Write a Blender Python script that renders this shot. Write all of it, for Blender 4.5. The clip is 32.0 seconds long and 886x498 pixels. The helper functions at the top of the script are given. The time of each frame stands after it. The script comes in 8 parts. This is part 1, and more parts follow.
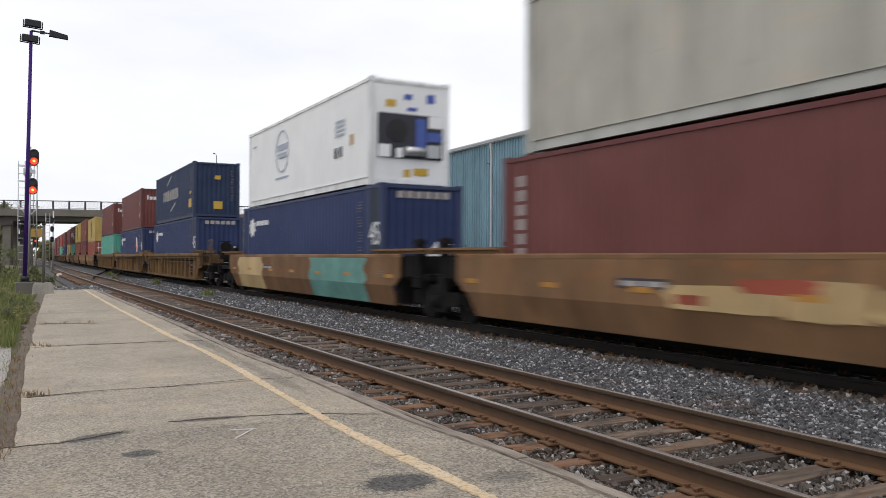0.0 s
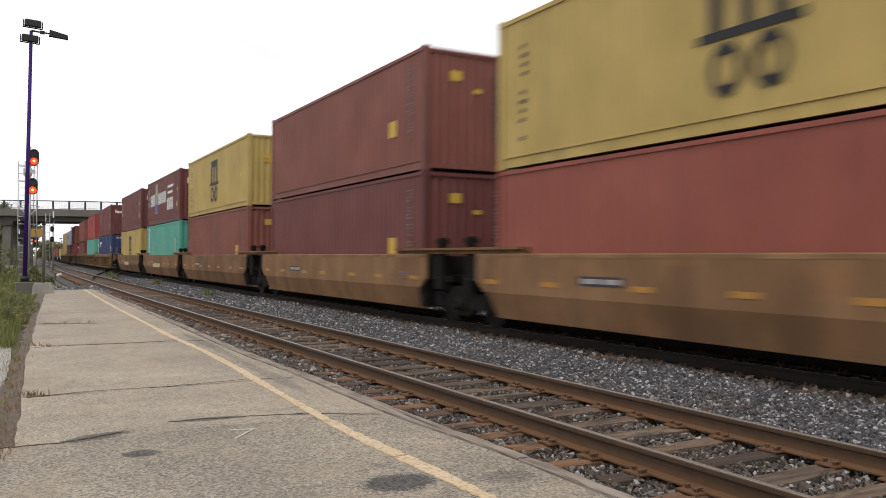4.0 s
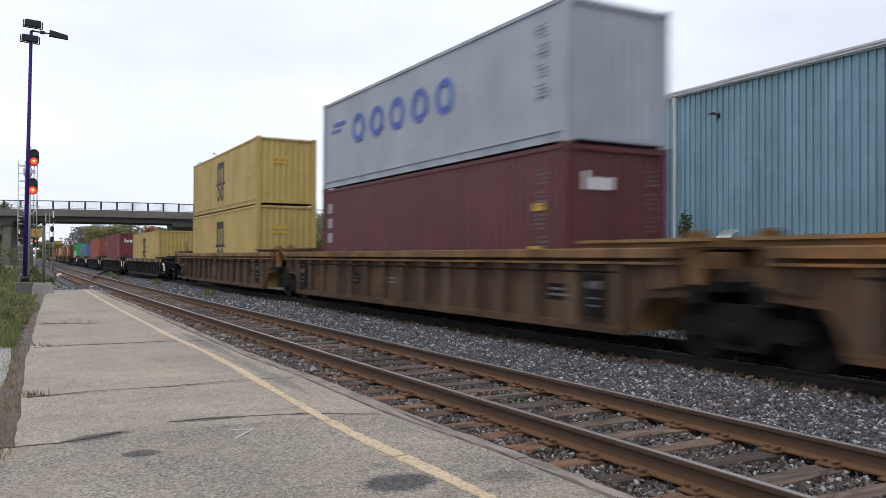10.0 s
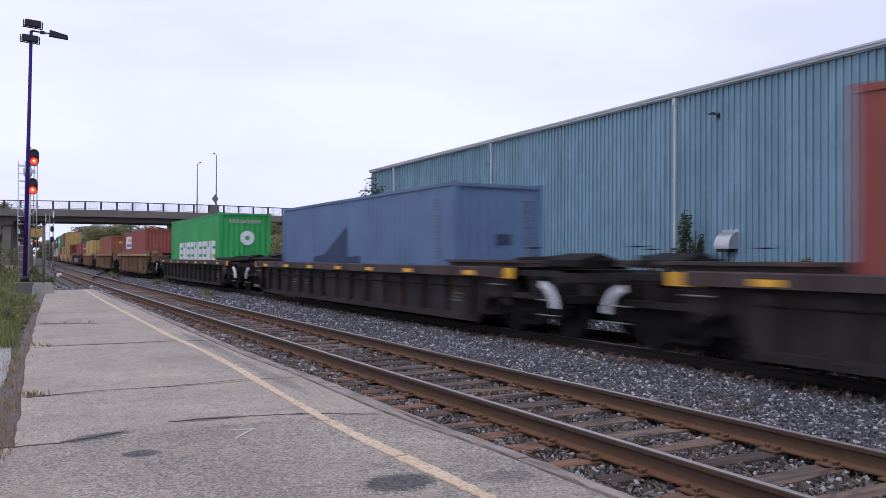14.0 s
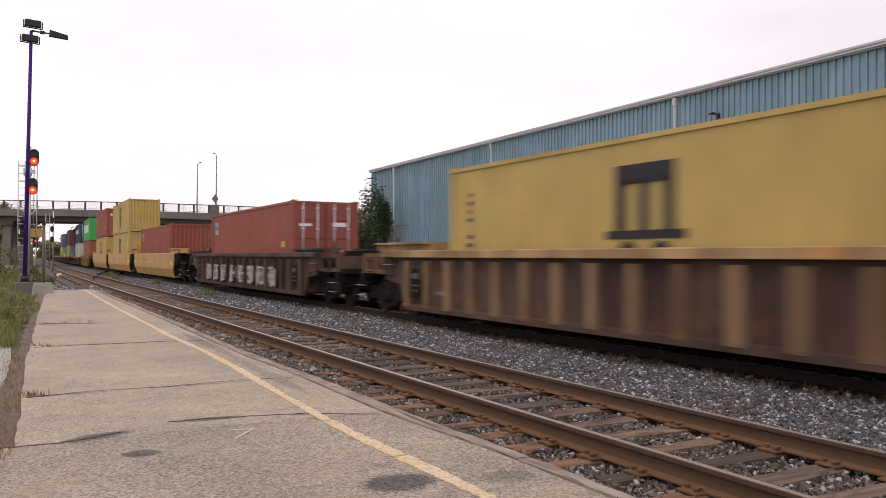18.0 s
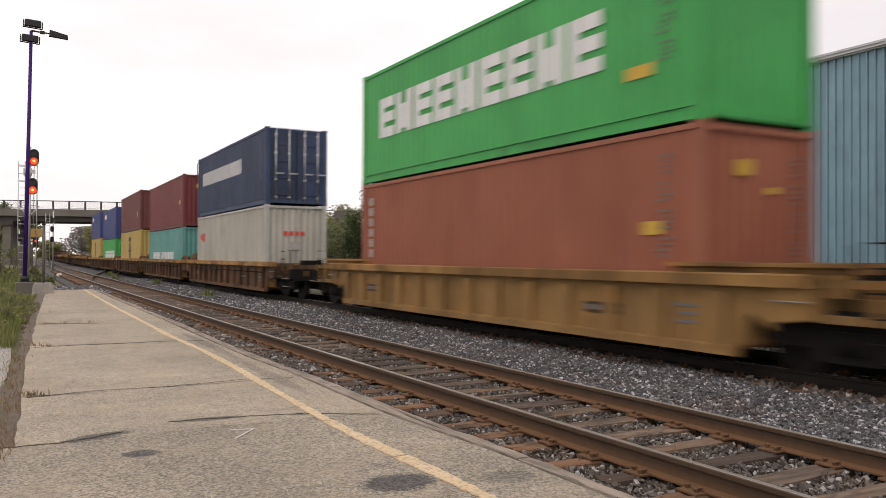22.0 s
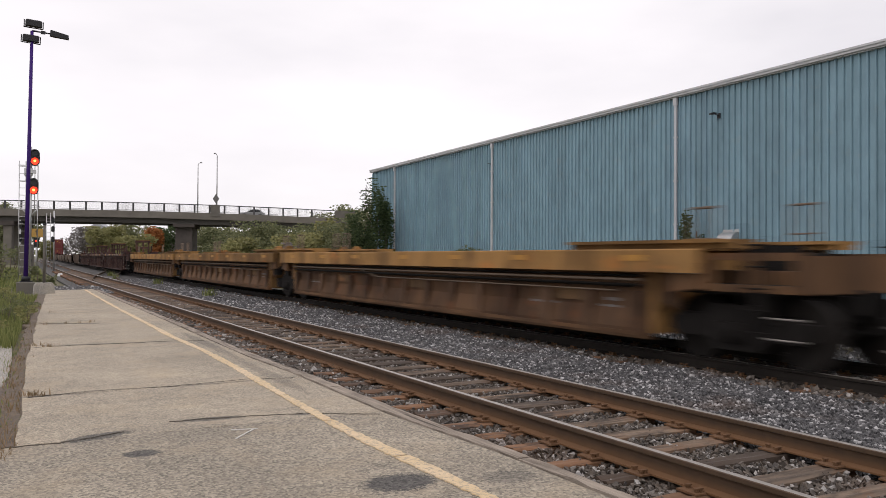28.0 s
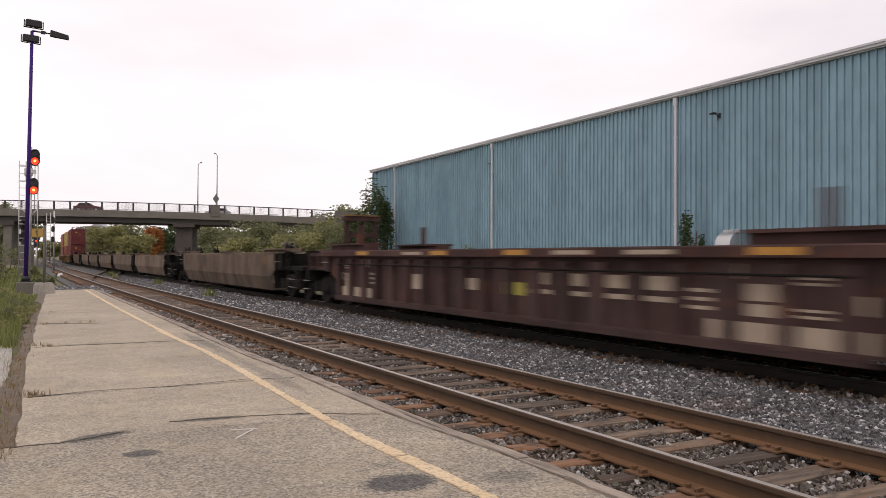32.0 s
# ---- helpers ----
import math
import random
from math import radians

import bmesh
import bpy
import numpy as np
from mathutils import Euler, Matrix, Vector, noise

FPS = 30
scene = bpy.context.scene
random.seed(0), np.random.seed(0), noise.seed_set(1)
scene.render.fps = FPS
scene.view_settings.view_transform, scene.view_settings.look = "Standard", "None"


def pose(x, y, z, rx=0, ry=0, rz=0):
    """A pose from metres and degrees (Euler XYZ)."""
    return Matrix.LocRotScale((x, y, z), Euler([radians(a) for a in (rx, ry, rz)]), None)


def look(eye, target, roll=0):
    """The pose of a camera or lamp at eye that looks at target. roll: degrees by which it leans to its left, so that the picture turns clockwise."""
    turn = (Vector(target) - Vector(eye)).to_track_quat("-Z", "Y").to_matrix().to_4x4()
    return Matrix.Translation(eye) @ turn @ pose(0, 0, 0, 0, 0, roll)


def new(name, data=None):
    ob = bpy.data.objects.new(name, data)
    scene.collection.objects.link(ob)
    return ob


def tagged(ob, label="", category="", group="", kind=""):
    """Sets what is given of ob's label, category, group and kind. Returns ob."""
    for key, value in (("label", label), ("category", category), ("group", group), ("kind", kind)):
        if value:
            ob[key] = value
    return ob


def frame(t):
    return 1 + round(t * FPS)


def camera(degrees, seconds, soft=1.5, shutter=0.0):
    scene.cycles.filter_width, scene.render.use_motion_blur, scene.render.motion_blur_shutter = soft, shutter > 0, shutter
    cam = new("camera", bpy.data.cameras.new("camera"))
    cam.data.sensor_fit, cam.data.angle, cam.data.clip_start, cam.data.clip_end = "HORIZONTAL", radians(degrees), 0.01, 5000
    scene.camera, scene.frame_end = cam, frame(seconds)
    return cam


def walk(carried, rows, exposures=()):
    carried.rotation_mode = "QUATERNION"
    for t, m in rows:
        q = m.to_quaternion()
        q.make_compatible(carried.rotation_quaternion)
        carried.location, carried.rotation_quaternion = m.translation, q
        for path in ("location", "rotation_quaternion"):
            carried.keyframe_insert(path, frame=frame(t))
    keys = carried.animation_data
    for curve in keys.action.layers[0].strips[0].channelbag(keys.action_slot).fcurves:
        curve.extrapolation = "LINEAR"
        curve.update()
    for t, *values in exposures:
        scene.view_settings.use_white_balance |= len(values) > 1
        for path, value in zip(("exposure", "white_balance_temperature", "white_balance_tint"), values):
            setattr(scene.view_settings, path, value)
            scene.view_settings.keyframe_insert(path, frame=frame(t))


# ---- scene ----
EXPOSURES = [(0, 0.05, 6250, 11), (2, 0.10, 6300, 11), (3.5, 0.15, 6500, 11), (6, 0.15, 6450, 10), (9, 0.13, 5900, 11), (10.5, -0.05, 5880, 12), (11, -0.15, 5880, 9), (12, -0.30, 5560, 16), (13, -0.20, 5480, 19), (14.5, -0.04, 5500, 26),
             (16.5, 0.02, 6400, 19), (18, 0.10, 6800, 23), (20, 0.15, 7000, 23), (21.2, 0.08, 6950, 19), (23, 0.10, 6900, 16), (25, 0.04, 6800, 16), (25.5, -0.08, 6800, 16), (28, 0.01, 6600, 15), (29, -0.03, 6700, 15), (30, -0.03, 6800, 16), (31, 0.02, 6850, 18), (32, 0.05, 6850, 19)]
# One plan in metres: y runs along the tracks away from the camera, x to the right, z = 0 on the rail tops.
EYE_Z, TURN, TILT, LEAN = 1.44, 28.882, 0.605, 0.275


def eye_pose(turn):
    a, b = radians(turn), radians(TILT)
    way = Vector((math.sin(a) * math.cos(b), math.cos(a) * math.cos(b), math.sin(b)))
    eye = Vector((0, 0, EYE_Z))
    return look(eye, eye + way, LEAN)


cam = camera(57.63, 32.0, soft=0.75, shutter=0.4)
walk(cam, [(0, eye_pose(TURN)), (25.6, eye_pose(TURN)), (27.4, eye_pose(TURN - 0.045)), (32, eye_pose(TURN - 0.05))],
     exposures=EXPOSURES)
# ---- world and light: an overcast day ----
world = bpy.data.worlds.new("overcast")
scene.world = world
world.use_nodes = True
wn, wl = world.node_tree.nodes, world.node_tree.links
wn.clear()
w_out, w_bg = wn.new("ShaderNodeOutputWorld"), wn.new("ShaderNodeBackground")
sky = wn.new("ShaderNodeTexSky")
sky.sky_type, sky.sun_disc, sky.sun_elevation, sky.sun_rotation = "NISHITA", False, radians(53), radians(229)
sky_dim = wn.new("ShaderNodeVectorMath")
sky_dim.operation = "SCALE"
sky_dim.inputs["Scale"].default_value = 0.09
w_co, w_map = wn.new("ShaderNodeTexCoord"), wn.new("ShaderNodeMapping")
w_map.inputs["Scale"].default_value = (1.0, 1.0, 3.2)
w_noise, w_ramp, w_mix = wn.new("ShaderNodeTexNoise"), wn.new("ShaderNodeValToRGB"), wn.new("ShaderNodeMix")
w_noise.inputs["Scale"].default_value, w_noise.inputs["Detail"].default_value = 1.7, 5
w_noise.inputs["Roughness"].default_value = 0.5
w_ramp.color_ramp.elements[0].position, w_ramp.color_ramp.elements[0].color = 0.33, (0.85, 0.85, 0.88, 1)
w_ramp.color_ramp.elements[1].position, w_ramp.color_ramp.elements[1].color = 0.66, (1.10, 1.09, 1.10, 1)
w_mix.data_type = "RGBA"
w_mix.inputs["Factor"].default_value = 0.93
wl.new(w_co.outputs["Generated"], w_map.inputs["Vector"])
wl.new(w_map.outputs["Vector"], w_noise.inputs["Vector"])
wl.new(w_noise.outputs["Fac"], w_ramp.inputs["Fac"])
wl.new(sky.outputs["Color"], sky_dim.inputs[0])
wl.new(sky_dim.outputs["Vector"], w_mix.inputs["A"])
wl.new(w_ramp.outputs["Color"], w_mix.inputs["B"])
wl.new(w_mix.outputs["Result"], w_bg.inputs["Color"])
w_bg.inputs["Strength"].default_value = 0.98
wl.new(w_bg.outputs["Background"], w_out.inputs["Surface"])

sun = new("sun", bpy.data.lights.new("sun", "SUN"))
sun.data.energy, sun.data.angle, sun.data.color = 0.9, radians(35), (1.0, 0.97, 0.93)
sun.matrix_world = look((-30, -26, 52), (0, 0, 0))
# ---- materials ----
MATS = {}


def node_mat(name):
    m = bpy.data.materials.new(name)
    m.use_nodes = True
    m.node_tree.nodes.clear()
    n, l = m.node_tree.nodes, m.node_tree.links
    out, b = n.new("ShaderNodeOutputMaterial"), n.new("ShaderNodeBsdfPrincipled")
    l.new(b.outputs["BSDF"], out.inputs["Surface"])
    co = n.new("ShaderNodeTexCoord")
    return m, n, l, b, co


def noise_node(n, l, vec, scale, detail=4, rough=0.55, stretch=None):
    t = n.new("ShaderNodeTexNoise")
    t.inputs["Scale"].default_value, t.inputs["Detail"].default_value, t.inputs["Roughness"].default_value = scale, detail, rough
    if stretch:
        mp = n.new("ShaderNodeMapping")
        mp.inputs["Scale"].default_value = stretch
        l.new(vec, mp.inputs["Vector"])
        vec = mp.outputs["Vector"]
    l.new(vec, t.inputs["Vector"])
    return t.outputs["Fac"]


def ramp_node(n, l, fac, p0, p1, c0=(0, 0, 0, 1), c1=(1, 1, 1, 1)):
    r = n.new("ShaderNodeValToRGB")
    r.color_ramp.elements[0].position, r.color_ramp.elements[0].color = p0, c0
    r.color_ramp.elements[1].position, r.color_ramp.elements[1].color = p1, c1
    l.new(fac, r.inputs["Fac"])
    return r.outputs["Color"]


def mix_node(n, l, fac, a, b):
    m = n.new("ShaderNodeMix")
    m.data_type = "RGBA"
    for key, value in (("Factor", fac), ("A", a), ("B", b)):
        if isinstance(value, (int, float)):
            m.inputs[key].default_value = value
        elif isinstance(value, tuple):
            m.inputs[key].default_value = (*value[:3], 1)
        else:
            l.new(value, m.inputs[key])
    return m.outputs["Result"]


def bump_node(n, l, b, height, strength, dist):
    u = n.new("ShaderNodeBump")
    u.inputs["Strength"].default_value, u.inputs["Distance"].default_value = strength, dist
    l.new(height, u.inputs["Height"])
    l.new(u.outputs["Normal"], b.inputs["Normal"])


def shade(c, k):
    return tuple(min(1, x * k) for x in c)


def shifted(n, l, co):
    """Object coordinates, moved by the object's own random number so that alike things differ."""
    info, add = n.new("ShaderNodeObjectInfo"), n.new("ShaderNodeVectorMath")
    mul = n.new("ShaderNodeMath")
    mul.operation = "MULTIPLY"
    mul.inputs[1].default_value = 37.0
    l.new(info.outputs["Random"], mul.inputs[0])
    l.new(co.outputs["Object"], add.inputs[0])
    l.new(mul.outputs["Value"], add.inputs[1])
    return add.outputs["Vector"], info.outputs["Random"]


def paint(name, colour, wear=0.35, rust=0.25, rough=0.5, streak=True, rust_colour=(0.13, 0.05, 0.025), fade=0.12, gloss=0.35, grime=0.0):
    """Weathered paint on steel: faded patches, upright dirt streaks, rust spots."""
    if name in MATS:
        return MATS[name]
    m, n, l, b, co = node_mat(name)
    vec, rnd = shifted(n, l, co)
    big = noise_node(n, l, vec, 0.7, 5)
    base = mix_node(n, l, ramp_node(n, l, big, 0.3, 0.72), shade(colour, 1 - fade), tuple(min(1, x * (1 + fade) + 0.01) for x in colour))
    run = noise_node(n, l, vec, 2.3, 5, 0.6, (1.0, 1.0, 0.12)) if streak else noise_node(n, l, vec, 2.0, 5)
    dirt = ramp_node(n, l, run, 0.5, 0.8, (0, 0, 0, 1), (wear, wear, wear, 1))
    base = mix_node(n, l, dirt, base, tuple(0.35 * x + 0.03 for x in colour))
    if grime:  # caked road dirt in tall uneven patches, different on each piece
        cake = ramp_node(n, l, noise_node(n, l, vec, 0.95, 7, 0.66, (1.0, 1.0, 0.45)), 0.44, 0.60, (0, 0, 0, 1), (grime, grime, grime, 1))
        base = mix_node(n, l, cake, base, (0.3 * colour[0] + 0.012, 0.3 * colour[1] + 0.011, 0.3 * colour[2] + 0.011))
        pale = ramp_node(n, l, noise_node(n, l, vec, 3.1, 6, 0.65, (1.0, 1.0, 0.2)), 0.60, 0.76, (0, 0, 0, 1), (0.4, 0.4, 0.4, 1))
        base = mix_node(n, l, pale, base, tuple(1.45 * x + 0.010 for x in colour))
        bare = ramp_node(n, l, noise_node(n, l, vec, 1.7, 6, 0.6, (1.0, 0.6, 1.0)), 0.58, 0.68, (0, 0, 0, 1), (0.75 * grime, 0.75 * grime, 0.75 * grime, 1))
        base = mix_node(n, l, bare, base, (1.55 * colour[0] + 0.03, 1.02 * colour[1] + 0.010, 0.7 * colour[2] + 0.003))
        soot = ramp_node(n, l, noise_node(n, l, vec, 0.42, 6, 0.68, (1.0, 1.0, 0.30)), 0.50, 0.64, (0, 0, 0, 1), (0.8 * grime, 0.8 * grime, 0.8 * grime, 1))
        base = mix_node(n, l, soot, base, (0.30 * colour[0] + 0.006, 0.28 * colour[1] + 0.005, 0.28 * colour[2] + 0.005))
        tone = n.new("ShaderNodeMix")
        tone.data_type, tone.blend_type = "RGBA", "MULTIPLY"
        tone.inputs["Factor"].default_value = 1.0
        l.new(base, tone.inputs["A"])
        l.new(mix_node(n, l, rnd, (1 - 0.4 * grime, 1 - 0.43 * grime, 1 - 0.43 * grime), (1 + 0.17 * grime, 1 + 0.14 * grime, 1 + 0.11 * grime)), tone.inputs["B"])
        base = tone.outputs["Result"]
    spot = noise_node(n, l, vec, 5.5, 8, 0.7)
    spots = ramp_node(n, l, spot, 0.62, 0.72, (0, 0, 0, 1), (rust, rust, rust, 1))
    base = mix_node(n, l, spots, base, rust_colour)
    l.new(base, b.inputs["Base Color"])
    b.inputs["Roughness"].default_value = rough
    b.inputs["Specular IOR Level"].default_value = gloss if rough < 0.68 else 0.12
    bump_node(n, l, b, noise_node(n, l, vec, 18, 4), 0.12, 0.01)
    MATS[name] = m
    return m


def plain(name, colour, rough=0.6, metal=0.0, vary=0.15, scale=6.0, bump=0.1, spec=0.4):
    """A plain surface with a little grain."""
    if name in MATS:
        return MATS[name]
    m, n, l, b, co = node_mat(name)
    vec, rnd = shifted(n, l, co)
    f = noise_node(n, l, vec, scale, 5)
    l.new(mix_node(n, l, f, shade(colour, 1 - vary), shade(colour, 1 + vary)), b.inputs["Base Color"])
    b.inputs["Roughness"].default_value, b.inputs["Metallic"].default_value = rough, metal
    b.inputs["Specular IOR Level"].default_value = spec
    if bump:
        bump_node(n, l, b, noise_node(n, l, vec, scale * 6, 3), bump, 0.01)
    MATS[name] = m
    return m


def glow(name, colour, power):
    m, n, l, b, co = node_mat(name)
    b.inputs["Base Color"].default_value = (*colour, 1)
    b.inputs["Emission Color"].default_value = (*colour, 1)
    b.inputs["Emission Strength"].default_value = power
    return m


def leaf_mat(name, c0, c1):
    m, n, l, b, co = node_mat(name)
    geo = n.new("ShaderNodeNewGeometry")
    big = noise_node(n, l, co.outputs["Object"], 0.9, 3)
    c = mix_node(n, l, geo.outputs["Random Per Island"], c0, c1)
    c = mix_node(n, l, ramp_node(n, l, big, 0.35, 0.7, (0, 0, 0, 1), (0.4, 0.4, 0.4, 1)), c, shade(c0, 0.75))
    l.new(c, b.inputs["Base Color"])
    b.inputs["Roughness"].default_value = 0.6
    b.inputs["Specular IOR Level"].default_value = 0.2
    thin, both = n.new("ShaderNodeBsdfTranslucent"), n.new("ShaderNodeMixShader")
    l.new(c, thin.inputs["Color"])
    both.inputs["Fac"].default_value = 0.42
    l.new(b.outputs["BSDF"], both.inputs[1])
    l.new(thin.outputs["BSDF"], both.inputs[2])
    for o in n:
        if o.type == "OUTPUT_MATERIAL":
            l.new(both.outputs["Shader"], o.inputs["Surface"])
    return m


def asphalt_mat(name, c0, c1, tar=(), chips=74, bite=0.8):
    """Old worn paving: stone chips in a grey binder, broad stains."""
    m, n, l, b, co = node_mat(name)
    vec = n.new("ShaderNodeNewGeometry").outputs["Position"]
    v = n.new("ShaderNodeTexVoronoi")
    v.inputs["Scale"].default_value = chips
    l.new(vec, v.inputs["Vector"])
    big = noise_node(n, l, vec, 0.55, 6, 0.6)
    mid = noise_node(n, l, vec, 4.5, 6, 0.65)
    base = mix_node(n, l, ramp_node(n, l, big, 0.32, 0.7), c0, c1)
    base = mix_node(n, l, ramp_node(n, l, mid, 0.42, 0.75, (0, 0, 0, 1), (0.35, 0.35, 0.35, 1)), base, shade(c0, 0.62))
    chip = ramp_node(n, l, v.outputs["Color"], 0.1, 0.95, (0.42, 0.42, 0.43, 1), (1.55, 1.52, 1.46, 1))
    mul = n.new("ShaderNodeMix")
    mul.data_type, mul.blend_type = "RGBA", "MULTIPLY"
    mul.inputs["Factor"].default_value = bite
    l.new(base, mul.inputs["A"])
    l.new(chip, mul.inputs["B"])
    pit = ramp_node(n, l, noise_node(n, l, vec, 26, 4, 0.75), 0.60, 0.68, (0, 0, 0, 1), (0.75, 0.75, 0.75, 1))
    c = mix_node(n, l, pit, mul.outputs["Result"], shade(c0, 0.40))
    pale = ramp_node(n, l, noise_node(n, l, vec, 38, 3, 0.7), 0.62, 0.70, (0, 0, 0, 1), (0.6, 0.6, 0.6, 1))
    c = mix_node(n, l, pale, c, shade(c1, 1.35))
    wash = ramp_node(n, l, noise_node(n, l, vec, 1.4, 5, 0.6), 0.5, 0.72, (0, 0, 0, 1), (0.5, 0.5, 0.5, 1))
    c = mix_node(n, l, wash, c, (c1[0] * 1.02, c1[1] * 0.93, c1[2] * 0.80))
    edge = noise_node(n, l, vec, 24, 8, 0.8)
    tarry = ramp_node(n, l, v.outputs["Color"], 0.1, 0.95, (0.030, 0.028, 0.026, 1), (0.120, 0.112, 0.102, 1))
    for cx, cy, rx, ry, turn, dark in tar:  # soaked-in tar and oil, ragged at the border
        mp, ln, ad = n.new("ShaderNodeMapping"), n.new("ShaderNodeVectorMath"), n.new("ShaderNodeMath")
        mp.vector_type = "TEXTURE"
        mp.inputs["Location"].default_value, mp.inputs["Rotation"].default_value = (cx, cy, 0), (0, 0, radians(turn))
        mp.inputs["Scale"].default_value = (rx * 2, ry * 2, 50)
        l.new(vec, mp.inputs["Vector"])
        ln.operation = "LENGTH"
        l.new(mp.outputs["Vector"], ln.inputs[0])
        ad.operation = "MULTIPLY_ADD"
        ad.inputs[1].default_value = 0.95
        l.new(edge, ad.inputs[0])
        l.new(ln.outputs["Value"], ad.inputs[2])
        c = mix_node(n, l, ramp_node(n, l, ad.outputs["Value"], 0.86, 0.98, (dark, dark, dark, 1), (0, 0, 0, 1)), c, tarry)
    l.new(c, b.inputs["Base Color"])
    b.inputs["Roughness"].default_value = 0.9
    bump_node(n, l, b, v.outputs["Distance"], 0.6, 0.006)
    return m


def beam_mat(name, c0, c1):
    """Grey split timber, grain along y, with dirt in the splits."""
    m, n, l, b, co = node_mat(name)
    vec = n.new("ShaderNodeNewGeometry").outputs["Position"]
    grain = noise_node(n, l, vec, 26, 6, 0.65, (1.0, 0.055, 1.0))
    big = noise_node(n, l, vec, 1.7, 5, 0.6)
    c = mix_node(n, l, ramp_node(n, l, grain, 0.34, 0.66), c0, c1)
    c = mix_node(n, l, ramp_node(n, l, big, 0.42, 0.66, (0, 0, 0, 1), (0.6, 0.6, 0.6, 1)), c, shade(c1, 1.08))
    split = ramp_node(n, l, noise_node(n, l, vec, 17, 3, 0.5, (1.0, 0.03, 1.0)), 0.60, 0.66, (0, 0, 0, 1), (0.8, 0.8, 0.8, 1))
    c = mix_node(n, l, split, c, shade(c0, 0.4))
    l.new(c, b.inputs["Base Color"])
    b.inputs["Roughness"].default_value = 0.9
    b.inputs["Specular IOR Level"].default_value = 0.15
    bump_node(n, l, b, grain, 0.8, 0.02)
    return m


def wood_mat(name, c0, c1, orange):
    m, n, l, b, co = node_mat(name)
    vec, rnd = shifted(n, l, co)
    grain = noise_node(n, l, vec, 14, 5, 0.6, (0.12, 1, 1))
    big = noise_node(n, l, vec, 1.8, 4)
    c = mix_node(n, l, ramp_node(n, l, grain, 0.3, 0.7), c0, c1)
    c = mix_node(n, l, ramp_node(n, l, big, 0.50, 0.70, (0, 0, 0, 1), (0.5, 0.5, 0.5, 1)), c, orange)
    sep, ab = n.new("ShaderNodeSeparateXYZ"), n.new("ShaderNodeMath")
    ab.operation = "ABSOLUTE"
    l.new(co.outputs["Object"], sep.inputs["Vector"])
    l.new(sep.outputs["X"], ab.inputs[0])
    seat = ramp_node(n, l, ab.outputs["Value"], 0.42, 0.80, (0, 0, 0, 1), (0.75, 0.75, 0.75, 1))
    c = mix_node(n, l, seat, c, orange)
    rot = ramp_node(n, l, noise_node(n, l, vec, 3.2, 7, 0.72, (0.45, 1, 1)), 0.50, 0.62, (0, 0, 0, 1), (0.85, 0.85, 0.85, 1))
    c = mix_node(n, l, rot, c, (0.020, 0.016, 0.013))
    c = mix_node(n, l, rnd, c, shade(c0, 0.8))
    l.new(c, b.inputs["Base Color"])
    b.inputs["Roughness"].default_value = 0.85
    bump_node(n, l, b, grain, 0.6, 0.02)
    return m


def stone_mat(name, c0, c1, c2):
    m, n, l, b, co = node_mat(name)
    geo = n.new("ShaderNodeNewGeometry")
    r = n.new("ShaderNodeValToRGB")
    r.color_ramp.elements[0].color, r.color_ramp.elements[1].color = (*c0, 1), (*c1, 1)
    r.color_ramp.elements[1].position = 0.8
    e = r.color_ramp.elements.new(0.97)
    e.color = (*c2, 1)
    l.new(geo.outputs["Random Per Island"], r.inputs["Fac"])
    f = noise_node(n, l, geo.outputs["Position"], 40, 3)
    c = mix_node(n, l, ramp_node(n, l, f, 0.4, 0.7, (0, 0, 0, 1), (0.5, 0.5, 0.5, 1)), r.outputs["Color"], shade(c0, 0.7))
    rust = noise_node(n, l, geo.outputs["Position"], 0.8, 4)
    c = mix_node(n, l, ramp_node(n, l, rust, 0.55, 0.75, (0, 0, 0, 1), (0.35, 0.35, 0.35, 1)), c, (0.14, 0.075, 0.04))
    l.new(c, b.inputs["Base Color"])
    b.inputs["Roughness"].default_value = 0.62
    return m


def ground_mat(name, c0, c1, c2, scale=0.4):
    m, n, l, b, co = node_mat(name)
    vec = n.new("ShaderNodeNewGeometry").outputs["Position"]
    a = noise_node(n, l, vec, scale, 6, 0.6)
    f = noise_node(n, l, vec, 22, 5, 0.7)
    c = mix_node(n, l, ramp_node(n, l, a, 0.35, 0.65), c0, c1)
    c = mix_node(n, l, ramp_node(n, l, f, 0.4, 0.7), c, c2)
    l.new(c, b.inputs["Base Color"])
    b.inputs["Roughness"].default_value = 0.95
    bump_node(n, l, b, f, 0.8, 0.05)
    return m


def worn_line_mat(name, c0, c1):
    """Old road paint rubbed through to the chips below."""
    m, n, l, b, co = node_mat(name)
    vec = n.new("ShaderNodeNewGeometry").outputs["Position"]
    rub = ramp_node(n, l, noise_node(n, l, vec, 30, 5, 0.75), 0.50, 0.60, (0, 0, 0, 1), (0.85, 0.85, 0.85, 1))
    wide = ramp_node(n, l, noise_node(n, l, vec, 1.3, 4, 0.6), 0.40, 0.62, (0, 0, 0, 1), (0.55, 0.55, 0.55, 1))
    c = mix_node(n, l, wide, c0, (c0[0] * 1.12, c0[1] * 1.18, c0[2] * 1.38))
    c = mix_node(n, l, rub, c, c1)
    l.new(c, b.inputs["Base Color"])
    b.inputs["Roughness"].default_value = 0.85
    bump_node(n, l, b, noise_node(n, l, vec, 70, 3), 0.5, 0.006)
    return m


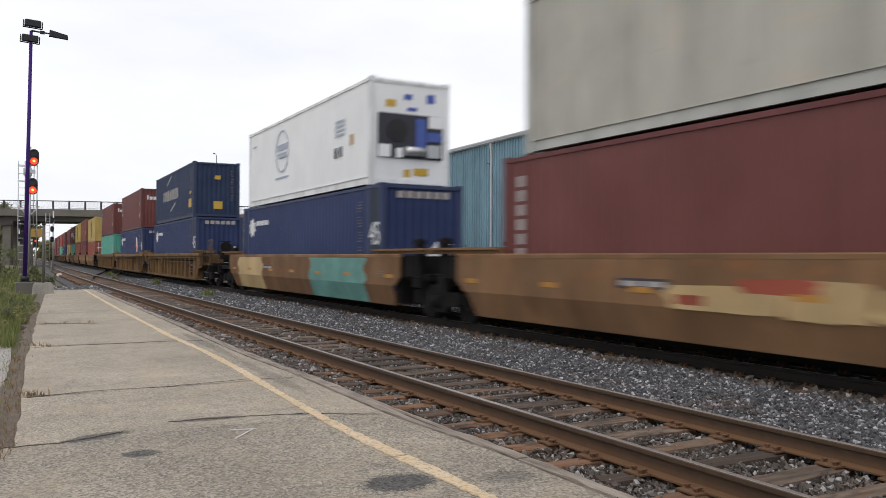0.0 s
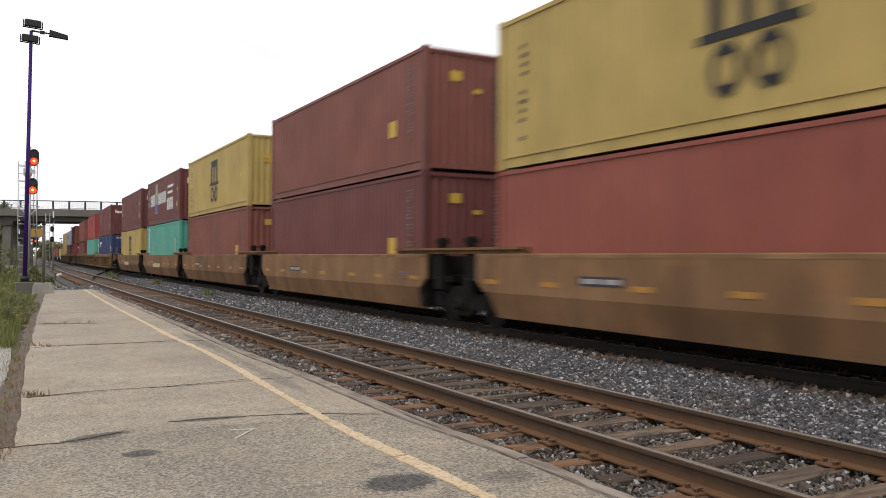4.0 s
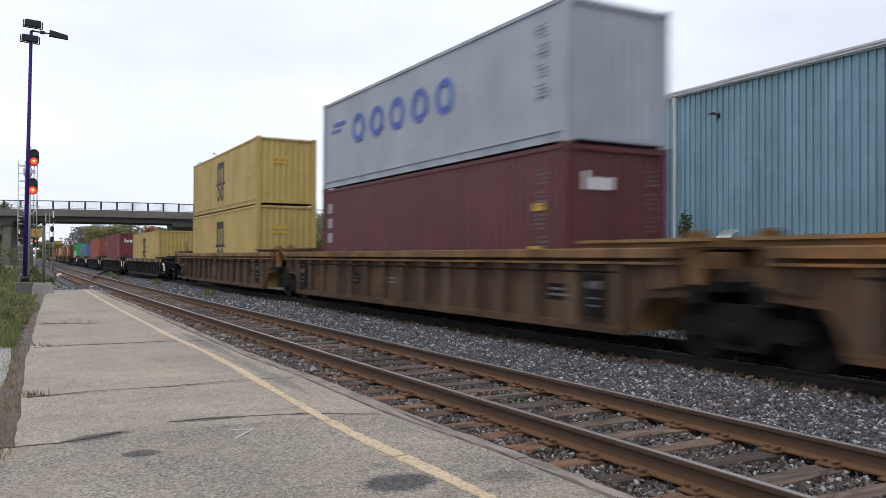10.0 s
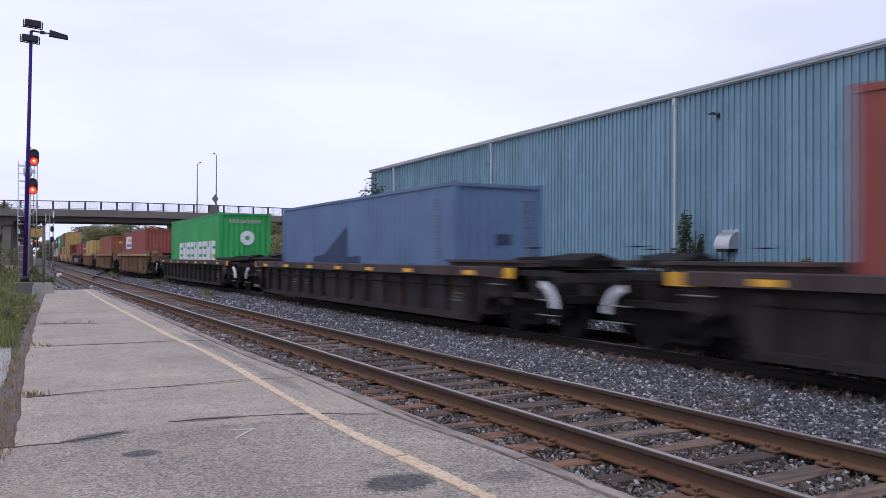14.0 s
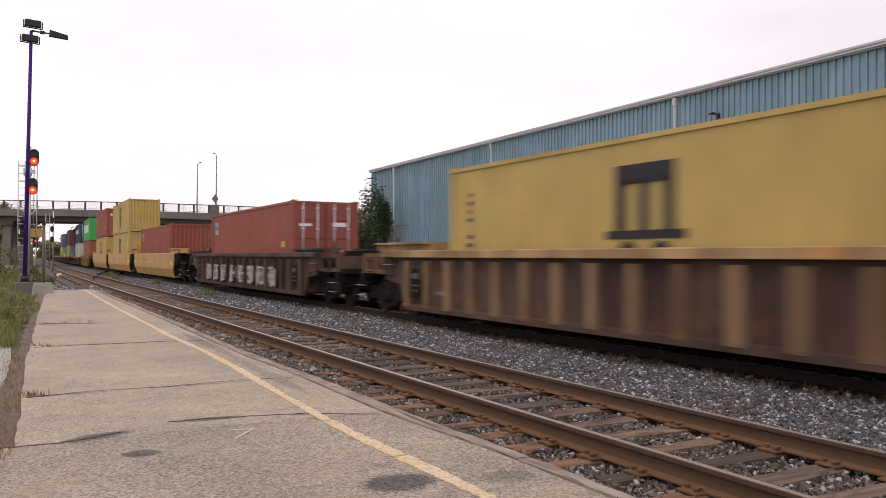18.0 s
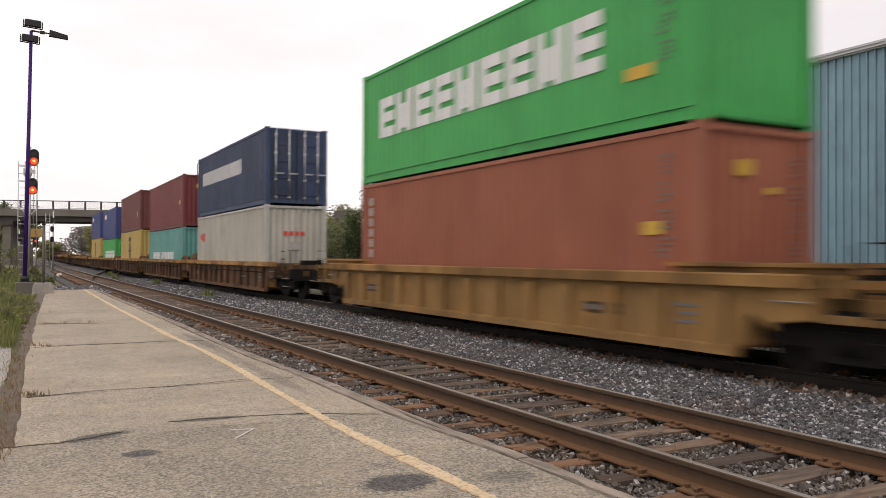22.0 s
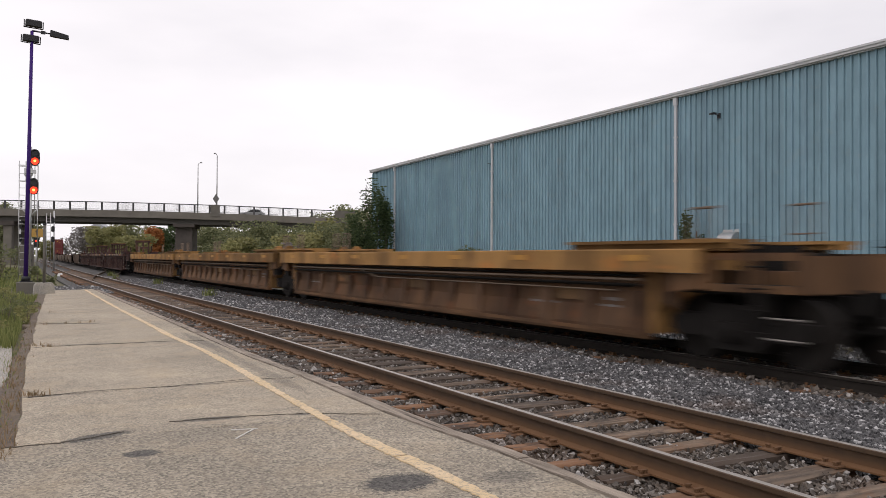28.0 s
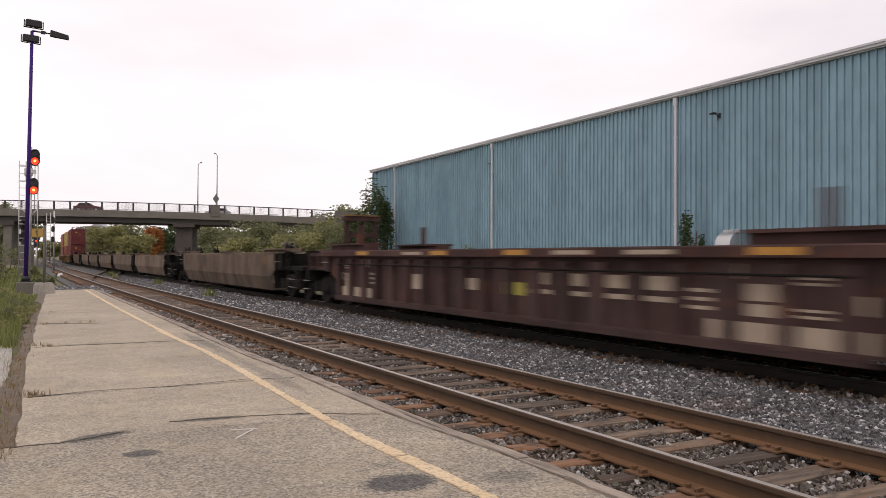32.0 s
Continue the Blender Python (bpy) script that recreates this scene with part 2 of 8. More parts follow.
def rust_rail_mat():
    m, n, l, b, co = node_mat("rail_steel")
    vec = n.new("ShaderNodeNewGeometry").outputs["Position"]
    f = noise_node(n, l, vec, 9, 5)
    sep = n.new("ShaderNodeSeparateXYZ")
    l.new(vec, sep.inputs["Vector"])
    add = n.new("ShaderNodeMath")
    add.operation, add.inputs[1].default_value = "ADD", 0.30
    l.new(sep.outputs["Z"], add.inputs[0])
    foot = ramp_node(n, l, add.outputs["Value"], 0.135, 0.215, (0.8, 0.8, 0.8, 1), (0, 0, 0, 1))
    c = mix_node(n, l, f, (0.036, 0.021, 0.012), (0.088, 0.049, 0.023))
    l.new(mix_node(n, l, foot, c, (0.165, 0.078, 0.030)), b.inputs["Base Color"])
    b.inputs["Roughness"].default_value = 0.85
    bump_node(n, l, b, noise_node(n, l, vec, 60, 3), 0.3, 0.004)
    return m


M_RAIL = rust_rail_mat()
# The far rails' near-black colour holds the shade beneath the train.
M_RAIL_DARK = plain("shaded_rail_steel", (0.022, 0.018, 0.015), 0.8, 0.0, 0.3, 5.0, 0.2, 0.2)
M_RAILTOP = plain("worn_rail_head", (0.34, 0.31, 0.28), 0.38, 0.6, 0.2, 3.0, 0.05)
TAR = ((0.92, 6.22, 0.15, 0.125, 0, 0.92), (2.26, 4.66, 0.27, 0.21, 0, 0.97), (2.95, 4.45, 0.22, 0.16, 0, 0.5), (0.70, 6.955, 0.32, 0.12, 22, 0.85), (1.66, 7.26, 0.30, 0.085, -2, 0.8), (2.44, 7.10, 0.09, 0.06, 0, 0.75), (1.2, 14.3, 0.9, 0.10, -8, 0.45),
       (2.25, 4.0, 0.55, 0.10, 60, 0.30), (1.4, 18.8, 0.8, 0.16, -14, 0.5), (2.2, 9.25, 0.6, 0.05, 3, 0.4), (0.5, 9.22, 0.4, 0.05, 0, 0.4), (2.9, 9.6, 0.10, 1.6, -1, 0.35), (3.0, 13.5, 0.10, 2.6, -1, 0.4))
M_ASPHALT = asphalt_mat("platform_paving", (0.278, 0.243, 0.192), (0.428, 0.368, 0.286), TAR)
M_ASPHALT_NEAR = asphalt_mat("coarse_grey_paving", (0.222, 0.196, 0.157), (0.350, 0.306, 0.243), TAR, 58, 0.9)
M_EDGE = beam_mat("weathered_edge_beam", (0.115, 0.095, 0.078), (0.36, 0.305, 0.25))
M_YELLOW_LINE = worn_line_mat("faded_yellow_paint", (0.60, 0.450, 0.265), (0.31, 0.262, 0.205))
M_STAIN = asphalt_mat("tar_stain", (0.075, 0.072, 0.070), (0.13, 0.125, 0.118))
M_SCUFF = plain("chalk_scuff", (0.62, 0.60, 0.57), 0.9, 0, 0.2, 20.0, 0)
M_CRACK = plain("crack_dirt", (0.105, 0.092, 0.076), 0.95, 0, 0.4, 10.0, 0.3)
M_TIE = wood_mat("weathered_sleeper", (0.060, 0.043, 0.032), (0.265, 0.190, 0.132), (0.23, 0.105, 0.046))
M_PLATE = plain("rusty_tie_plate", (0.135, 0.070, 0.034), 0.9, 0, 0.4, 14.0, 0.4)
M_BALLAST = stone_mat("ballast_stone", (0.040, 0.040, 0.043), (0.138, 0.134, 0.135), (0.52, 0.51, 0.51))
M_BALLAST_BED = ground_mat("ballast_bed", (0.045, 0.043, 0.042), (0.075, 0.07, 0.066), (0.12, 0.115, 0.11), 1.2)
# Train shade, besides some oil, is put into this bed's black colour.
M_BED_SHADE = ground_mat("shaded_track_bed", (0.022, 0.020, 0.019), (0.04, 0.036, 0.033), (0.055, 0.05, 0.046), 1.5)
M_BALLAST_RUST = stone_mat("rusty_ballast_stone", (0.042, 0.035, 0.030), (0.128, 0.102, 0.080), (0.42, 0.40, 0.38))
M_GROUND = ground_mat("scrub_ground", (0.10, 0.095, 0.05), (0.16, 0.13, 0.075), (0.09, 0.10, 0.045), 0.25)
M_DIRT = ground_mat("dry_verge", (0.15, 0.118, 0.092), (0.22, 0.170, 0.125), (0.095, 0.078, 0.062), 2.0)
M_CONC = asphalt_mat("old_concrete", (0.30, 0.285, 0.26), (0.40, 0.38, 0.345))
M_CONC_DARK = plain("weathered_concrete", (0.125, 0.115, 0.10), 0.9, 0, 0.3, 1.2, 0.3)
# Shade below the deck is put into the pier's dark colour.
M_PIER = plain("shaded_pier_concrete", (0.066, 0.056, 0.050), 0.9, 0, 0.35, 0.9, 0.3)
M_FASCIA = plain("stained_fascia_concrete", (0.150, 0.137, 0.118), 0.9, 0, 0.35, 0.6, 0.3)
M_BPOST = plain("dark_bridge_post", (0.050, 0.049, 0.052), 0.6, 0, 0.2, 3.0, 0)
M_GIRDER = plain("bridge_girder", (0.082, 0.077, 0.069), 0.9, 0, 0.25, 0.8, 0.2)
M_BRAIL = plain("bridge_rail_grey", (0.135, 0.13, 0.125), 0.6, 0, 0.15, 3.0, 0)
M_WALL = paint("pale_blue_cladding", (0.205, 0.335, 0.402), 0.30, 0.04, 0.5, fade=0.07, grime=0.16)
M_TRIM = paint("pale_grey_trim", (0.50, 0.51, 0.52), 0.3, 0.05, 0.5)
M_ROOF = plain("metal_roof", (0.36, 0.37, 0.38), 0.5, 0.2, 0.1, 1.0, 0.1)
M_GALV = plain("galvanised_steel", (0.50, 0.50, 0.50), 0.35, 0.7, 0.15, 4.0, 0.05)
M_POLE = plain("purple_pole_paint", (0.045, 0.018, 0.140), 0.6, 0, 0.15, 5.0, 0, 0.15)
M_BLACK = plain("matt_black", (0.018, 0.018, 0.02), 0.6, 0, 0.2, 6.0, 0)
M_RED_LAMP = glow("red_signal_light", (1.0, 0.035, 0.012), 2.6)
M_RED_CORE = glow("red_signal_core", (1.0, 0.22, 0.05), 5.0)
M_SIGN = plain("yellow_sign", (0.42, 0.25, 0.06), 0.6, 0, 0.1, 6.0, 0)
M_WHITE = plain("white_marking", (0.70, 0.70, 0.69), 0.6, 0, 0.12, 8.0, 0)
M_PRINT = plain("faint_small_print", (0.140, 0.128, 0.122), 0.7, 0, 0.4, 8.0, 0)
M_OFFWHITE = plain("worn_white_marking", (0.36, 0.33, 0.31), 0.7, 0, 0.3, 8.0, 0)
M_BLACKMARK = plain("black_marking", (0.014, 0.014, 0.016), 0.6, 0, 0.2, 8.0, 0)
M_PANEL = plain("pale_lettered_panel", (0.52, 0.55, 0.54), 0.6, 0, 0.15, 4.0, 0)
M_STENCIL = plain("dusty_cream_stencil", (0.335, 0.265, 0.200), 0.75, 0, 0.35, 3.0, 0)
M_SCRAWL = plain("yellow_green_spray_paint", (0.34, 0.30, 0.06), 0.7, 0, 0.35, 3.0, 0)
M_YMARK = plain("yellow_label", (0.54, 0.34, 0.045), 0.55, 0, 0.2, 8.0, 0)
M_REFL = plain("yellow_reflector", (0.80, 0.42, 0.02), 0.45, 0, 0.2, 8.0, 0)
M_GRAB = plain("rubbed_grab_iron", (0.24, 0.22, 0.20), 0.6, 0.2, 0.3, 9.0, 0)
M_REFL_DULL = plain("dull_orange_reflector", (0.40, 0.195, 0.035), 0.6, 0, 0.3, 5.0, 0)
M_REDMARK = plain("red_marking", (0.60, 0.06, 0.045), 0.6, 0, 0.15, 8.0, 0)
M_BLUEMARK = plain("blue_marking", (0.07, 0.11, 0.36), 0.6, 0, 0.15, 8.0, 0)
M_ENDNAVY = plain("dull_dark_end_paint", (0.026, 0.034, 0.052), 0.6, 0, 0.3, 3.0, 0.1, 0.2)
M_PALEMARK = plain("faded_grey_blue_marking", (0.36, 0.40, 0.48), 0.6, 0, 0.15, 8.0, 0)
M_DARKMARK = plain("dark_marking", (0.035, 0.035, 0.045), 0.6, 0, 0.2, 8.0, 0)
M_ORANGE = plain("orange_sticker", (0.70, 0.20, 0.05), 0.6, 0, 0.15, 8.0, 0)
M_TEALMARK = plain("teal_spray_paint", (0.10, 0.34, 0.30), 0.7, 0, 0.4, 3.0, 0)
M_TEALART = paint("mottled_teal_spray_paint", (0.13, 0.30, 0.26), 0.6, 0.8, 0.6, False, (0.34, 0.19, 0.12), 0.35)
M_CREAMART = paint("mottled_cream_spray_paint", (0.47, 0.33, 0.155), 0.4, 0.45, 0.6, False, (0.42, 0.20, 0.05), 0.2)
M_RUSTART = paint("dull_red_spray_paint", (0.30, 0.075, 0.045), 0.5, 0.4, 0.7, False, (0.20, 0.10, 0.05), 0.25)
M_CREAM = plain("cream_spray_paint", (0.52, 0.42, 0.24), 0.7, 0, 0.35, 3.0, 0)
M_STEEL_DARK = plain("greasy_running_gear", (0.012, 0.0105, 0.0095), 0.85, 0, 0.5, 4.0, 0.3, 0.12)
M_TRUCK = plain("dusty_truck_casting", (0.013, 0.0112, 0.0102), 0.85, 0, 0.6, 5.0, 0.3, 0.15)
M_WHEEL = plain("wheel_steel", (0.015, 0.0125, 0.011), 0.75, 0.0, 0.3, 5.0, 0.1, 0.2)
M_WHEEL_WHITE = plain("white_painted_bearing", (0.62, 0.62, 0.62), 0.6, 0, 0.2, 5.0, 0)
M_GLASS = plain("dark_car_glass", (0.02, 0.022, 0.025), 0.15, 0, 0.1, 4.0, 0)
M_TYRE = plain("tyre_rubber", (0.02, 0.02, 0.02), 0.8, 0, 0.2, 8.0, 0)
M_BARK = plain("bark", (0.10, 0.075, 0.055), 0.9, 0, 0.3, 6.0, 0.4)
M_LEAF_DARK = leaf_mat("dark_green_leaves", (0.045, 0.070, 0.032), (0.105, 0.140, 0.060))
M_LEAF = leaf_mat("green_leaves", (0.115, 0.132, 0.066), (0.24, 0.245, 0.125))
# Distance haze is put into this colour: paler, greyer leaves for far trees.
M_LEAF_FAR = leaf_mat("haze_paled_leaves", (0.155, 0.172, 0.090), (0.30, 0.305, 0.165))
M_LEAF_YEL = leaf_mat("yellow_green_leaves", (0.20, 0.205, 0.085), (0.37, 0.345, 0.155))
M_LEAF_RED = leaf_mat("orange_autumn_leaves", (0.26, 0.09, 0.03), (0.46, 0.20, 0.07))
M_LEAF_GREY = leaf_mat("grey_bare_twigs", (0.17, 0.155, 0.145), (0.27, 0.25, 0.235))
M_GRASS = leaf_mat("verge_grass", (0.120, 0.150, 0.048), (0.30, 0.305, 0.115))
M_DRYGRASS = leaf_mat("dry_grass", (0.185, 0.130, 0.070), (0.38, 0.26, 0.15))

BOX = {  # container paints
    "maroon": paint("maroon_container_paint", (0.138, 0.037, 0.031), 0.30, 0.10, 0.5),
    "darkred": paint("dark_red_container_paint", (0.165, 0.034, 0.034), 0.30, 0.12, 0.5),
    "brown": paint("brown_red_container_paint", (0.196, 0.063, 0.045), 0.30, 0.15, 0.55),
    "russet": paint("russet_container_paint", (0.180, 0.052, 0.040), 0.35, 0.25, 0.55),
    "wine": paint("wine_red_container_paint", (0.098, 0.024, 0.024), 0.30, 0.12, 0.5),
    "red": paint("red_container_paint", (0.300, 0.046, 0.039), 0.30, 0.12, 0.5),
    "brick": paint("brick_red_container_paint", (0.258, 0.068, 0.046), 0.30, 0.15, 0.55),
    "rust": paint("faded_orange_red_container_paint", (0.268, 0.083, 0.043), 0.35, 0.18, 0.6),
    "yellow": paint("ochre_yellow_container_paint", (0.435, 0.312, 0.094), 0.30, 0.10, 0.5),
    "teal": paint("teal_container_paint", (0.085, 0.335, 0.250), 0.22, 0.08, 0.45),
    "sea": paint("grey_green_container_paint", (0.10, 0.29, 0.26), 0.30, 0.14, 0.5),
    "navy": paint("navy_container_paint", (0.028, 0.042, 0.112), 0.25, 0.08, 0.45, gloss=0.15),
    "darknavy": paint("dark_navy_container_paint", (0.026, 0.040, 0.085), 0.30, 0.10, 0.5, gloss=0.15),
    "blue": paint("faded_blue_container_paint", (0.105, 0.165, 0.270), 0.35, 0.18, 0.55),
    "wornblue": paint("scraped_blue_container_paint", (0.034, 0.058, 0.118), 0.8, 0.9, 0.55, False, (0.16, 0.085, 0.045), grime=0.4),
    "royal": paint("royal_blue_container_paint", (0.043, 0.057, 0.172), 0.25, 0.10, 0.45),
    "green": paint("bright_green_container_paint", (0.035, 0.33, 0.075), 0.25, 0.08, 0.45),
    "white": paint("white_reefer_paint", (0.78, 0.78, 0.77), 0.10, 0.02, 0.4, fade=0.04),
    "pale": paint("pale_grey_container_paint", (0.44, 0.425, 0.365), 0.6, 0.45, 0.55, grime=0.16),
    "silver": paint("silver_grey_container_paint", (0.335, 0.360, 0.395), 0.25, 0.12, 0.5),
}
CARS = {  # railcar paints
    "lowgoldside": paint("rubbed_gold_car_paint", (0.275, 0.160, 0.058), 0.6, 0.4, 0.7, grime=0.4),
    "lowside": paint("rust_streaked_car_paint", (0.138, 0.078, 0.040), 0.8, 0.6, 0.75, grime=0.95),
    "patchtan": paint("rubbed_tan_panel_paint", (0.200, 0.120, 0.058), 0.6, 0.4, 0.75, grime=0.7),
    "ochre": paint("grimy_ochre_car_paint", (0.170, 0.100, 0.042), 0.75, 0.45, 0.75, grime=0.7),
    # Rib paints, set lighter than the side plates behind them.
    "ochrerib": paint("pale_ochre_rib_paint", (0.220, 0.130, 0.053), 0.6, 0.4, 0.75, grime=0.6),
    "rustrib": paint("pale_tan_rib_paint", (0.270, 0.172, 0.092), 0.6, 0.45, 0.75, grime=0.5),
    "maroonrib": paint("lighter_maroon_rib_paint", (0.080, 0.047, 0.042), 0.6, 0.35, 0.75, grime=0.7),
    "emptyside": paint("rusty_ochre_car_paint", (0.138, 0.074, 0.036), 0.75, 0.45, 0.75, grime=0.7),
    "ochredark": paint("dark_grimy_car_paint", (0.116, 0.070, 0.040), 0.75, 0.45, 0.75, grime=0.7),
    "ochredarkrib": paint("dark_tan_rib_paint", (0.125, 0.088, 0.052), 0.6, 0.4, 0.75, grime=0.6),
    "emptyrib": paint("worn_brown_rib_paint", (0.112, 0.064, 0.037), 0.6, 0.4, 0.75, grime=0.6),
    "goldtop": paint("deep_yellow_sill_paint", (0.335, 0.185, 0.064), 0.5, 0.35, 0.7, grime=0.7),
    "ochretop": paint("ochre_sill_paint", (0.255, 0.150, 0.064), 0.65, 0.4, 0.7, grime=0.7),
    "tan": paint("tan_brown_car_paint", (0.245, 0.138, 0.068), 0.55, 0.45, 0.7, grime=0.4),
    "gold": paint("golden_yellow_car_paint", (0.52, 0.315, 0.105), 0.28, 0.18, 0.6, grime=0.18),
    "black": paint("grimy_black_car_paint", (0.036, 0.031, 0.029), 0.5, 0.4, 0.75, grime=0.7),
    "blacktop": paint("dark_sill_paint", (0.095, 0.075, 0.068), 0.5, 0.4, 0.7, grime=0.7),
    "rustbrown": paint("rusty_brown_car_paint", (0.112, 0.069, 0.050), 0.7, 0.5, 0.8, grime=0.7),
    "rusttop": paint("tan_sill_paint", (0.40, 0.27, 0.13), 0.5, 0.4, 0.7, grime=0.7),
    "maroon": paint("dull_maroon_car_paint", (0.072, 0.042, 0.037), 0.55, 0.35, 0.75, grime=0.7),
    "maroontop": paint("maroon_sill_paint", (0.086, 0.045, 0.039), 0.5, 0.35, 0.7, grime=0.7),
    "grey": paint("dusty_grey_car_paint", (0.175, 0.132, 0.100), 0.5, 0.4, 0.8, grime=0.7),
}

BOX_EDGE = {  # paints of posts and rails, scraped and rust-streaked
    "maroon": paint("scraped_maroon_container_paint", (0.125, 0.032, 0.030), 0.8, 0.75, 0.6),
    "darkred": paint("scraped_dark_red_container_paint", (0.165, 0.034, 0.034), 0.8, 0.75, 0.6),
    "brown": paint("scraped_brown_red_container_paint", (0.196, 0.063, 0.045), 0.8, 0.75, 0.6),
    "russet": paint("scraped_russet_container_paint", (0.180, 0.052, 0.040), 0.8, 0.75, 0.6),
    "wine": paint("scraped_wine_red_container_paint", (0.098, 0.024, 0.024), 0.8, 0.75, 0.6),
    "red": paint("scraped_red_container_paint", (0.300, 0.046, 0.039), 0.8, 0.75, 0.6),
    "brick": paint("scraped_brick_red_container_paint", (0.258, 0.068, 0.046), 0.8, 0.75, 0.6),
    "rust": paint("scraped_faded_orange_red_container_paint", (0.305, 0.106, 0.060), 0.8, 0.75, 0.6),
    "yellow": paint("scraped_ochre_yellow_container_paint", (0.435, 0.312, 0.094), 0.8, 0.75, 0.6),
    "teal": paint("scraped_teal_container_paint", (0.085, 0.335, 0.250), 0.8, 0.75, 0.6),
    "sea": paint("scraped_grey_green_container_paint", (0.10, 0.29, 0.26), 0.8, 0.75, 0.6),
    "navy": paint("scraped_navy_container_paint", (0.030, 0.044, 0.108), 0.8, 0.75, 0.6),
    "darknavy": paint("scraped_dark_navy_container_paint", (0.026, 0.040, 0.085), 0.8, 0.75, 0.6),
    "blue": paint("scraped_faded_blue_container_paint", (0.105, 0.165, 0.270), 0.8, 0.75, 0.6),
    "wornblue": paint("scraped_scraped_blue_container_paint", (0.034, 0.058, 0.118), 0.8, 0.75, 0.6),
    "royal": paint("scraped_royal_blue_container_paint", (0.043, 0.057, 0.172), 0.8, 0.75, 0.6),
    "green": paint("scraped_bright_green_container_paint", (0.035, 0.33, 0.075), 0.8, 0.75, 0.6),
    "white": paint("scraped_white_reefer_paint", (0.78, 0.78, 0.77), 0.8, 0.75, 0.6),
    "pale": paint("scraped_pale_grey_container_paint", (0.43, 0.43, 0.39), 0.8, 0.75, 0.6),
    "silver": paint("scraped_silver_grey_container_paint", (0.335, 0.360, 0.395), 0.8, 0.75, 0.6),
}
# ---- building tools ----
class Mesh:
    """Collects vertices and faces of one mesh."""

    def __init__(self):
        self.v, self.f, self.smooth = [], [], []

    def add(self, verts, faces, smooth=False):
        k = len(self.v)
        self.v.extend(verts)
        self.f.extend([tuple(i + k for i in f) for f in faces])
        self.smooth.extend([smooth] * len(faces))
        return self

    def box(self, x0, x1, y0, y1, z0, z1, c=0.0):
        """A box; c chamfers its upright edges and rim."""
        if not c:
            v = [(x, y, z) for x in (x0, x1) for y in (y0, y1) for z in (z0, z1)]
            return self.add(v, [(0, 1, 3, 2), (4, 6, 7, 5), (0, 4, 5, 1), (2, 3, 7, 6), (0, 2, 6, 4), (1, 5, 7, 3)])
        ring = lambda d, z: [(x0 + d + c, y0 + d, z), (x1 - d - c, y0 + d, z), (x1 - d, y0 + d + c, z), (x1 - d, y1 - d - c, z),
                             (x1 - d - c, y1 - d, z), (x0 + d + c, y1 - d, z), (x0 + d, y1 - d - c, z), (x0 + d, y0 + d + c, z)]
        v = ring(0, z0) + ring(0, z1 - c) + ring(c * 0.7, z1)
        f = [tuple(range(7, -1, -1)), tuple(range(16, 24))]
        for r in (0, 8):
            f += [(r + i, r + (i + 1) % 8, r + 8 + (i + 1) % 8, r + 8 + i) for i in range(8)]
        return self.add(v, f)

    def prism(self, poly, axis, a, b):
        """A polygon of two coordinates, drawn out along axis from a to b."""
        put = {"x": lambda p, t: (t, p[0], p[1]), "y": lambda p, t: (p[0], t, p[1]), "z": lambda p, t: (p[0], p[1], t)}[axis]
        k = len(poly)
        v = [put(p, a) for p in poly] + [put(p, b) for p in poly]
        f = [tuple(range(k - 1, -1, -1)), tuple(range(k, 2 * k))] + [(i, (i + 1) % k, k + (i + 1) % k, k + i) for i in range(k)]
        return self.add(v, f)

    def rod(self, p, q, r0, r1=None, n=10, smooth=True):
        """A round bar from p to q."""
        p, q, r1 = Vector(p), Vector(q), r0 if r1 is None else r1
        d = (q - p).normalized()
        u = d.orthogonal().normalized()
        w = d.cross(u)
        ring = lambda c, r: [tuple(c + r * (math.cos(t) * u + math.sin(t) * w)) for t in (2 * math.pi * i / n for i in range(n))]
        k = len(self.v)
        self.add(ring(p, r0) + ring(q, r1), [(i, (i + 1) % n, n + (i + 1) % n, n + i) for i in range(n)], smooth)
        self.f += [tuple(k + i for i in range(n - 1, -1, -1)), tuple(k + n + i for i in range(n))]
        self.smooth += [False, False]
        return self

    def data(self, name, material):
        m = bpy.data.meshes.new(name)
        m.from_pydata(self.v, [], self.f)
        m.polygons.foreach_set("use_smooth", self.smooth)
        m.materials.append(material)
        m.update()
        return m


SHARED = {}


def part(name, mesh, material, parent, label="", at=None):
    """One mesh object under a thing or a part. A string instead of a mesh takes the shared data of that key."""
    data = mesh.data(name, material) if isinstance(mesh, Mesh) else mesh
    ob = new(name, data)
    ob.parent = parent
    if at is not None:
        ob.matrix_basis = at if isinstance(at, Matrix) else Matrix.Translation(at)
    if label:
        ob["label"] = label
    return ob


def shared(key, material, make):
    """Mesh data built once for each key and material."""
    k = (key, material.name)
    if k not in SHARED:
        SHARED[k] = make().data(key if isinstance(key, str) else key[0], material)
    return SHARED[k]


def thing(name, label, category, group="", kind="", at=None):
    ob = new(name)
    ob.empty_display_size = 0.2
    tagged(ob, label, category, group, kind)
    if at is not None:
        ob.matrix_basis = at if isinstance(at, Matrix) else Matrix.Translation(at)
    return ob


def solid(name, mesh, material, label, category, group="", kind="", at=None):
    """A thing of one mesh."""
    ob = new(name, mesh.data(name, material))
    tagged(ob, label, category, group, kind)
    if at is not None:
        ob.matrix_basis = at if isinstance(at, Matrix) else Matrix.Translation(at)
    return ob


BEND, BEND_END = 0.00024, 114.0


def px(y):
    """Sideways shift of the tracks' gentle bend at y."""
    z = min(max(y, 0.0), BEND_END)
    return BEND / 2 * z * z + BEND * BEND_END * max(y - BEND_END, 0.0)


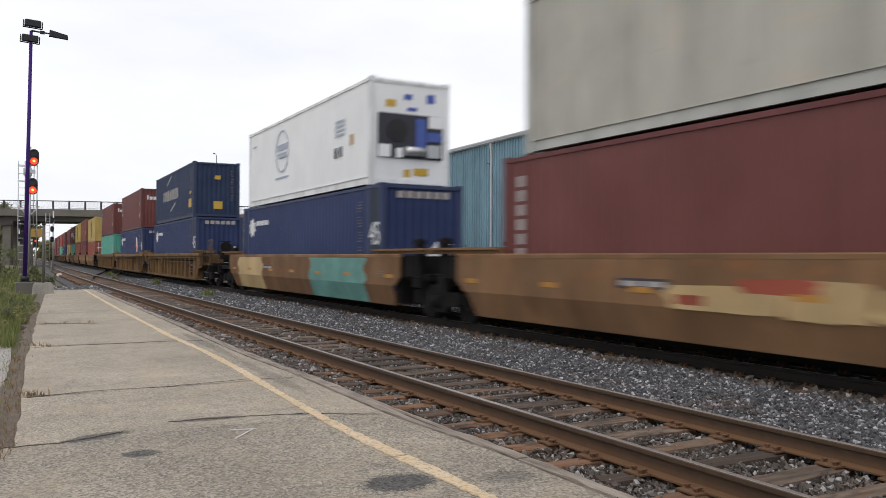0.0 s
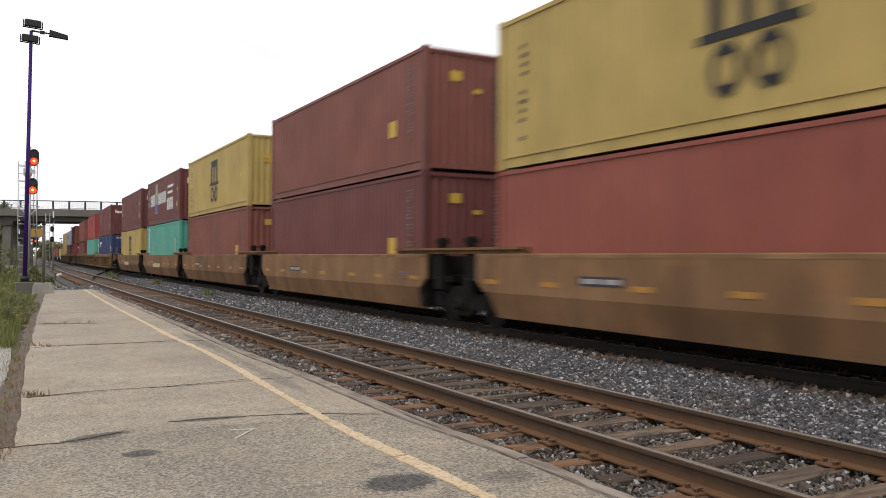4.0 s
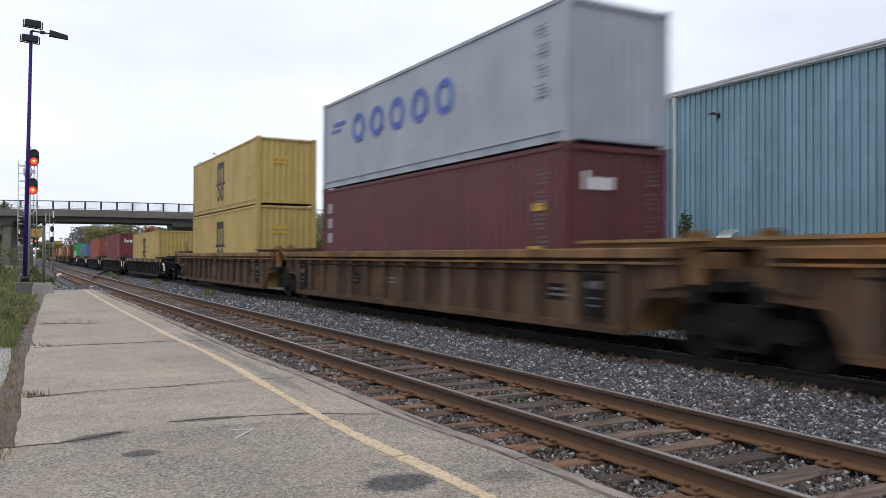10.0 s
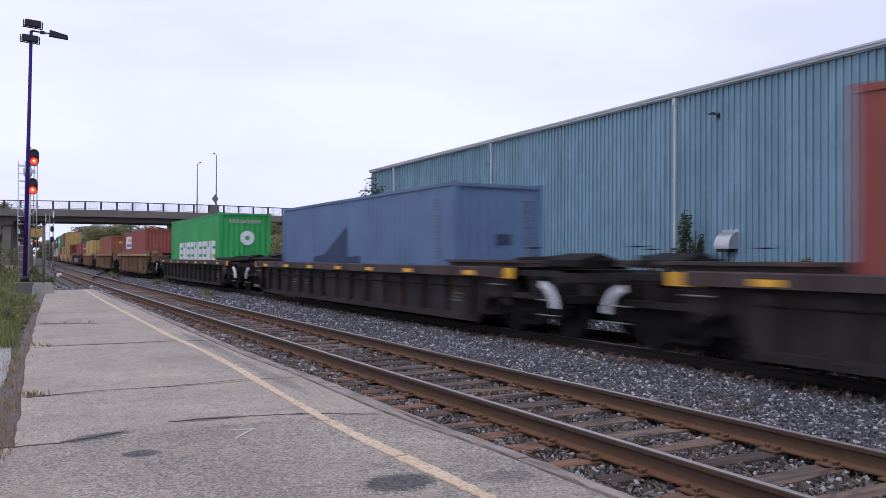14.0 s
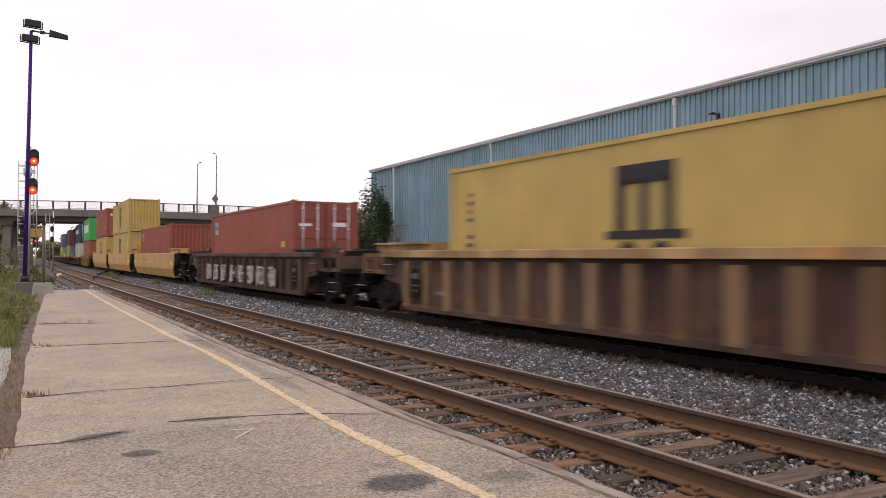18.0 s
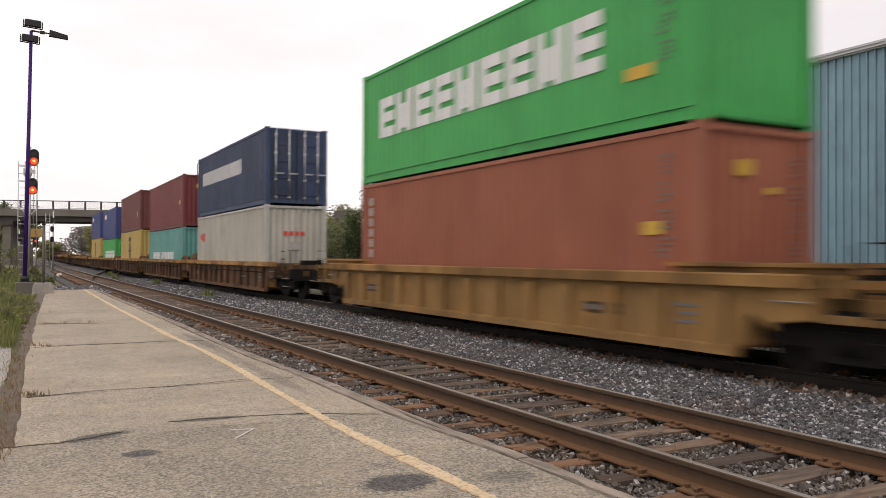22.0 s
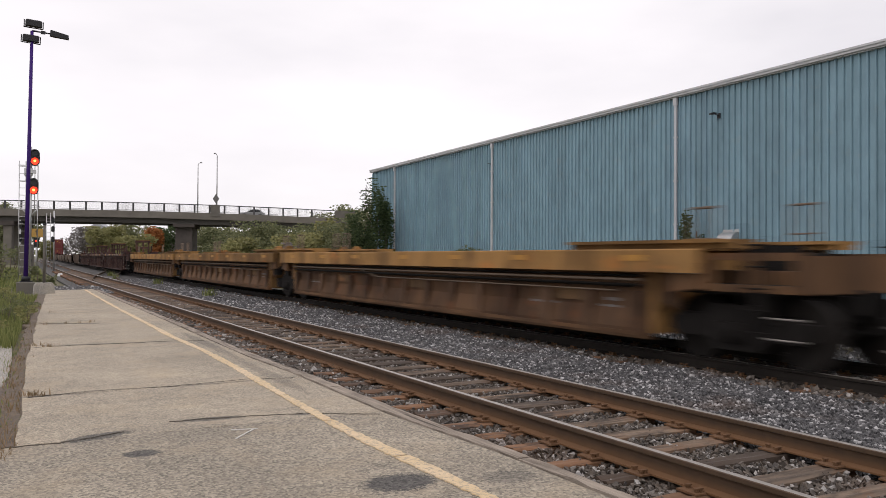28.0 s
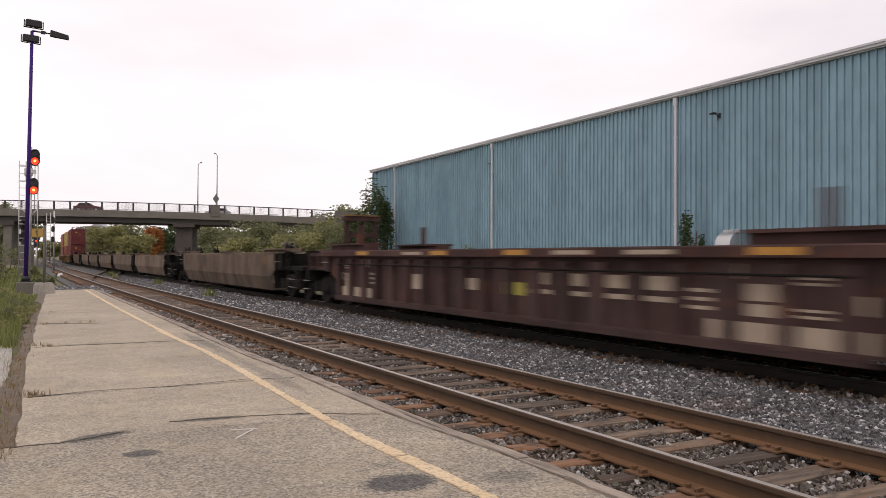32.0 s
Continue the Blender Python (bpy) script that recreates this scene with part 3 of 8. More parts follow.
def turn_at(y):
    return math.degrees(math.atan(BEND * min(max(y, 0.0), BEND_END)))


def strip(mesh, ys, profile):
    """Sweeps a profile, points (x, z) in order, along the bend; closed profile."""
    n, k = len(profile), len(mesh.v)
    v = [(x + px(y), y, z) for y in ys for x, z in profile]
    f = [(a * n + i, a * n + (i + 1) % n, (a + 1) * n + (i + 1) % n, (a + 1) * n + i) for a in range(len(ys) - 1) for i in range(n)]
    f += [tuple(range(n - 1, -1, -1)), tuple((len(ys) - 1) * n + i for i in range(n))]
    return mesh.add(v, f)


YS = [-900, -400, -150, -60, -20, -8] + [float(y) for y in range(-4, 130, 3)] + [150, 200, 300, 500, 800, 1300]
RAIL_A, RAIL_C, GAUGE = 4.32, 9.10, 1.505
# ---- ground and tracks ----
def build_ground():
    m = Mesh()
    xs = [-2500, -600, -150, -50, -20, -8, -3, -0.4, 1.5, 3.0, 8, 14, 20, 28, 45, 90, 200, 600, 2500]
    ys = [-2500, -900, -300, -80, -30, -12, -4, 4, 12, 20, 28, 37, 50, 70, 95, 125, 160, 220, 320, 600, 1200, 2800]
    for y in ys:
        for x in xs:
            z = -0.42
            if x < 1.6 and y > 3:
                z = -0.10 if x > -3.5 else -0.05
            if x >= 13.9 and x < 60:
                z = -0.15
            m.v.append((x + (px(y) if -30 < y < 400 else 0) * (0 if abs(x) > 500 else 1), y, z))
    w = len(xs)
    m.f = [(j * w + i, j * w + i + 1, (j + 1) * w + i + 1, (j + 1) * w + i) for j in range(len(ys) - 1) for i in range(w - 1)]
    m.smooth = [False] * len(m.f)
    solid("ground", m, M_GROUND, "scrubby earth with dry grass beside the railway", "ground", kind="structure")
    bed = Mesh()
    strip(bed, YS, [(3.2, -0.7), (3.2, -0.31), (6.3, -0.31), (6.7, -0.25), (8.3, -0.25), (8.6, -0.23), (11.2, -0.23), (23.4, -0.135), (23.9, -0.5)])
    shaded = Mesh()
    strip(shaded, YS, [(8.75, -0.5), (8.75, -0.215), (9.6, -0.20), (10.2, -0.20), (11.15, -0.215), (12.2, -0.4), (12.2, -0.5)])
    solid("track_bed", shaded, M_BED_SHADE, "black shaded stone bed under the far track", "ballast", kind="structure")
    solid("ballast_bed", bed, M_BALLAST_BED, "grey crushed stone bed under two tracks", "ballast", kind="structure")


def rail_profile(x):
    return [(x - 0.07, -0.172), (x + 0.07, -0.172), (x + 0.07, -0.158), (x + 0.012, -0.14), (x + 0.012, -0.045), (x + 0.036, -0.036), (x + 0.036, -0.007),
            (x + 0.028, -0.002), (x - 0.028, -0.002), (x - 0.036, -0.007), (x - 0.036, -0.036), (x - 0.012, -0.045), (x - 0.012, -0.14), (x - 0.07, -0.158)]


def tie_mesh(seed):
    """A weathered sleeper: split and worn top, rounded ends."""
    r = random.Random(seed)
    m = Mesh()
    nx, w, h = 9, 0.115, 0.16
    v = []
    for i in range(nx):
        x = -1.27 + 2.54 * i / (nx - 1)
        d = 0.0 if 0 < i < nx - 1 else 0.015
        for y, z in ((-w + d, -h), (w - d, -h), (w - d + r.uniform(-0.012, 0.006), -0.022), (w * 0.55, r.uniform(-0.012, 0.0)), (0, r.uniform(-0.022, -0.004)),
                     (-w * 0.55, r.uniform(-0.012, 0.0)), (-w + d + r.uniform(-0.006, 0.012), -0.022)):
            v.append((x + r.uniform(-0.01, 0.01), y, z))
    f = [(a * 7 + i, a * 7 + (i + 1) % 7, (a + 1) * 7 + (i + 1) % 7, (a + 1) * 7 + i) for a in range(nx - 1) for i in range(7)]
    f += [tuple(range(6, -1, -1)), tuple((nx - 1) * 7 + i for i in range(7))]
    return m.add(v, f)


def plate_mesh():
    m = Mesh()
    m.box(-0.17, 0.17, -0.095, 0.095, -0.002, 0.012)
    for x in (-0.13, -0.095, 0.095, 0.13):
        for y in (-0.055, 0.055):
            if abs(x) > 0.1 and y > 0:
                continue
            m.box(x - 0.012, x + 0.012, y - 0.012, y + 0.012, 0.012, 0.035)
            m.box(x - 0.02, x + 0.02, y - 0.016, y + 0.016, 0.032, 0.042)
    return m


def build_track(name, x0, label, y_end, rand):
    t = thing(name, label, "railway track", kind="structure")
    for k in (0, 1):
        x = x0 + k * GAUGE
        rail = part("rail", strip(Mesh(), YS, rail_profile(x)), M_RAIL if x0 < 8 else M_RAIL_DARK, t, "rust-brown steel rail" if x0 < 8 else "dark shaded steel rail")
        part("running_surface", strip(Mesh(), YS, [(x - 0.027, -0.003), (x + 0.027, -0.003), (x + 0.024, 0.0), (x - 0.024, 0.0)]), M_RAILTOP, rail, "polished rail head")
    ties = [tie_mesh(s).data("sleeper", M_TIE) for s in range(6)]
    plates = plate_mesh().data("tie_plate", M_PLATE)
    y, k = -3.0, 0
    while y < y_end:
        m = pose(x0 + GAUGE / 2 + px(y) + rand.uniform(-0.05, 0.05), y, -0.172, 0, 0, -turn_at(y) + rand.uniform(-3.6, 3.6)) @ Matrix.Diagonal((rand.uniform(0.95, 1.04), rand.uniform(0.76, 1.12), 1, 1))
        part("sleeper", ties[rand.randrange(6)], None, t, at=m)
        if y < 32:
            for r in (0, 1):
                part("tie_plate", plates, None, t, at=pose(x0 + r * GAUGE + px(y), y + rand.uniform(-0.02, 0.02), -0.172, 0, 0, -turn_at(y)))
        y += 0.54 + rand.uniform(-0.03, 0.03)
        k += 1
    return t


def build_ballast(rusty=False):
    """Crushed stones, thrown over the bed between and beside the rails."""
    rng = np.random.default_rng(6 if rusty else 5)
    cube = np.array([(x, y, z) for x in (-1, 1) for y in (-1, 1) for z in (-1, 1)], float)
    quads = np.array([(0, 1, 3, 2), (4, 6, 7, 5), (0, 4, 5, 1), (2, 3, 7, 6), (0, 2, 6, 4), (1, 5, 7, 3)])
    zones = [  # x0, x1, y0, y1, count, size, base height
        (6.05, 8.75, 2.2, 12, 54000, 0.0165, -0.213), (5.85, 6.2, 2.2, 14, 3400, 0.016, -0.235),
        (6.0, 8.75, 12, 26, 30000, 0.021, -0.213), (5.9, 8.8, 26, 60, 13000, 0.040, -0.215),
        (1.6, 4.2, 37.6, 46, 2300, 0.05, -0.20), (10.9, 17.5, 4, 30, 15000, 0.040, -0.185)] if not rusty else [
        (4.40, 5.75, 2.2, 12, 12000, 0.0165, -0.236), (4.40, 5.80, 12, 34, 6000, 0.028, -0.240),
        (3.30, 4.30, 2.2, 11, 10000, 0.017, -0.232), (3.35, 4.30, 11, 34, 5200, 0.030, -0.228), (8.6, 9.02, 3, 30, 2600, 0.030, -0.205), (9.2, 10.5, 3, 26, 1500, 0.035, -0.21)]
    vs, fs, k = [], [], 0
    for x0, x1, y0, y1, n, size, base in zones:
        u = rng.random(n)
        y = y0 + (y1 - y0) * u ** 1.35
        x = rng.uniform(x0, x1, n) + np.array([px(t) for t in y])
        s = size * np.clip(rng.lognormal(0, 0.26, n), 0.5, 1.45)
        heap = 0.035 * np.sin(x * 2.3 + np.sin(y * 0.9)) * np.sin(y * 1.7) if x1 - x0 > 2 else 0
        z = base + rng.uniform(-0.01, 0.030, n) + heap
        shape = cube[None] * rng.uniform(0.45, 1.1, (n, 8, 1)) * rng.uniform(0.6, 1.25, (n, 1, 3))
        a, b = rng.uniform(0, 2 * np.pi, (2, n))
        ca, sa, cb, sb = np.cos(a), np.sin(a), np.cos(b), np.sin(b)
        rot = np.stack([np.stack([ca, -sa, 0 * a], 1), np.stack([sa * cb, ca * cb, -sb], 1), np.stack([sa * sb, ca * sb, cb], 1)], 1)
        p = np.einsum("nij,nkj->nki", rot, shape) * s[:, None, None] + np.stack([x, y, z], 1)[:, None]
        vs.append(p.reshape(-1, 3))
        fs.append((quads[None] + (k + 8 * np.arange(n))[:, None, None]).reshape(-1, 4))
        k += 8 * n
    me = bpy.data.meshes.new("ballast")
    me.from_pydata(np.concatenate(vs).tolist(), [], np.concatenate(fs).tolist())
    me.materials.append(M_BALLAST_RUST if rusty else M_BALLAST)
    tagged(new("ballast", me), "rust-stained crushed stones beside the rails" if rusty else "loose grey crushed stones between the rails", "ballast", kind="stuff")


# ---- platform ----
def left_edge(y):
    return float(np.interp(y, [6.7, 8.7, 10.2, 12.4, 14.5, 21.5, 32.0, 40.0], [0.12, 0.19, 0.25, 0.33, 0.46, 0.81, 1.44, 1.93]))


def curb_out(y):
    """The beam is out of line: it bulges towards the track close by and falls back farther on."""
    return 3.235 + 0.0085 * y + px(y) + float(np.interp(y, [3.5, 5.0, 6.5, 9.3, 11.5, 14.5, 19.0], [0.10, 0.10, 0.03, 0.02, -0.05, -0.03, 0.0]))


def curb_in(y):
    return curb_out(y) - float(np.interp(y, [5.0, 7.0, 9.5, 14.0], [0.125, 0.18, 0.155, 0.16]))


def build_platform():
    rand = random.Random(11)
    plat = thing("platform", "worn grey asphalt station platform with cracks", "platform", kind="structure")
    cuts = [-6.0, -1.0, 3.1, 6.90, 9.24, 14.2, 18.85, 24.5, 30.5, 37.3]
    skew = [0, 0, 0.1, 0.0, 0.0, -0.35, -0.3, -0.2, 0.0, 0.6]
    n = 22
    wander = [[rand.uniform(-0.022, 0.022) for _ in range(n + 1)] for _ in cuts]
    for a in range(len(cuts) - 1):
        y0, y1 = cuts[a], cuts[a + 1]
        m = Mesh()
        front = [(i / n, y0 + skew[a] * i / n + wander[a][i] + 0.003) for i in range(n + 1)]
        back = [(i / n, y1 + skew[a + 1] * i / n + wander[a + 1][i] - 0.003) for i in range(n + 1)]
        edge = left_edge if a > 2 else lambda y: -1.6
        ring = [(edge(y) + (curb_in(y) - 0.006 - edge(y)) * t, y) for t, y in front]
        steps = 10
        right = [(curb_in(y) - 0.006, y) for y in (front[-1][1] + (back[-1][1] - front[-1][1]) * (j / steps) for j in range(1, steps))]
        left = [(edge(y) + rand.uniform(-0.02, 0.02), y) for y in (back[0][1] + (front[0][1] - back[0][1]) * (j / steps) for j in range(1, steps))]
        ring += right + [(edge(y) + (curb_in(y) - 0.006 - edge(y)) * t, y) for t, y in reversed(back)] + left
        tilt = rand.uniform(-0.006, 0.006)
        k = len(ring)
        inner = []
        cx, cy = sum(p[0] for p in ring) / k, sum(p[1] for p in ring) / k
        for x, y in ring:
            d = Vector((cx - x, cy - y)).normalized() * 0.007
            inner.append((x + d.x, y + d.y))
        v = [(x, y, -0.30) for x, y in ring] + [(x, y, -0.006 + tilt) for x, y in ring] + [(x, y, tilt) for x, y in inner]
        f = [(i, (i + 1) % k, k + (i + 1) % k, k + i) for i in range(k)] + [(k + i, k + (i + 1) % k, 2 * k + (i + 1) % k, 2 * k + i) for i in range(k)]
        f.append(tuple(range(2 * k, 3 * k)))
        m.add(v, f)
        part("slab", m, M_ASPHALT if a > 2 else M_ASPHALT_NEAR, plat, "" if a > 2 else "coarse darker grey paving")
    y = -6.0
    while y < 37:
        y1 = min(y + 3.6, 37.3)
        m = Mesh()
        rows = [y + 0.01 + (y1 - y - 0.02) * i / 18 for i in range(19)]
        ring = [(curb_in(t) + 0.010 + abs(rand.gauss(0, 0.012)), t) for t in rows] + [(curb_out(t) - abs(rand.gauss(0, 0.016)) + 0.01, t) for t in reversed(rows)]
        m.prism(ring, "z", -0.34, 0.006 + rand.uniform(-0.006, 0.006))
        part("edge_stone", m, M_EDGE, plat, "split grey edge beam")
        y = y1
    line = Mesh()
    yy = -6.0
    while yy < 37:  # hand-painted stripe with ragged borders and breaks at the cracks
        n = 26
        y1 = min(yy + 1.4, 37.2)
        pts0, pts1 = [], []
        for i in range(n + 1):
            t = yy + (y1 - yy) * i / n
            c = 2.575 + 0.0095 * t + px(t) + float(np.interp(t, [4.1, 4.9, 5.5, 6.1, 6.8, 7.9, 9.3, 10.3, 12.5, 15.1, 17, 24, 30, 37.3], [-0.035, -0.055, -0.085, -0.105, -0.10, -0.075, -0.03, 0.005, 0.03, -0.035, -0.02, -0.012, 0.03, 0.085]))
            w = 0.052 + 0.010 * math.sin(t * 2.1) * math.sin(t * 0.9) + rand.uniform(-0.014, 0.010)
            pts0.append((c - w, t))
            pts1.append((c + w, t))
        line.prism(pts0 + pts1[::-1], "z", 0.001, 0.0085)
        yy = y1 + rand.choice((0.0, 0.0, 0.004, 0.03))
    part("painted_line", line, M_YELLOW_LINE, plat, "faded yellow safety stripe")

    def crack(pts, wide, mat=M_CRACK, name="crack"):
        m = Mesh()
        top, low = [], []
        for (xa, ya), (xb, yb) in zip(pts, pts[1:]):
            n = max(3, int(abs(xb - xa) / 0.035))
            for i in range(n):
                t = i / n
                x, y = xa + (xb - xa) * t, ya + (yb - ya) * t + rand.uniform(-0.013, 0.013)
                w = wide * rand.choice((0.15, 0.4, 0.7, 1.0, 1.5))
                top.append((x, y + w))
                low.append((x, y - w))
        m.prism(low + top[::-1], "z", 0.001, 0.0072)
        part(name, m, mat, plat)

    crack([(-0.3, 6.86), (0.15, 6.85), (0.41, 6.83), (0.56, 6.90)], 0.0045)
    crack([(0.56, 6.90), (0.69, 6.94), (0.94, 7.05)], 0.004)
    crack([(1.3, 7.27), (1.6, 7.27), (1.89, 7.22), (2.49, 7.10)], 0.0045)
    crack([(2.49, 7.10), (2.92, 6.82), (3.1, 6.72)], 0.003)
    crack([(0.26, 9.17), (0.86, 9.30), (1.66, 9.25), (2.57, 9.38), (3.1, 9.24)], 0.008)
    crack([(0.45, 14.05), (1.07, 14.2), (1.56, 14.15), (2.54, 14.18), (3.1, 14.0)], 0.014)
    crack([(0.85, 19.05), (1.9, 18.6)], 0.020)
    for x, y, dx, dy in ((1.64, 6.36, 0.22, 0.28), (1.69, 6.70, 0.20, -0.05)):
        m = Mesh()
        m.prism([(x, y), (x + 0.012, y - 0.004), (x + dx + 0.01, y + dy - 0.004), (x + dx, y + dy)], "z", 0.001, 0.009)
        part("scuff_mark", m, M_SCUFF, plat, "thin white scuff")
    kerb = Mesh()
    for y0, y1 in ((10.4, 14.6), (14.63, 19.4)):
        kerb.prism([(-1.1, y0), (0.13 + 0.014 * (y0 - 10.4), y0), (0.13 + 0.014 * (y1 - 10.4), y1), (-1.1, y1)], "z", -0.3, -0.085)
    solid("kerb", kerb, M_CONC, "low broken concrete kerb beside the platform", "kerb", kind="structure")
    verge = Mesh()
    n = 130
    pts0 = [((left_edge(6.95 + i * 0.24) - (0.17 if i < 50 else 0.30) + rand.uniform(-0.03, 0.03)) if i > 13 else -1.2, 6.95 + i * 0.24) for i in range(n)]
    pts1 = [(left_edge(6.95 + i * 0.24) + 0.03, 6.95 + i * 0.24) for i in range(n)]
    verge.prism(pts0 + pts1[::-1], "z", -0.3, -0.03)
    solid("verge", verge, M_DIRT, "dry bare dirt strip along the platform", "verge", kind="structure")


def grass_stuff(name, label, mat, count, place, tall, seed, wide=0.006, lean=0.35):
    rng = random.Random(seed)
    m = Mesh()
    for _ in range(count):
        x, y, z, k = place(rng)
        h = tall * k * rng.uniform(0.45, 1.2)
        a, l = rng.uniform(0, 6.28), rng.uniform(0.05, lean) * h
        w = wide * rng.uniform(0.7, 1.6) * (1 + h)
        dx, dy = math.cos(a), math.sin(a)
        ox, oy = -dy * w, dx * w
        m.add([(x - ox, y - oy, z), (x + ox, y + oy, z), (x + ox * 0.8 + dx * l * 0.35, y + oy * 0.8 + dy * l * 0.35, z + h * 0.6),
               (x - ox * 0.8 + dx * l * 0.35, y - oy * 0.8 + dy * l * 0.35, z + h * 0.6), (x + dx * l, y + dy * l, z + h)], [(0, 1, 2, 3), (3, 2, 4)])
    return solid(name, m, mat, label, "grass", kind="stuff")


# ---- warehouse ----
WALL_X, WALL_SLOPE = 24.98, math.tan(radians(2.02))


def wall_x(y):
    return WALL_X + WALL_SLOPE * y


def build_warehouse():
    b = thing("warehouse", "long warehouse clad in pale blue ribbed metal", "warehouse")
    y_far, y_near, top = 61.4, -22.0, 8.38
    a = math.degrees(math.atan(WALL_SLOPE))
    core = Mesh()
    ring = [(wall_x(y_near) + 0.09, y_near), (wall_x(y_near) + 32, y_near - 1.1), (wall_x(y_far) + 32, y_far - 1.1), (wall_x(y_far) + 0.09, y_far)]
    core.prism(ring, "z", -0.3, top + 0.15)
    part("wall", core, M_WALL, b)
    roof = Mesh()
    r0, r1 = wall_x(y_near), wall_x(y_far)
    roof.add([(r0 - 0.15, y_near - 0.2, top + 0.17), (r0 + 16, y_near - 0.6, top + 1.5), (r0 + 32.2, y_near - 1.2, top + 0.17), (r1 - 0.15, y_far + 0.25, top + 0.17), (r1 + 16, y_far - 0.3, top + 1.5), (r1 + 32.2, y_far - 0.9, top + 0.17)],
             [(0, 3, 4, 1), (1, 4, 5, 2), (0, 1, 2), (3, 5, 4), (0, 2, 5, 3)])
    part("roof", roof, M_ROOF, b)
    # ribbed sheets, three ribs each
    pitch, wide = 0.305, 0.915
    prof = []
    for r in range(3):
        q = r * pitch
        prof += [(q, 0.0), (q + 0.196, 0.0), (q + 0.200, 0.035), (q + 0.214, 0.035), (q + 0.222, -0.06), (q + 0.278, -0.06), (q + 0.295, 0.0)]
    prof.append((wide, 0.0))
    sheet = Mesh()
    k = len(prof)
    h = top + 0.3 + 0.10
    v = [(x, y, 0) for y, x in prof] + [(x, y, h) for y, x in prof] + [(0.05, 0, 0), (0.05, wide, 0), (0.05, 0, h), (0.05, wide, h)]
    f = [(i + 1, i, k + i, k + i + 1) for i in range(k - 1)] + [(2 * k, 2 * k + 1, 2 * k + 3, 2 * k + 2)]
    sheet.add(v, f)
    data = sheet.data("wall_panel", M_WALL)
    y = y_far - wide
    while y > y_near + 20:
        part("wall_panel", data, None, b, at=pose(wall_x(y), y, -0.3, 0, 0, -a))
        y -= wide
    for name, x0, x1, z0, z1 in (("gutter", -0.20, 0.02, 0.12, 0.22), ("roof_edge", -0.23, 0.3, 0.22, 0.30), ("fascia", -0.12, 0.02, 0.07, 0.12)):
        band = Mesh().prism([(wall_x(y_near) + x0, y_near - 0.2), (wall_x(y_near) + x1, y_near - 0.2), (wall_x(y_far) + x1, y_far + 0.3), (wall_x(y_far) + x0, y_far + 0.3)], "z", top + z0, top + z1)
        part(name, band, M_TRIM, b, "pale grey metal eaves trim")
    corner = Mesh()
    corner.box(wall_x(y_far) - 0.07, wall_x(y_far) + 0.25, y_far - 0.08, y_far + 0.08, -0.3, top)
    part("corner_trim", corner, M_WALL, b)
    for y in (56.66, 41.69, 25.84, 10.6):
        d = Mesh()
        x = wall_x(y) - 0.05
        d.box(x - 0.11, x, y - 0.06, y + 0.06, 0.3, top - 0.02, 0.015)
        d.box(x - 0.14, x, y - 0.09, y + 0.09, top - 0.25, top + 0.05)
        for z in (1.0, 2.9, 4.8, 6.7):
            d.box(x - 0.12, x + 0.02, y - 0.08, y + 0.08, z, z + 0.05)
        part("downspout", d, M_TRIM, b, "white rainwater downspout")
    for y, z, scale in ((23.4, 7.3, 0.85), (42.0, 7.2, 0.35)):
        w = part("wall_lamp", Mesh().box(-0.06, 0.0, -0.08, 0.08, -0.12, 0.12), M_BLACK, b, "dark wall lamp on a bent arm", at=pose(wall_x(y) - 0.03, y, z) @ Matrix.Scale(scale, 4))
        part("arm", Mesh().rod((-0.05, 0, 0), (-0.22, 0.05, 0.06), 0.022), M_BLACK, w)
        part("head", Mesh().prism([(-0.58, 0.00), (-0.24, 0.05), (-0.22, 0.12), (-0.42, 0.13), (-0.58, 0.07)], "y", -0.04, 0.10), M_BLACK, w)
    # exhaust hood: quarter-round sheet steel
    hood = Mesh()
    n, r = 8, 0.58
    arc = [(-r * math.sin(math.pi / 2 * i / n) * 0.95, 0.02 + r * math.cos(math.pi / 2 * i / n)) for i in range(n + 1)]
    hood.prism([(0.0, 0.0)] + [(0.0, r + 0.02)] + arc[1:] + [(-r * 0.95, -0.08), (0, -0.08)], "y", 0.0, 0.75)
    hv = part("vent_hood", hood, M_GALV, b, "galvanised curved exhaust hood", at=pose(wall_x(22.4) - 0.03, 22.35, 1.92))
    part("grille", Mesh().box(-0.50, -0.05, 0.1, 0.65, -0.20, -0.085), M_BLACK, hv)
    part("back_plate", Mesh().box(-0.012, 0.02, -0.06, 0.81, -0.14, 0.70), M_GALV, hv)


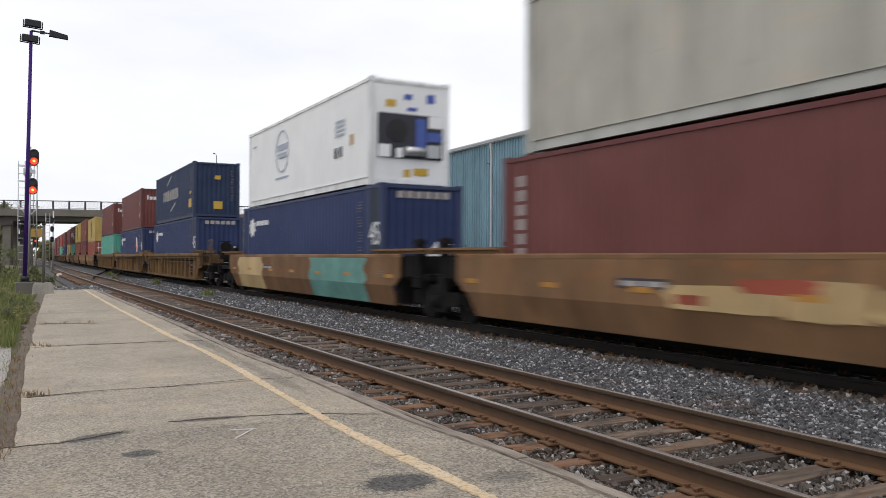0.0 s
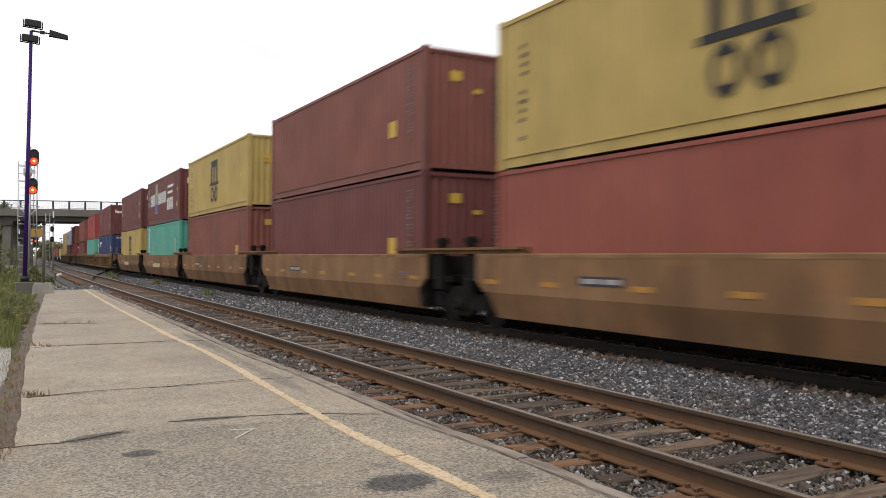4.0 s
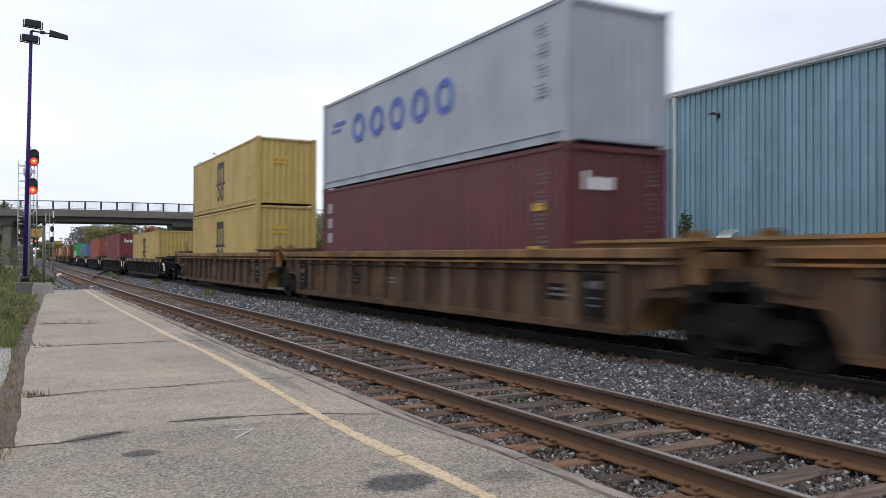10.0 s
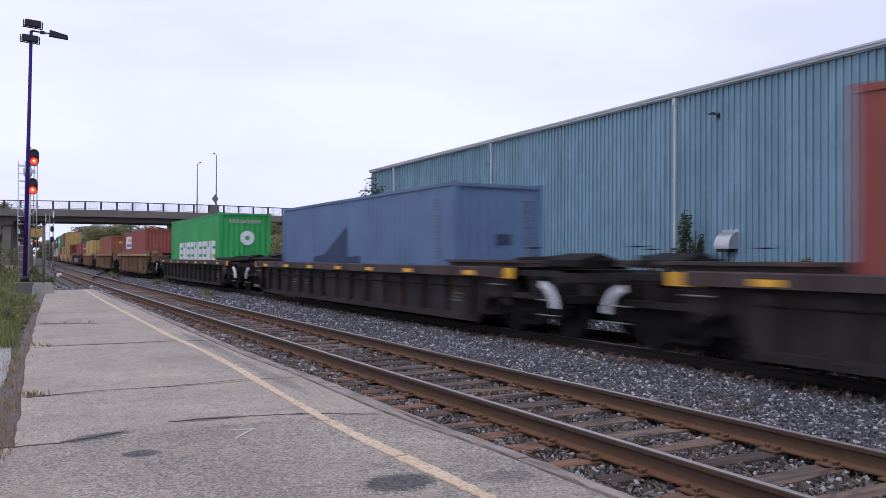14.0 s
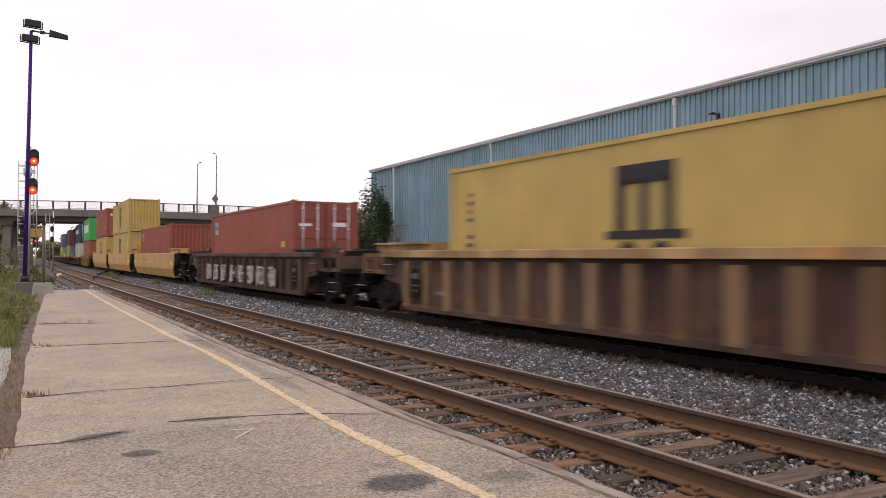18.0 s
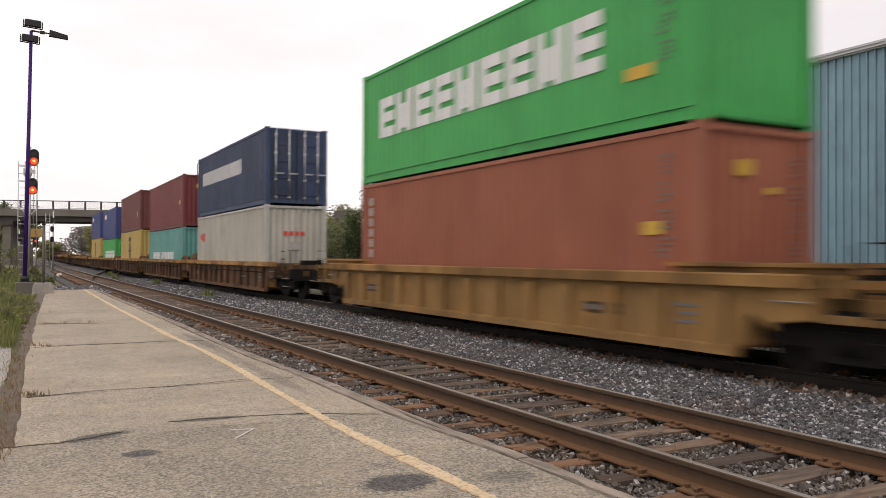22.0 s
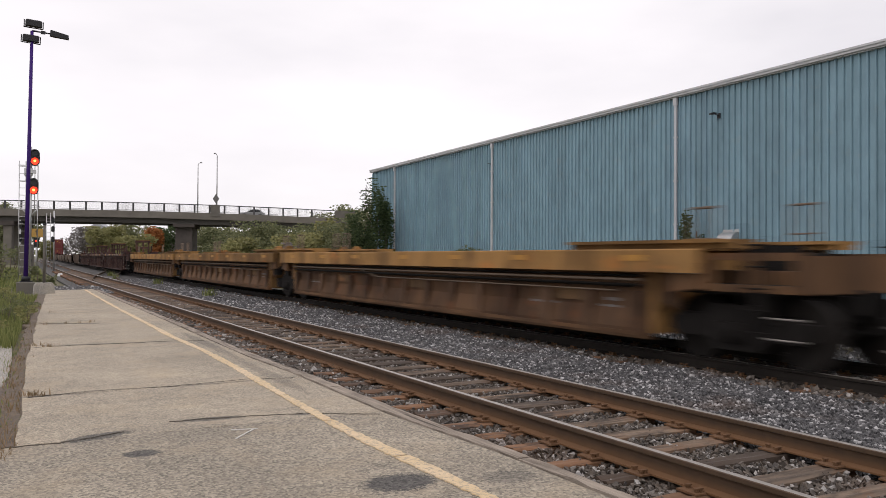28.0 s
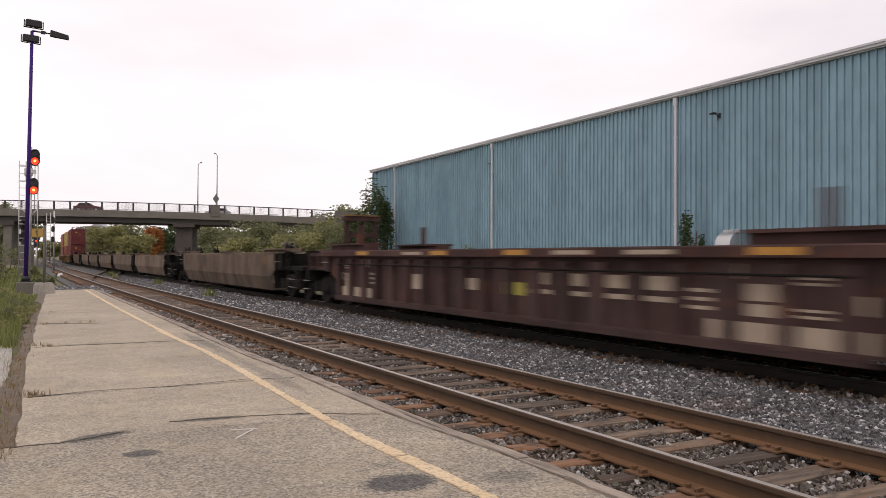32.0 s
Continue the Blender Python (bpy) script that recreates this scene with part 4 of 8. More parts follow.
# ---- road bridge ----
def build_bridge():
    br = thing("road_bridge", "grey concrete road bridge with steel railing", "bridge")
    way = lambda t: (Vector((1.0, 148.6)) + t * Vector((0.9575, -0.2885)))  # t metres along the deck
    ang = math.degrees(math.atan2(-0.2885, 0.9575))

    def deck_z(t):
        return 8.92 - 0.00042 * min(abs(t - 8), 60) ** 2

    ts = [-60 + 4 * i for i in range(29)] + [53.5]
    side = Vector((0.2885, 0.9575))

    def span(name, off0, off1, za, zb, mat, label=""):
        m, n = Mesh(), len(ts)
        v = []
        for t in ts:
            p = way(t)
            for o, z in ((off0, za), (off1, za), (off1, zb), (off0, zb)):
                q = p + side * o
                v.append((q.x, q.y, deck_z(t) + z))
        f = [(a * 4 + i, a * 4 + (i + 1) % 4, a * 4 + 4 + (i + 1) % 4, a * 4 + 4 + i) for a in range(n - 1) for i in range(4)] + [(3, 2, 1, 0), tuple((n - 1) * 4 + i for i in range(4))]
        part(name, m.add(v, f), mat, br, label)

    span("deck", 0.0, 11.0, -0.35, 0.0, M_CONC_DARK)
    span("fascia", -0.25, 0.15, -1.0, 0.16, M_FASCIA, "stained tan-grey concrete edge beam")
    span("kerb", 10.85, 11.2, -0.45, 0.16, M_BRAIL)
    for o in (0.5, 3.6, 6.9, 10.0):
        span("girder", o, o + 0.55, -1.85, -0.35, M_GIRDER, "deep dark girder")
    span("top_rail", -0.10, 0.0, 1.42, 1.56, M_BPOST)
    span("bottom_rail", -0.08, -0.02, 0.28, 0.34, M_BRAIL)
    post = Mesh().box(-0.13, 0.13, -0.10, 0.10, 0.1, 1.46).data("post", M_BPOST)
    bar = Mesh().box(-0.012, 0.012, -0.012, 0.012, 0.34, 1.42)
    bars = Mesh()
    t = -20.0
    while t < 49.5:
        p = way(t) + side * -0.05
        part("post", post, None, br, at=pose(p.x, p.y, deck_z(t), 0, 0, ang))
        for k in range(1, 16):
            q = way(t + 2.46 * k / 16) + side * -0.05
            bars.add([(q.x + x, q.y + y, deck_z(t) + z) for x, y, z in bar.v], bar.f)
        t += 2.46
    part("balusters", bars, M_BRAIL, br, "thin upright railing bars")["kind"] = "stuff"
    blk = way(32.6)
    part("parapet_block", Mesh().box(-0.75, 0.75, -0.4, 0.1, -0.4, 1.58), M_CONC_DARK, br, at=pose(blk.x, blk.y, deck_z(32.6), 0, 0, ang))
    p = way(27.4) + side * 0.2
    part("pier", Mesh().box(-1.37, 1.37, 0.5, 10.2, -10.5, -1.85), M_PIER, br, "concrete pier darkened as in the deck's shade", at=pose(p.x, p.y, deck_z(27.4), 0, 0, ang))
    for o in (0.3, 4.8, 9.2):
        p = way(0.0) + side * o
        part("column", Mesh().box(-0.65, 0.65, 0.0, 1.2, -10.5, -2.5, 0.06), M_FASCIA, br, "pale square concrete column", at=pose(p.x, p.y, deck_z(0), 0, 0, ang))
    p = way(0.0) + side * -0.1
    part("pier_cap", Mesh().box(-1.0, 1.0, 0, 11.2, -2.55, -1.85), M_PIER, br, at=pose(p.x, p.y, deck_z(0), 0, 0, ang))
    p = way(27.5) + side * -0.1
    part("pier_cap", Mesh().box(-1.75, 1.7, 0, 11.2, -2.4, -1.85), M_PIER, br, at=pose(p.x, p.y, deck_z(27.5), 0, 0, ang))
    p = way(51.0)
    ab = Mesh().box(-1.0, 6.0, -0.4, 11.4, -9.0, -0.35).box(1.9, 5.4, -0.45, 0.3, -0.35, 1.45)
    part("abutment", ab, M_CONC_DARK, br, at=pose(p.x, p.y, deck_z(51), 0, 0, ang))
    p = way(57.0)
    part("guard_rail", Mesh().box(-3, 14, -0.1, 0.0, -0.4, 0.0).box(-3, 14, -0.06, 0.0, 0.15, 0.25), M_GALV, br, at=pose(p.x, p.y, deck_z(51) - 0.2, 0, 2.2, ang))
    # raised approaches that carry the road on past both ends
    for name, t0, t1 in (("approach_west", -470.0, -44.0), ("approach_east", 57.2, 470.0)):
        bank, road = Mesh(), Mesh()
        n = 24
        v, w = [], []
        for k in range(n + 1):
            t = t0 + (t1 - t0) * k / n
            q, z = way(t), deck_z(t)
            v += [(*(q + side * o), h) for o, h in ((-13, -0.6), (-1.2, z - 0.12), (12.2, z - 0.12), (24, -0.6))]
            w += [(*(q + side * o), h) for o, h in ((0.2, z - 0.2), (0.2, z), (10.8, z), (10.8, z - 0.2))]
        f = [(a * 4 + i, a * 4 + (i + 1) % 4, a * 4 + 4 + (i + 1) % 4, a * 4 + 4 + i) for a in range(n) for i in range(4)] + [(3, 2, 1, 0), tuple(n * 4 + i for i in range(4))]
        solid("embankment", bank.add(v, f), M_GROUND, "grassy bank carrying the road to the bridge", "embankment", kind="structure")
        solid("road", road.add(w, f), M_STAIN, "grey asphalt road on the approach bank", "road", kind="structure")
    for t, h, arm in ((29.66, 8.7, 0.45), (32.8, 10.4, 0.0)):
        p = way(t) + side * 0.6
        lamp = thing("street_lamp", "tall slender grey street lamp on the bridge", "street lamp", "bridge street lamps", at=pose(p.x, p.y, deck_z(t), 0, 0, ang))
        part("pole", Mesh().rod((0, 0, 0), (0, 0, h - 0.3), 0.11, 0.06), M_BRAIL, lamp)
        part("arm", Mesh().rod((0, 0, h - 0.35), (0.35 * (arm or -0.4), 0.2, h), 0.05, 0.04).rod((0.35 * (arm or -0.4), 0.2, h), (arm or -0.45, 0.6, h + 0.1), 0.04), M_BRAIL, lamp)
        part("head", Mesh().box(-0.16, 0.16, -0.15, 0.35, 0, 0.14, 0.03), M_BRAIL, lamp, at=((arm or -0.45), 0.5, h + 0.03))
    sign = way(32.7) + side * -0.15
    sg = thing("warning_sign", "grey diamond road sign on a lamp post", "road sign", at=pose(sign.x, sign.y, deck_z(32.3) + 2.6, 0, 0, ang))
    part("plate", Mesh().prism([(0, -0.85), (0.55, 0), (0, 0.85), (-0.55, 0)], "y", -0.03, 0.0), M_BRAIL, sg)
    part("post", Mesh().rod((0, 0.03, -2.7), (0, 0.03, 0.5), 0.04), M_BRAIL, sg)
    return way, deck_z, side, ang


# ---- lamps, signals, small fixtures by the platform ----
def build_fixtures():
    lamp = thing("platform_lamp", "tall purple lamp post with dark floodlights on concrete", "lamp post", at=(0.93, 36.6, 0))
    part("footing", Mesh().box(-0.33, 0.33, -0.33, 0.33, -0.75, 0.37, 0.03), M_CONC_DARK, lamp, "stained concrete footing")
    part("base_plate", Mesh().box(-0.22, 0.22, -0.22, 0.22, 0.37, 0.42).rod((0, 0, 0.42), (0, 0, 0.6), 0.17, 0.14, 12), M_BLACK, lamp)
    part("pole", Mesh().rod((0, 0, 0.4), (0.14, 0, 10.55), 0.088, 0.062, 12), M_POLE, lamp)
    for z, dx in ((10.86, 0.10), (10.24, 0.0)):
        f = part("floodlight", Mesh().box(-0.30, 0.30, -0.13, 0.13, -0.125, 0.125, 0.03), M_BLACK, lamp, "dark boxy floodlight", at=pose(0.1 + dx, 0, z, 0, 2, 4))
        part("bracket", Mesh().box(-0.36, -0.33, -0.06, 0.06, -0.18, 0.1).box(0.33, 0.36, -0.06, 0.06, -0.18, 0.1).box(-0.36, 0.36, -0.03, 0.03, -0.2, -0.17), M_BLACK, f)
    part("arm", Mesh().rod((0.15, 0, 10.56), (0.86, -0.25, 10.46), 0.035, 0.03).box(0.45, 0.62, -0.2, -0.1, 10.44, 10.56), M_BLACK, lamp)
    part("lamp_head", Mesh().prism([(0.78, 10.36), (0.80, 10.60), (0.90, 10.58), (1.46, 10.46), (1.48, 10.30), (0.95, 10.34)], "y", -0.38, -0.18), M_BLACK, lamp, "flat dark street lamp head")

    post = thing("barrier_post", "grey steel post in a concrete block", "post", at=(1.50, 34.4, 0))
    part("block", Mesh().prism([(-0.40, -0.28), (0.40, -0.28), (0.34, 0.30), (0.28, 0.40), (-0.28, 0.40), (-0.34, 0.30)], "y", -0.35, 0.35), M_CONC, post, "pale concrete block")
    part("shaft", Mesh().rod((0, 0, 0.4), (0.0, 0, 2.62), 0.055, 0.05), M_CONC_DARK, post)
    part("cap", Mesh().rod((0, 0, 2.62), (0, 0, 2.68), 0.07), M_BLACK, post)

    def head(parent, x, z, lit, s=1.0):
        n = 10
        ring = []
        for i in range(n + 1):
            a = math.pi * i / n
            ring.append((0.29 * s * math.cos(a), 0.24 * s + 0.29 * s * math.sin(a)))
        for i in range(n + 1):
            a = math.pi + math.pi * i / n
            ring.append((0.29 * s * math.cos(a), -0.24 * s + 0.29 * s * math.sin(a)))
        h = part("signal_head", Mesh().prism(ring, "y", -0.04, 0.16), M_BLACK, parent, "black oval two-lamp signal head", at=(x, 0, z))
        for k, zz in ((0, 0.24 * s), (1, -0.24 * s)):
            hood = Mesh()
            r = 0.205 * s
            seg = [(r * math.cos(math.radians(-30 + 240 * i / 12)), r * math.sin(math.radians(-30 + 240 * i / 12))) for i in range(13)]
            outer = [(x2 * 1.12, z2 * 1.12) for x2, z2 in seg]
            hood.prism([(a, b + zz) for a, b in seg] + [(a, b + zz) for a, b in reversed(outer)], "y", -0.30 * s, -0.04)
            part("hood", hood, M_BLACK, h)
            if lit and k == 1:
                # Lens wider than its hood: the lamp's glow is built into its size.
                part("lens", Mesh().rod((0, -0.07, zz), (0, -0.05, zz), r * 1.16, n=20), M_RED_LAMP, h, "lit red lens")
                part("lens_core", Mesh().rod((0, -0.085, zz), (0, -0.072, zz), r * 0.40, n=16), M_RED_CORE, h)
            else:
                part("lens", Mesh().rod((0, -0.07, zz), (0, -0.05, zz), r, n=16), M_GLASS, h)
        return h

    sig = thing("signal_mast", "railway signal mast with two red lights and ladder", "railway signal", at=pose(1.455, 50.3, 0, 0, 0, -3))
    part("mast", Mesh().rod((0, 0.05, -0.4), (0, 0.05, 7.5), 0.09), M_GALV, sig)
    part("footing", Mesh().box(-0.4, 0.4, -0.3, 0.5, -0.6, 0.05), M_CONC_DARK, sig)
    head(sig, 0.22, 6.92, True, 0.86)
    head(sig, 0.17, 5.30, True, 0.86)
    part("junction_box", Mesh().box(-0.30, 0.12, -0.12, 0.25, 5.9, 6.3, 0.02).box(-0.25, 0.3, -0.3, -0.1, 6.0, 6.2), M_GALV, sig, "grey signal junction box")
    lad = part("ladder", Mesh().rod((-0.55, 0.2, 0.0), (-0.55, 0.2, 6.7), 0.025, n=6).rod((-0.22, 0.2, 0.0), (-0.22, 0.2, 6.7), 0.025, n=6), M_GALV, sig)
    rung = Mesh().rod((-0.55, 0.2, 0), (-0.22, 0.2, 0), 0.015, n=6).data("rung", M_GALV)
    for i in range(16):
        part("rung", rung, None, lad, at=(0, 0, 0.4 + 0.4 * i))
    cage = Mesh()
    for z in (3.2, 4.25, 5.6, 6.5):
        cage.rod((0.38, -0.1, z), (0.38, 0.5, z), 0.025, n=6).rod((-0.6, 0.5, z), (0.4, 0.5, z), 0.025, n=6)
    for x in (0.38, 0.22):
        cage.rod((x, 0.5, 3.2), (x, 0.5, 6.9), 0.025, n=6)
    cage.rod((0.38, 0.0, 0.5), (0.38, 0.0, 6.6), 0.022, n=6)
    cage.rod((-0.55, 0.1, 4.2), (0.0, 0.0, 3.6), 0.03, n=6).rod((0.5, 0.1, 4.2), (0.0, 0.0, 3.6), 0.03, n=6)
    part("work_cage", cage, M_GALV, sig, "grey steel work platform railing")

    far = thing("distant_signal", "dark three-head signal on a lattice mast", "railway signal", at=(5.3, 99.5, 0))
    part("mast", Mesh().rod((0, 0.1, -0.4), (0, 0.1, 6.4), 0.08), M_GALV, far)
    for z in (5.4, 4.4, 3.25):
        head(far, -0.12, z, False, 0.62)
    fl = part("ladder", Mesh().rod((-0.75, 0.2, 0.0), (-0.75, 0.2, 6.2), 0.03, n=6).rod((-0.35, 0.2, 0.0), (-0.35, 0.2, 6.2), 0.03, n=6), M_GALV, far)
    rung = Mesh().rod((-0.75, 0.2, 0), (-0.35, 0.2, 0), 0.02, n=6).data("rung", M_GALV)
    for i in range(14):
        part("rung", rung, None, fl, at=(0, 0, 0.4 + 0.4 * i))
    other = thing("distant_signal", "dark two-head signal on a slim mast", "railway signal", at=(*ray_spot(-0.957, 80), 0))
    part("mast", Mesh().rod((0, 0.1, -0.4), (0, 0.1, 5.0), 0.06), M_GALV, other)
    for z in (4.5, 3.2):
        head(other, 0.0, z, False, 0.72)
    dwarf = thing("red_marker_signal", "small dark signal with a red light", "railway signal", at=(2.35, 66.0, 0))
    part("mast", Mesh().rod((0, 0, -0.4), (0, 0, 2.7), 0.05), M_GALV, dwarf)
    part("case", Mesh().box(-0.17, 0.17, -0.1, 0.1, 2.1, 2.75, 0.04), M_BLACK, dwarf)
    part("lens", Mesh().rod((0, -0.14, 2.5), (0, -0.10, 2.5), 0.06, n=14), M_RED_LAMP, dwarf, "lit red lens")
    sg = thing("track_sign", "yellow board with a dark figure on posts", "sign", at=pose(2.45, 67.5, 3.15, 0, 0, -3))
    part("board", Mesh().box(-0.48, 0.55, 0, 0.04, -0.32, 0.30, 0.02), M_SIGN, sg)
    part("figure", Mesh().box(-0.05, 0.03, -0.012, -0.004, -0.2, 0.2).box(-0.13, -0.05, -0.012, -0.004, 0.08, 0.15), M_DARKMARK, sg)
    part("post", Mesh().rod((-0.4, 0.08, -3.4), (-0.4, 0.08, 0.25), 0.04).rod((0.45, 0.08, -3.4), (0.45, 0.08, 0.25), 0.04), M_GALV, sg)
    cab = thing("signal_cabinet", "grey steel trackside equipment cabinet", "cabinet", at=(1.7, 62, 0))
    part("body", Mesh().box(-0.5, 0.35, -0.4, 0.4, -0.4, 2.2, 0.03), M_CONC_DARK, cab)
    part("door", Mesh().box(-0.44, 0.29, -0.43, -0.402, 0.15, 2.0, 0.01), M_CONC_DARK, cab)
    part("handle", Mesh().box(0.18, 0.22, -0.47, -0.43, 1.0, 1.2), M_BLACK, cab)
    rag = Mesh()
    rand = random.Random(4)
    n = 12
    ring = [(0.30 * math.cos(6.283 * i / n) * rand.uniform(0.6, 1.1), 0.22 * math.sin(6.283 * i / n) * rand.uniform(0.6, 1.1)) for i in range(n)]
    rag.add([(x, y, -0.02) for x, y in ring] + [(x * 0.8, y * 0.8, 0.12 + rand.uniform(0, 0.12)) for x, y in ring] + [(0, 0, 0.22)],
            [(i, (i + 1) % n, n + (i + 1) % n, n + i) for i in range(n)] + [(n + i, n + (i + 1) % n, 2 * n) for i in range(n)])
    solid("litter_bag", rag, M_WHITE, "crumpled white bag lying beside the track", "litter", at=(4.48, 75.4, -0.28))
    # turnout blades where the near track meets the other
    sw = thing("turnout", "rusty turnout rails leading to the far track", "railway track", kind="structure")
    m = Mesh()
    for off in (0.0, GAUGE):
        pts = [(RAIL_A + 0.12 + off + 4.78 * (3 * u * u - 2 * u ** 3), 46 + 55 * u) for u in (i / 16 for i in range(17))]
        for (xa, ya), (xb, yb) in zip(pts, pts[1:]):
            xa, xb = xa + px(ya), xb + px(yb)
            m.add([(xa - 0.03, ya, -0.16), (xa + 0.03, ya, -0.16), (xa + 0.03, ya, 0.001), (xa - 0.03, ya, 0.001), (xb - 0.03, yb, -0.16), (xb + 0.03, yb, -0.16), (xb + 0.03, yb, 0.001), (xb - 0.03, yb, 0.001)],
                  [(0, 1, 5, 4), (1, 2, 6, 5), (2, 3, 7, 6), (3, 0, 4, 7), (3, 2, 1, 0), (4, 5, 6, 7)])
    part("closure_rail", m, M_RAIL, sw)
# ---- plants ----
def leaf_cloud(m, rng, cx, cy, cz, rx, ry, rz, count, size):
    """Small leaves scattered through uneven clumps."""
    lumps = [(rng.uniform(-0.85, 0.85), rng.uniform(-0.85, 0.85), rng.uniform(-0.8, 0.8), rng.uniform(0.22, 0.42)) for _ in range(max(8, min(34, count // 90)))]
    lumps = [q for q in lumps if q[0] ** 2 + q[1] ** 2 + q[2] ** 2 < 0.95] or lumps
    for _ in range(count):
        lx, ly, lz, lr = lumps[rng.randrange(len(lumps))]
        g = lambda: max(-1.5, min(1.5, rng.gauss(0, 1)))
        x, y, z = cx + rx * (lx + g() * lr * 0.6), cy + ry * (ly + g() * lr * 0.6), cz + rz * (lz + g() * lr * 0.6)
        s = size * rng.uniform(0.6, 1.4)
        a, b = rng.uniform(0, 6.283), rng.uniform(-1.2, 1.2)
        u = Vector((math.cos(a), math.sin(a), 0)) * s
        w = Vector((-math.sin(a) * math.sin(b), math.cos(a) * math.sin(b), math.cos(b))) * s * 0.75
        c = Vector((x, y, z))
        m.add([tuple(c - u), tuple(c - w * 0.8), tuple(c + u), tuple(c + w)], [(0, 1, 2, 3)])


def tree(name, label, x, y, z0, high, wide, mat, seed, count=1500, size=0.2, trunk=0.3, low=0.35, category="tree", group=""):
    rng = random.Random(seed)
    t = thing(name, label, category, group, at=(x, y, z0))
    m = Mesh()
    base = high * low
    m.rod((0, 0, -0.3), (rng.uniform(-0.2, 0.2), 0, base), trunk * 0.5, trunk * 0.36, 8)
    m.rod((0, 0, base), (rng.uniform(-0.4, 0.4), rng.uniform(-0.3, 0.3), high * 0.85), trunk * 0.36, trunk * 0.08, 8)
    for i in range(9):
        a, h = rng.uniform(0, 6.283), base * rng.uniform(0.7, 1.0) + (high - base) * rng.uniform(0, 0.6)
        m.rod((0, 0, h), (wide * 0.40 * math.cos(a), wide * 0.40 * math.sin(a), h + (high - h) * rng.uniform(0.25, 0.6)), trunk * 0.17, trunk * 0.04, 6)
    part("trunk", m, M_BARK, t)
    c = Mesh()
    leaf_cloud(c, rng, 0, 0, (base + high) / 2 + high * 0.04, wide * 0.5, wide * 0.5, (high - base) * 0.52, count, size)
    part("crown", c, mat, t)
    return t


def bush(label, x, y, z0, high, wide, mat, seed, count=500, size=0.1, group="lineside bushes"):
    rng = random.Random(seed)
    t = thing("bush", label, "bush", group, at=(x, y, z0))
    for i in range(4):
        m = Mesh()
        a = rng.uniform(0, 6.283)
        m.rod((0.1 * math.cos(a), 0.1 * math.sin(a), -0.2), (wide * 0.3 * math.cos(a), wide * 0.3 * math.sin(a), high * rng.uniform(0.5, 0.85)), 0.03 * high / 2, 0.008 * high, 5)
        part("stem", m, M_BARK, t)
    c = Mesh()
    leaf_cloud(c, rng, 0, 0, high * 0.5, wide * 0.5, wide * 0.5, high * 0.5, count, size)
    part("crown", c, mat, t)
    return t


def ray_spot(xf, depth):
    """A spot at that depth before the camera, xf across the view from -1 to 1."""
    a = radians(TURN)
    side = xf * depth * math.tan(radians(57.63 / 2))
    return math.sin(a) * depth + math.cos(a) * side, math.cos(a) * depth - math.sin(a) * side


